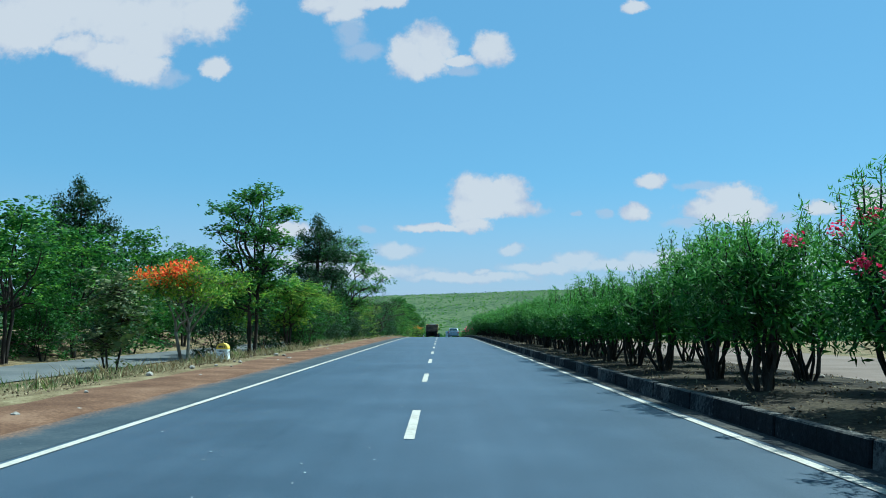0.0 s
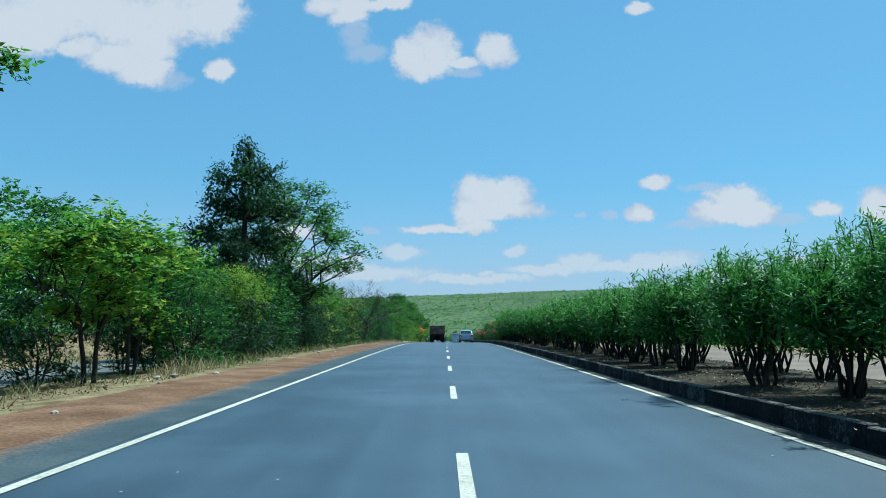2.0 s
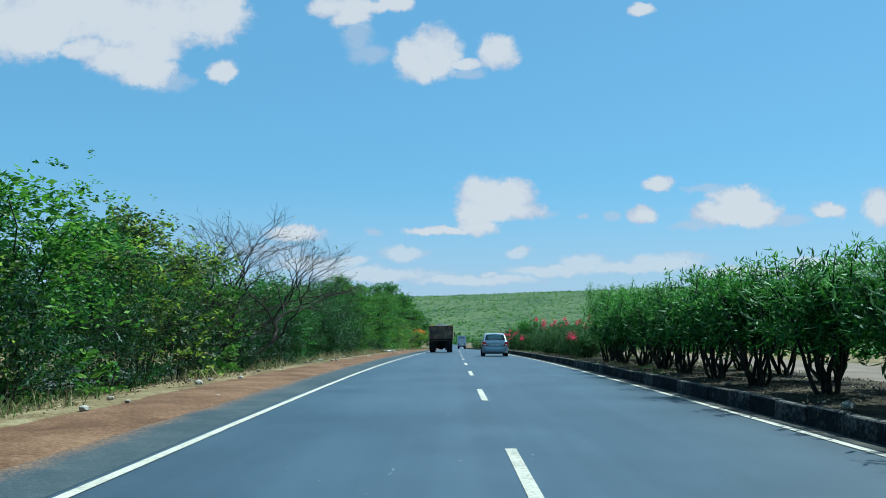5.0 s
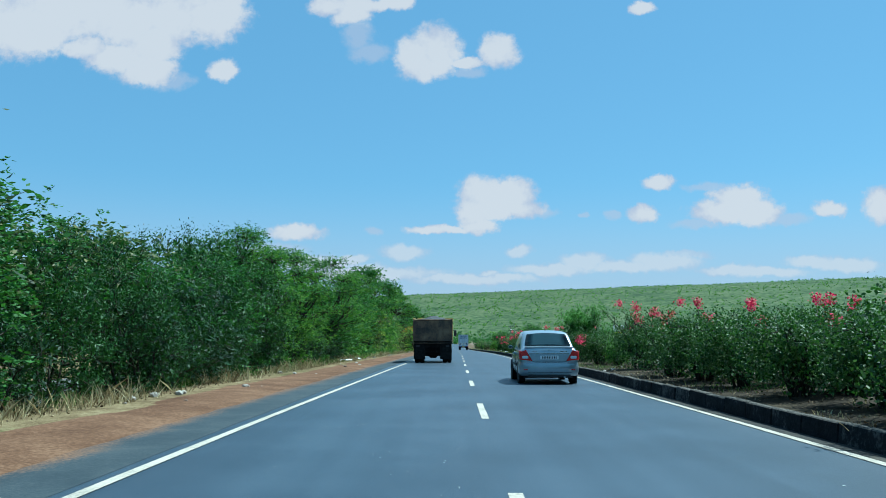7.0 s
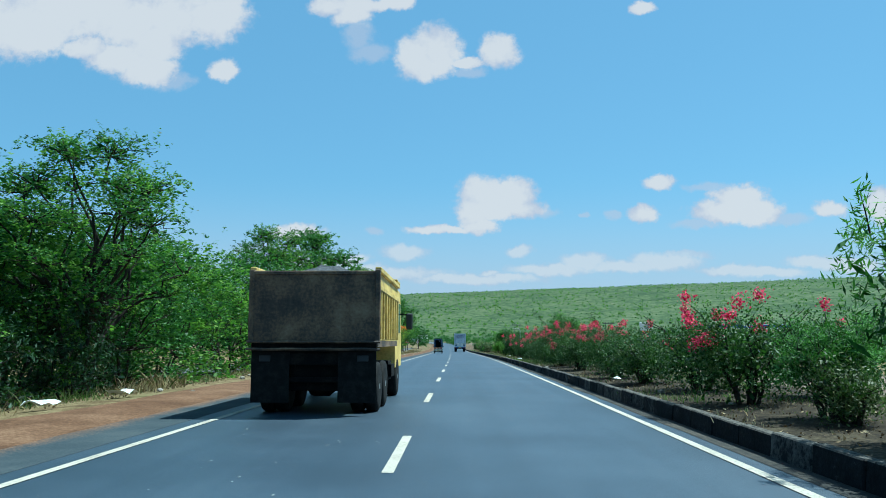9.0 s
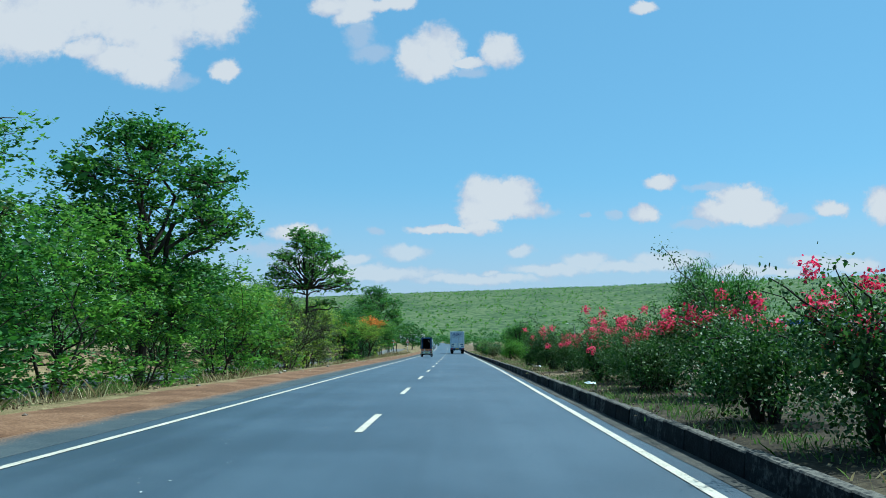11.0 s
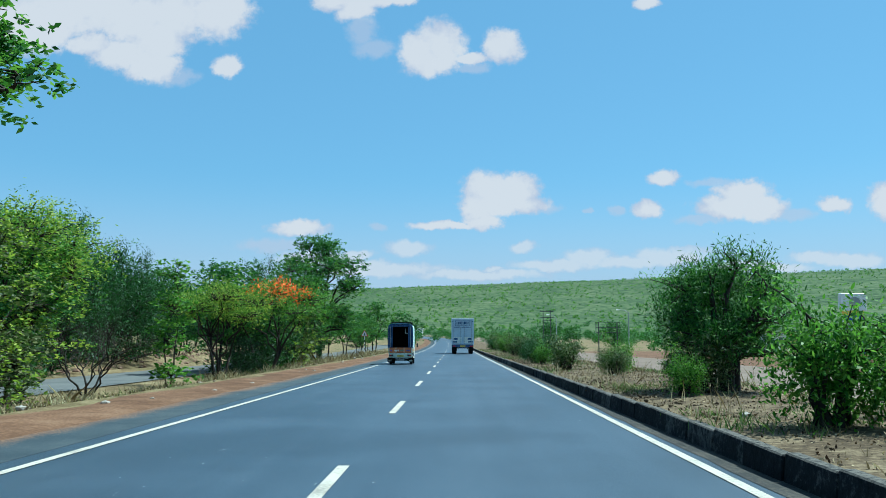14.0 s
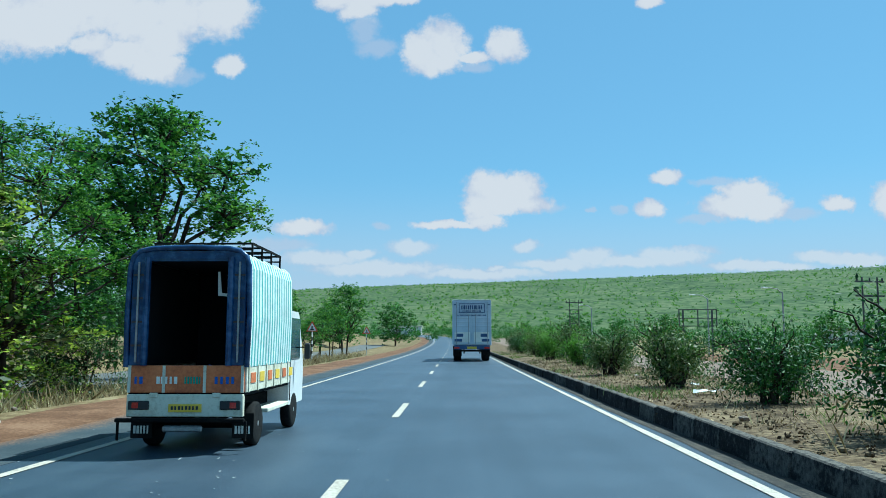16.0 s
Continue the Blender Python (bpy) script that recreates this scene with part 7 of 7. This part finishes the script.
for x, y, t in ((33, 329, 0), (30, 341, 0), (42, 319, 20), (23, 372, 0)):
    lamp_post(x, y, 6.0, t)
for x, y, h in ((40.5, 328, 7.4), (24, 395, 8)):
    power_pole(x, y, h, 20)
warning_sign(316.0, -9.9)
warning_sign(341.0, -8.6)


def notice_board(x, y):
    root = new("notice_board")
    for sx in (-1.2, 1.2):
        part("post", box(sx - 0.06, sx + 0.06, -0.06, 0.06, -0.3, 4.0), dark_metal, root)
    for sx in (-1.55, 0, 1.55):
        part("upright", box(sx - 0.04, sx + 0.04, -0.13, -0.07, 2.6, 4.0), dark_metal, root)
    for z in (2.6, 3.25, 3.95):
        part("batten", box(-1.6, 1.6, -0.07, -0.02, z, z + 0.07), dark_metal, root)
    root.location = (x, y, ground_z(x, y))
    return tagged(root, "empty dark steel board frame on two posts", "sign board")


notice_board(23, 322)
for k, (x, y) in enumerate(((27.5, 268), (31, 276), (22.8, 262))):
    rng = np.random.default_rng(k)
    bm = bmesh.new()
    bmesh.ops.create_icosphere(bm, subdivisions=3, radius=1.0)
    for v in bm.verts:
        v.co = Vector((v.co.x * 1.7, v.co.y * 1.3, max(v.co.z, -0.2) * 0.8)) * (1 + 0.22 * noise.noise(v.co * 1.7 + Vector((k, 0, 0))))
    o = link("earth_mound", bm, red_earth, smooth_shade=True)
    o.location = (x, y, ground_z(x, y))
    tagged(o, "heap of red earth on the yard", "mound", "earth mounds")
tagged(strip("yard", 17.4, 31, 205, 330, -0.03, red_earth, 2.0, 0.6, cols=8, crown=0.05, seed=12), "red earth yard beyond the far road", "yard", kind="structure")

# ================= litter, stones and grass


def blades(name, mat, spots, height, count, seed, label, spread=0.16):
    """Thin grass blades in tufts; one joined mesh."""
    rng = np.random.default_rng(seed)
    c = np.repeat(np.array(spots), count, axis=0)
    n_ = len(c)
    foot = c[:, :3] + np.concatenate([rng.normal(size=(n_, 2)) * spread, np.zeros((n_, 1))], 1)
    h = height * rng.uniform(0.4, 1.25, n_)[:, None] * c[:, 3:4]
    lean = np.concatenate([rng.normal(size=(n_, 2)) * 0.38, np.ones((n_, 1))], 1)
    side = np.concatenate([rng.normal(size=(n_, 2)), np.zeros((n_, 1))], 1)
    side /= np.linalg.norm(side, axis=1)[:, None]
    side *= 0.005 + 0.006 * rng.random((n_, 1))
    foot[:, 2] -= 0.03
    mid = foot + lean * h * 0.55
    tip = foot + lean * h * np.array([1.25, 1.25, 0.95])
    q = np.stack([foot - side, foot + side, mid + side * 0.8, tip, mid - side * 0.8], 1)
    me = bpy.data.meshes.new(name)
    me.vertices.add(n_ * 5)
    me.vertices.foreach_set("co", q.reshape(-1).astype(np.float32))
    me.loops.add(n_ * 5)
    me.loops.foreach_set("vertex_index", np.arange(n_ * 5, dtype=np.int32))
    me.polygons.add(n_)
    me.polygons.foreach_set("loop_start", np.arange(0, n_ * 5, 5, dtype=np.int32))
    me.update(calc_edges=True)
    me.materials.append(mat)
    return tagged(new(name, me), label, "grass", kind="stuff")


def scatter(seed, s0, s1, u0, u1, count, top=None, clump=0.0):
    r = random.Random(seed)
    out = []
    while len(out) < count:
        s, u = r.uniform(s0, s1), r.uniform(u0, u1)
        if clump and noise.noise((s * 0.25, u * 0.5, seed)) < clump * r.random() - 0.1:
            continue
        p = along(s, u)
        z = p.z + top if top is not None else ground_z(p.x, p.y)
        out.append((p.x, p.y, z, r.uniform(0.5, 1.3)))
    return out


blades("dry_grass", straw, scatter(1, 4, 56, -9.6, -6.9, 210, clump=0.5) + scatter(7, 56, 112, -9.6, -6.9, 80, clump=0.5) + scatter(8, 112, 330, -9.6, -6.9, 950, clump=0.5), 0.42, 16, 1, "dry straw-coloured grass along the verge")
blades("weeds", weed_green, scatter(2, 4, 330, -11.5, -7.2, 1100, clump=0.6), 0.34, 14, 2, "green weeds under the verge trees")
blades("median_grass", straw, scatter(3, 96, 330, 4.4, 8.8, 1500, 0.22, clump=0.6), 0.12, 10, 3, "short dry grass on the median")
blades("median_weeds", weed_green, scatter(4, 96, 330, 4.4, 8.8, 1700, 0.22, clump=0.7), 0.14, 14, 4, "low green weeds on the median")
blades("tall_straw", straw, scatter(5, 270, 330, -10.5, -7.4, 420), 0.8, 16, 5, "tall dry grass by the bend")



def ground_litter(name, seed, s0, s1, u0, u1, count, mat, size, label):
    """Fallen leaves and chaff lying about."""
    rng = np.random.default_rng(seed)
    tips = []
    for k in range(count):
        s, u = rng.uniform(s0, s1), rng.uniform(u0, u1)
        p = along(s, u)
        z = p.z + 0.19 + 0.07 * math.sin(math.pi * (u - 4.2) / 4.7) if u > 0 else ground_z(p.x, p.y) + 0.03
        tips.append((p.x, p.y, z))
    tips = np.repeat(np.array(tips), 4, axis=0)
    tips[:, :2] += rng.normal(size=(len(tips), 2)) * 0.12
    return tagged(leaves(name, rng, tips, 1, size, mat, None, 0.6, 0.02, 0.0, 0.0), label, "litter", kind="stuff")


humus_leaf = leafage("humus_leaf", [(0.04, 0.0272, 0.016), (0.088, 0.06, 0.0336), (0.16, 0.112, 0.06), (0.288, 0.224, 0.128)], 0.8, 0.1, through=None)
ground_litter("leaf_litter", 51, 205, 300, 4.35, 8.8, 6000, humus_leaf, 0.05, "brown fallen leaves and chaff on the dry median")
ground_litter("fallen_leaves", 52, 5, 207, 4.35, 8.8, 5200, humus_leaf, 0.055, "brown fallen leaves under the median bushes")
ground_litter("verge_litter", 53, 5, 300, -9.8, -6.7, 5200, humus_leaf, 0.06, "dry leaves scattered along the verge")
blades("dry_stems", straw, scatter(6, 205, 300, 4.6, 8.6, 260, 0.22), 0.45, 3, 6, "thin dry stems standing on the median", 0.1)

lit = random.Random(8)


def stone_mesh(seed):
    bm = bmesh.new()
    bmesh.ops.create_icosphere(bm, subdivisions=1, radius=1.0)
    for v in bm.verts:
        v.co *= 1 + 0.35 * noise.noise(v.co * 1.3 + Vector((seed * 3.7, 0, 0)))
        v.co.z *= 0.62
    me = bpy.data.meshes.new("stone")
    bm.to_mesh(me)
    bm.free()
    return me


stone_mat = surface("stone", [(0.152, 0.114, 0.0836), (0.2508, 0.2052, 0.1596), (0.3496, 0.3116, 0.2584)], 3.0, 25.0, 0.9, bump=0.4, spread=0.5)
stones = [stone_mesh(k) for k in range(5)]
for me in stones:
    me.materials.append(stone_mat)
for k in range(230):
    s = lit.uniform(5, 290)
    left = lit.random() < 0.6
    u = lit.uniform(-7.6, -5.0) if left else lit.uniform(4.3, 8.7)
    p = along(s, u)
    o = new("stone", stones[k % 5])
    q = lit.uniform(0.03, 0.11)
    z = ground_z(p.x, p.y) + 0.04 if left else p.z + 0.23
    o.matrix_basis = Matrix.Translation((p.x, p.y, z)) @ Euler((0, 0, lit.uniform(0, 6))).to_matrix().to_4x4() @ Matrix.Scale(q, 4)
    tagged(o, "weathered brown stone on the roadside", "stone", "roadside stones")
# specks of white paint and scuffs on the asphalt
speck = random.Random(31)
verts, faces = [], []
for k in range(2000):
    s, u = speck.uniform(3, 285), speck.gauss(-1.5, 0.6) if speck.random() < 0.7 else speck.uniform(-4.4, 3.4)
    long_one = speck.random() < 0.10
    q, a = speck.uniform(0.004, 0.014), speck.uniform(0, 6.28)
    slant, n_ = speck.uniform(-0.5, 0.5), speck.uniform(4, 16) if long_one else speck.uniform(0.8, 2.6)
    if long_one:
        q *= 0.6
    base = len(verts)
    for j in range(5):
        ds, du = q * n_ * math.sin(a + 1.2566 * j), q * math.cos(a + 1.2566 * j)
        p = along(s + ds, u + du + slant * ds, 0.006)
        verts.append(tuple(p))
    faces.append(tuple(range(base, base + 5)))
scuff = plain("scuff", (0.36, 0.38, 0.38), 0.8)
tagged(from_lists("road_specks", verts, faces, scuff), "pale specks and scuffs scattered on the asphalt", "specks", kind="stuff")
# pale rags and paper on the verge and the median
rag_mat = plain("rag", (0.72, 0.73, 0.72), 0.8, bump=0.3)
for s, u, q in ((150.5, -6.9, 0.42), (153.4, -6.7, 0.4), (158, 5.0, 0.22), (205.4, 5.2, 0.3), (131.5, 4.9, 0.12), (272.2, 5.9, 0.28), (275.2, 6.6, 0.2), (188.7, 4.8, 0.25), (210.2, 5.4, 0.13)):
    rng = np.random.default_rng(int(s))
    verts, faces = [], []
    for j in range(5):
        for i in range(5):
            verts.append(((i / 4 - 0.5) * q * 1.5, (j / 4 - 0.5) * q, 0.02 + 0.14 * q * rng.random() * 2))
    faces = [(j * 5 + i, j * 5 + i + 1, j * 5 + i + 6, j * 5 + i + 5) for j in range(4) for i in range(4)]
    o = from_lists("rag", verts, faces, rag_mat)
    p = along(s, u)
    o.matrix_basis = pose(p.x, p.y, (p.z + 0.24) if u > 0 else ground_z(p.x, p.y) + 0.06, 0, 0, s * 31)
    tagged(o, "crumpled pale plastic rag lying on the ground", "litter", "litter")

# rubble bank beyond the service road
bank = scatter(21, 10, 330, -23.5, -20.3, 1500)
verts, faces = [], []
for k, (x, y, z, q) in enumerate(bank):
    base = len(verts)
    me = stones[k % 5]
    m = Matrix.Translation((x, y, z)) @ Euler((0, 0, k)).to_matrix().to_4x4() @ Matrix.Scale(0.22 * q, 4)
    verts += [m @ v.co for v in me.vertices]
    faces += [tuple(base + i for i in p.vertices) for p in me.polygons]
tagged(from_lists("rubble_bank", verts, faces, surface("laterite", [(0.076, 0.0418, 0.0266), (0.1596, 0.0912, 0.057), (0.2432, 0.1596, 0.1064)], 0.6, 9.0, 0.95, bump=0.5)), "bank of brown laterite rubble behind the service road", "rubble", kind="stuff")

# clods of earth on the bare median
verts, faces = [], []
for k, (x, y, z, q) in enumerate(scatter(24, 200, 300, 4.4, 8.7, 2600, 0.22, clump=0.6)):
    base = len(verts)
    me = stones[k % 5]
    m = Matrix.Translation((x, y, z)) @ Euler((0, 0, k)).to_matrix().to_4x4() @ Matrix.Scale(0.032 * q * q, 4)
    verts += [m @ v.co for v in me.vertices]
    faces += [tuple(base + i for i in p.vertices) for p in me.polygons]
tagged(from_lists("earth_clods", verts, faces, median_soil), "loose brown clods of earth on the bare median", "clods", kind="stuff")

# low scrub far off: clumps over the plain and the hill
rng = np.random.default_rng(77)


def scrub(name, count, seed, rmin, rmax, size, mat, label, azr=(-30, 42), per=7, power=0.5, leaf=0.5, many=6):
    rng = np.random.default_rng(seed)
    az = np.radians(rng.uniform(azr[0], azr[1], count))
    r = rmin + (rmax - rmin) * rng.random(count) ** power
    x, y = r * np.sin(az), 250 + r * np.cos(az)
    pts = []
    for i in range(count):
        cx = float(np.interp(y[i], line_y, line_x))
        if -26 < x[i] - cx < 34 and y[i] < 420:
            continue
        z = ground_z(x[i], y[i])
        q = size * rng.uniform(0.5, 1.4)
        m_ = rng.normal(size=(per, 3)) * np.array([0.36, 0.36, 0.2]) * q + np.array([x[i], y[i], z + 0.42 * q])
        pts.append(m_)
    pts = np.concatenate(pts)
    ob = leaves(name, rng, pts, many, size * leaf, mat, None, 0.8, size * 0.3, 0.0, 0.5)
    return tagged(ob, label, "scrub", kind="stuff")


scrub("near_scrub", 380, 78, 60, 380, 2.0, leaf_mid, "green scrub bushes on the plain", (-14, 50), 9, 0.7, 0.15, 24)
scrub("plain_scrub", 520, 79, 200, 560, 3.0, leaf_mid, "green scrub trees at the foot of the hill", (-24, 45), 9, 0.7, 0.15, 22)
scrub("hill_scrub", 2300, 80, 450, 1720, 1.5, leaf_mid, "dark shrubs dotted over the green hill", (-28, 42), 5, 0.75, 0.35, 9)
scrub("hill_green", 2400, 82, 420, 1700, 2.6, leaf_bright, "pale green shrubs over the hill", (-28, 42), 4, 0.75, 0.35, 9)


def side_scrub(name, seed, count, x0, x1, y0, y1, size, mat, label):
    rng = np.random.default_rng(seed)
    pts = []
    for k in range(count):
        x, y = rng.uniform(x0, x1), rng.uniform(y0, y1)
        q = size * rng.uniform(0.4, 1.3)
        pts.append(rng.normal(size=(9, 3)) * np.array([0.4, 0.4, 0.22]) * q + np.array([x, y, ground_z(x, y) + 0.4 * q]))
    return tagged(leaves(name, rng, np.concatenate(pts), 5, size * 0.34, mat, None, 0.7, size * 0.25, 0.0, 0.4), label, "scrub", kind="stuff")


side_scrub("roadside_scrub", 91, 330, 24, 150, -10, 205, 1.7, leaf_mid, "green scrub bushes on the plain beyond the far road")
side_scrub("field_scrub", 92, 260, -150, -36, -10, 330, 2.2, leaf_mid, "green scrub bushes behind the tree belt")
scrub("ridge_scrub", 420, 81, 1700, 1790, 5.0, leaf_dark, "line of dark trees along the ridge", (-28, 42), 4)
for x, y, r, s in ((-9, 415, 30, 1.5), (-16, 392, 80, 1.3), (26, 405, 20, 1.0), (-30, 380, 200, 1.2), (34, 372, 70, 0.9), (48, 352, 260, 0.9), (23, 352, 300, 0.7), (57, 318, 20, 0.9), (70, 300, 90, 1.0)):
    c = again(belt, x, y, r, s * 0.9)
    tagged(c, "leafy green tree near the road bend", "tree", "trees by the bend")

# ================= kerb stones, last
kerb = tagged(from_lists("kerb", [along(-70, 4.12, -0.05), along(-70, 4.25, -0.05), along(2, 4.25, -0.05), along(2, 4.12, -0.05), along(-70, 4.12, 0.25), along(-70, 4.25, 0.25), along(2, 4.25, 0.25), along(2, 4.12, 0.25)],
                         [(4, 5, 6, 7), (0, 3, 7, 4), (1, 5, 6, 2), (0, 4, 5, 1), (3, 2, 6, 7)], concrete), "weathered concrete kerb of the median, shade put into its colour", "kerb", kind="structure")
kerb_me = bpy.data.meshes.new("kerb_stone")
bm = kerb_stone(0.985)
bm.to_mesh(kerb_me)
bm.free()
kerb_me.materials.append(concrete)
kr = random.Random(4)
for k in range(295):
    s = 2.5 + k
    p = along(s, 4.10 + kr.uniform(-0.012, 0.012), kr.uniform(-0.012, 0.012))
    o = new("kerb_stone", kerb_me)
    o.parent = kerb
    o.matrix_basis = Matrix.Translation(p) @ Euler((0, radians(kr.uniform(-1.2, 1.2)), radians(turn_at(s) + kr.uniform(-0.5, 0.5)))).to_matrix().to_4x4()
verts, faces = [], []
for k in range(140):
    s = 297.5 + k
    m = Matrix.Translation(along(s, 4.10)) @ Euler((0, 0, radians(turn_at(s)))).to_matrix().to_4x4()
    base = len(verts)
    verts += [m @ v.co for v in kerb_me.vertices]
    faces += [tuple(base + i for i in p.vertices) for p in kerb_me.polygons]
tagged(from_lists("kerb_far", verts, faces, concrete), "weathered concrete kerb beyond, shade put into its colour", "kerb", kind="structure")
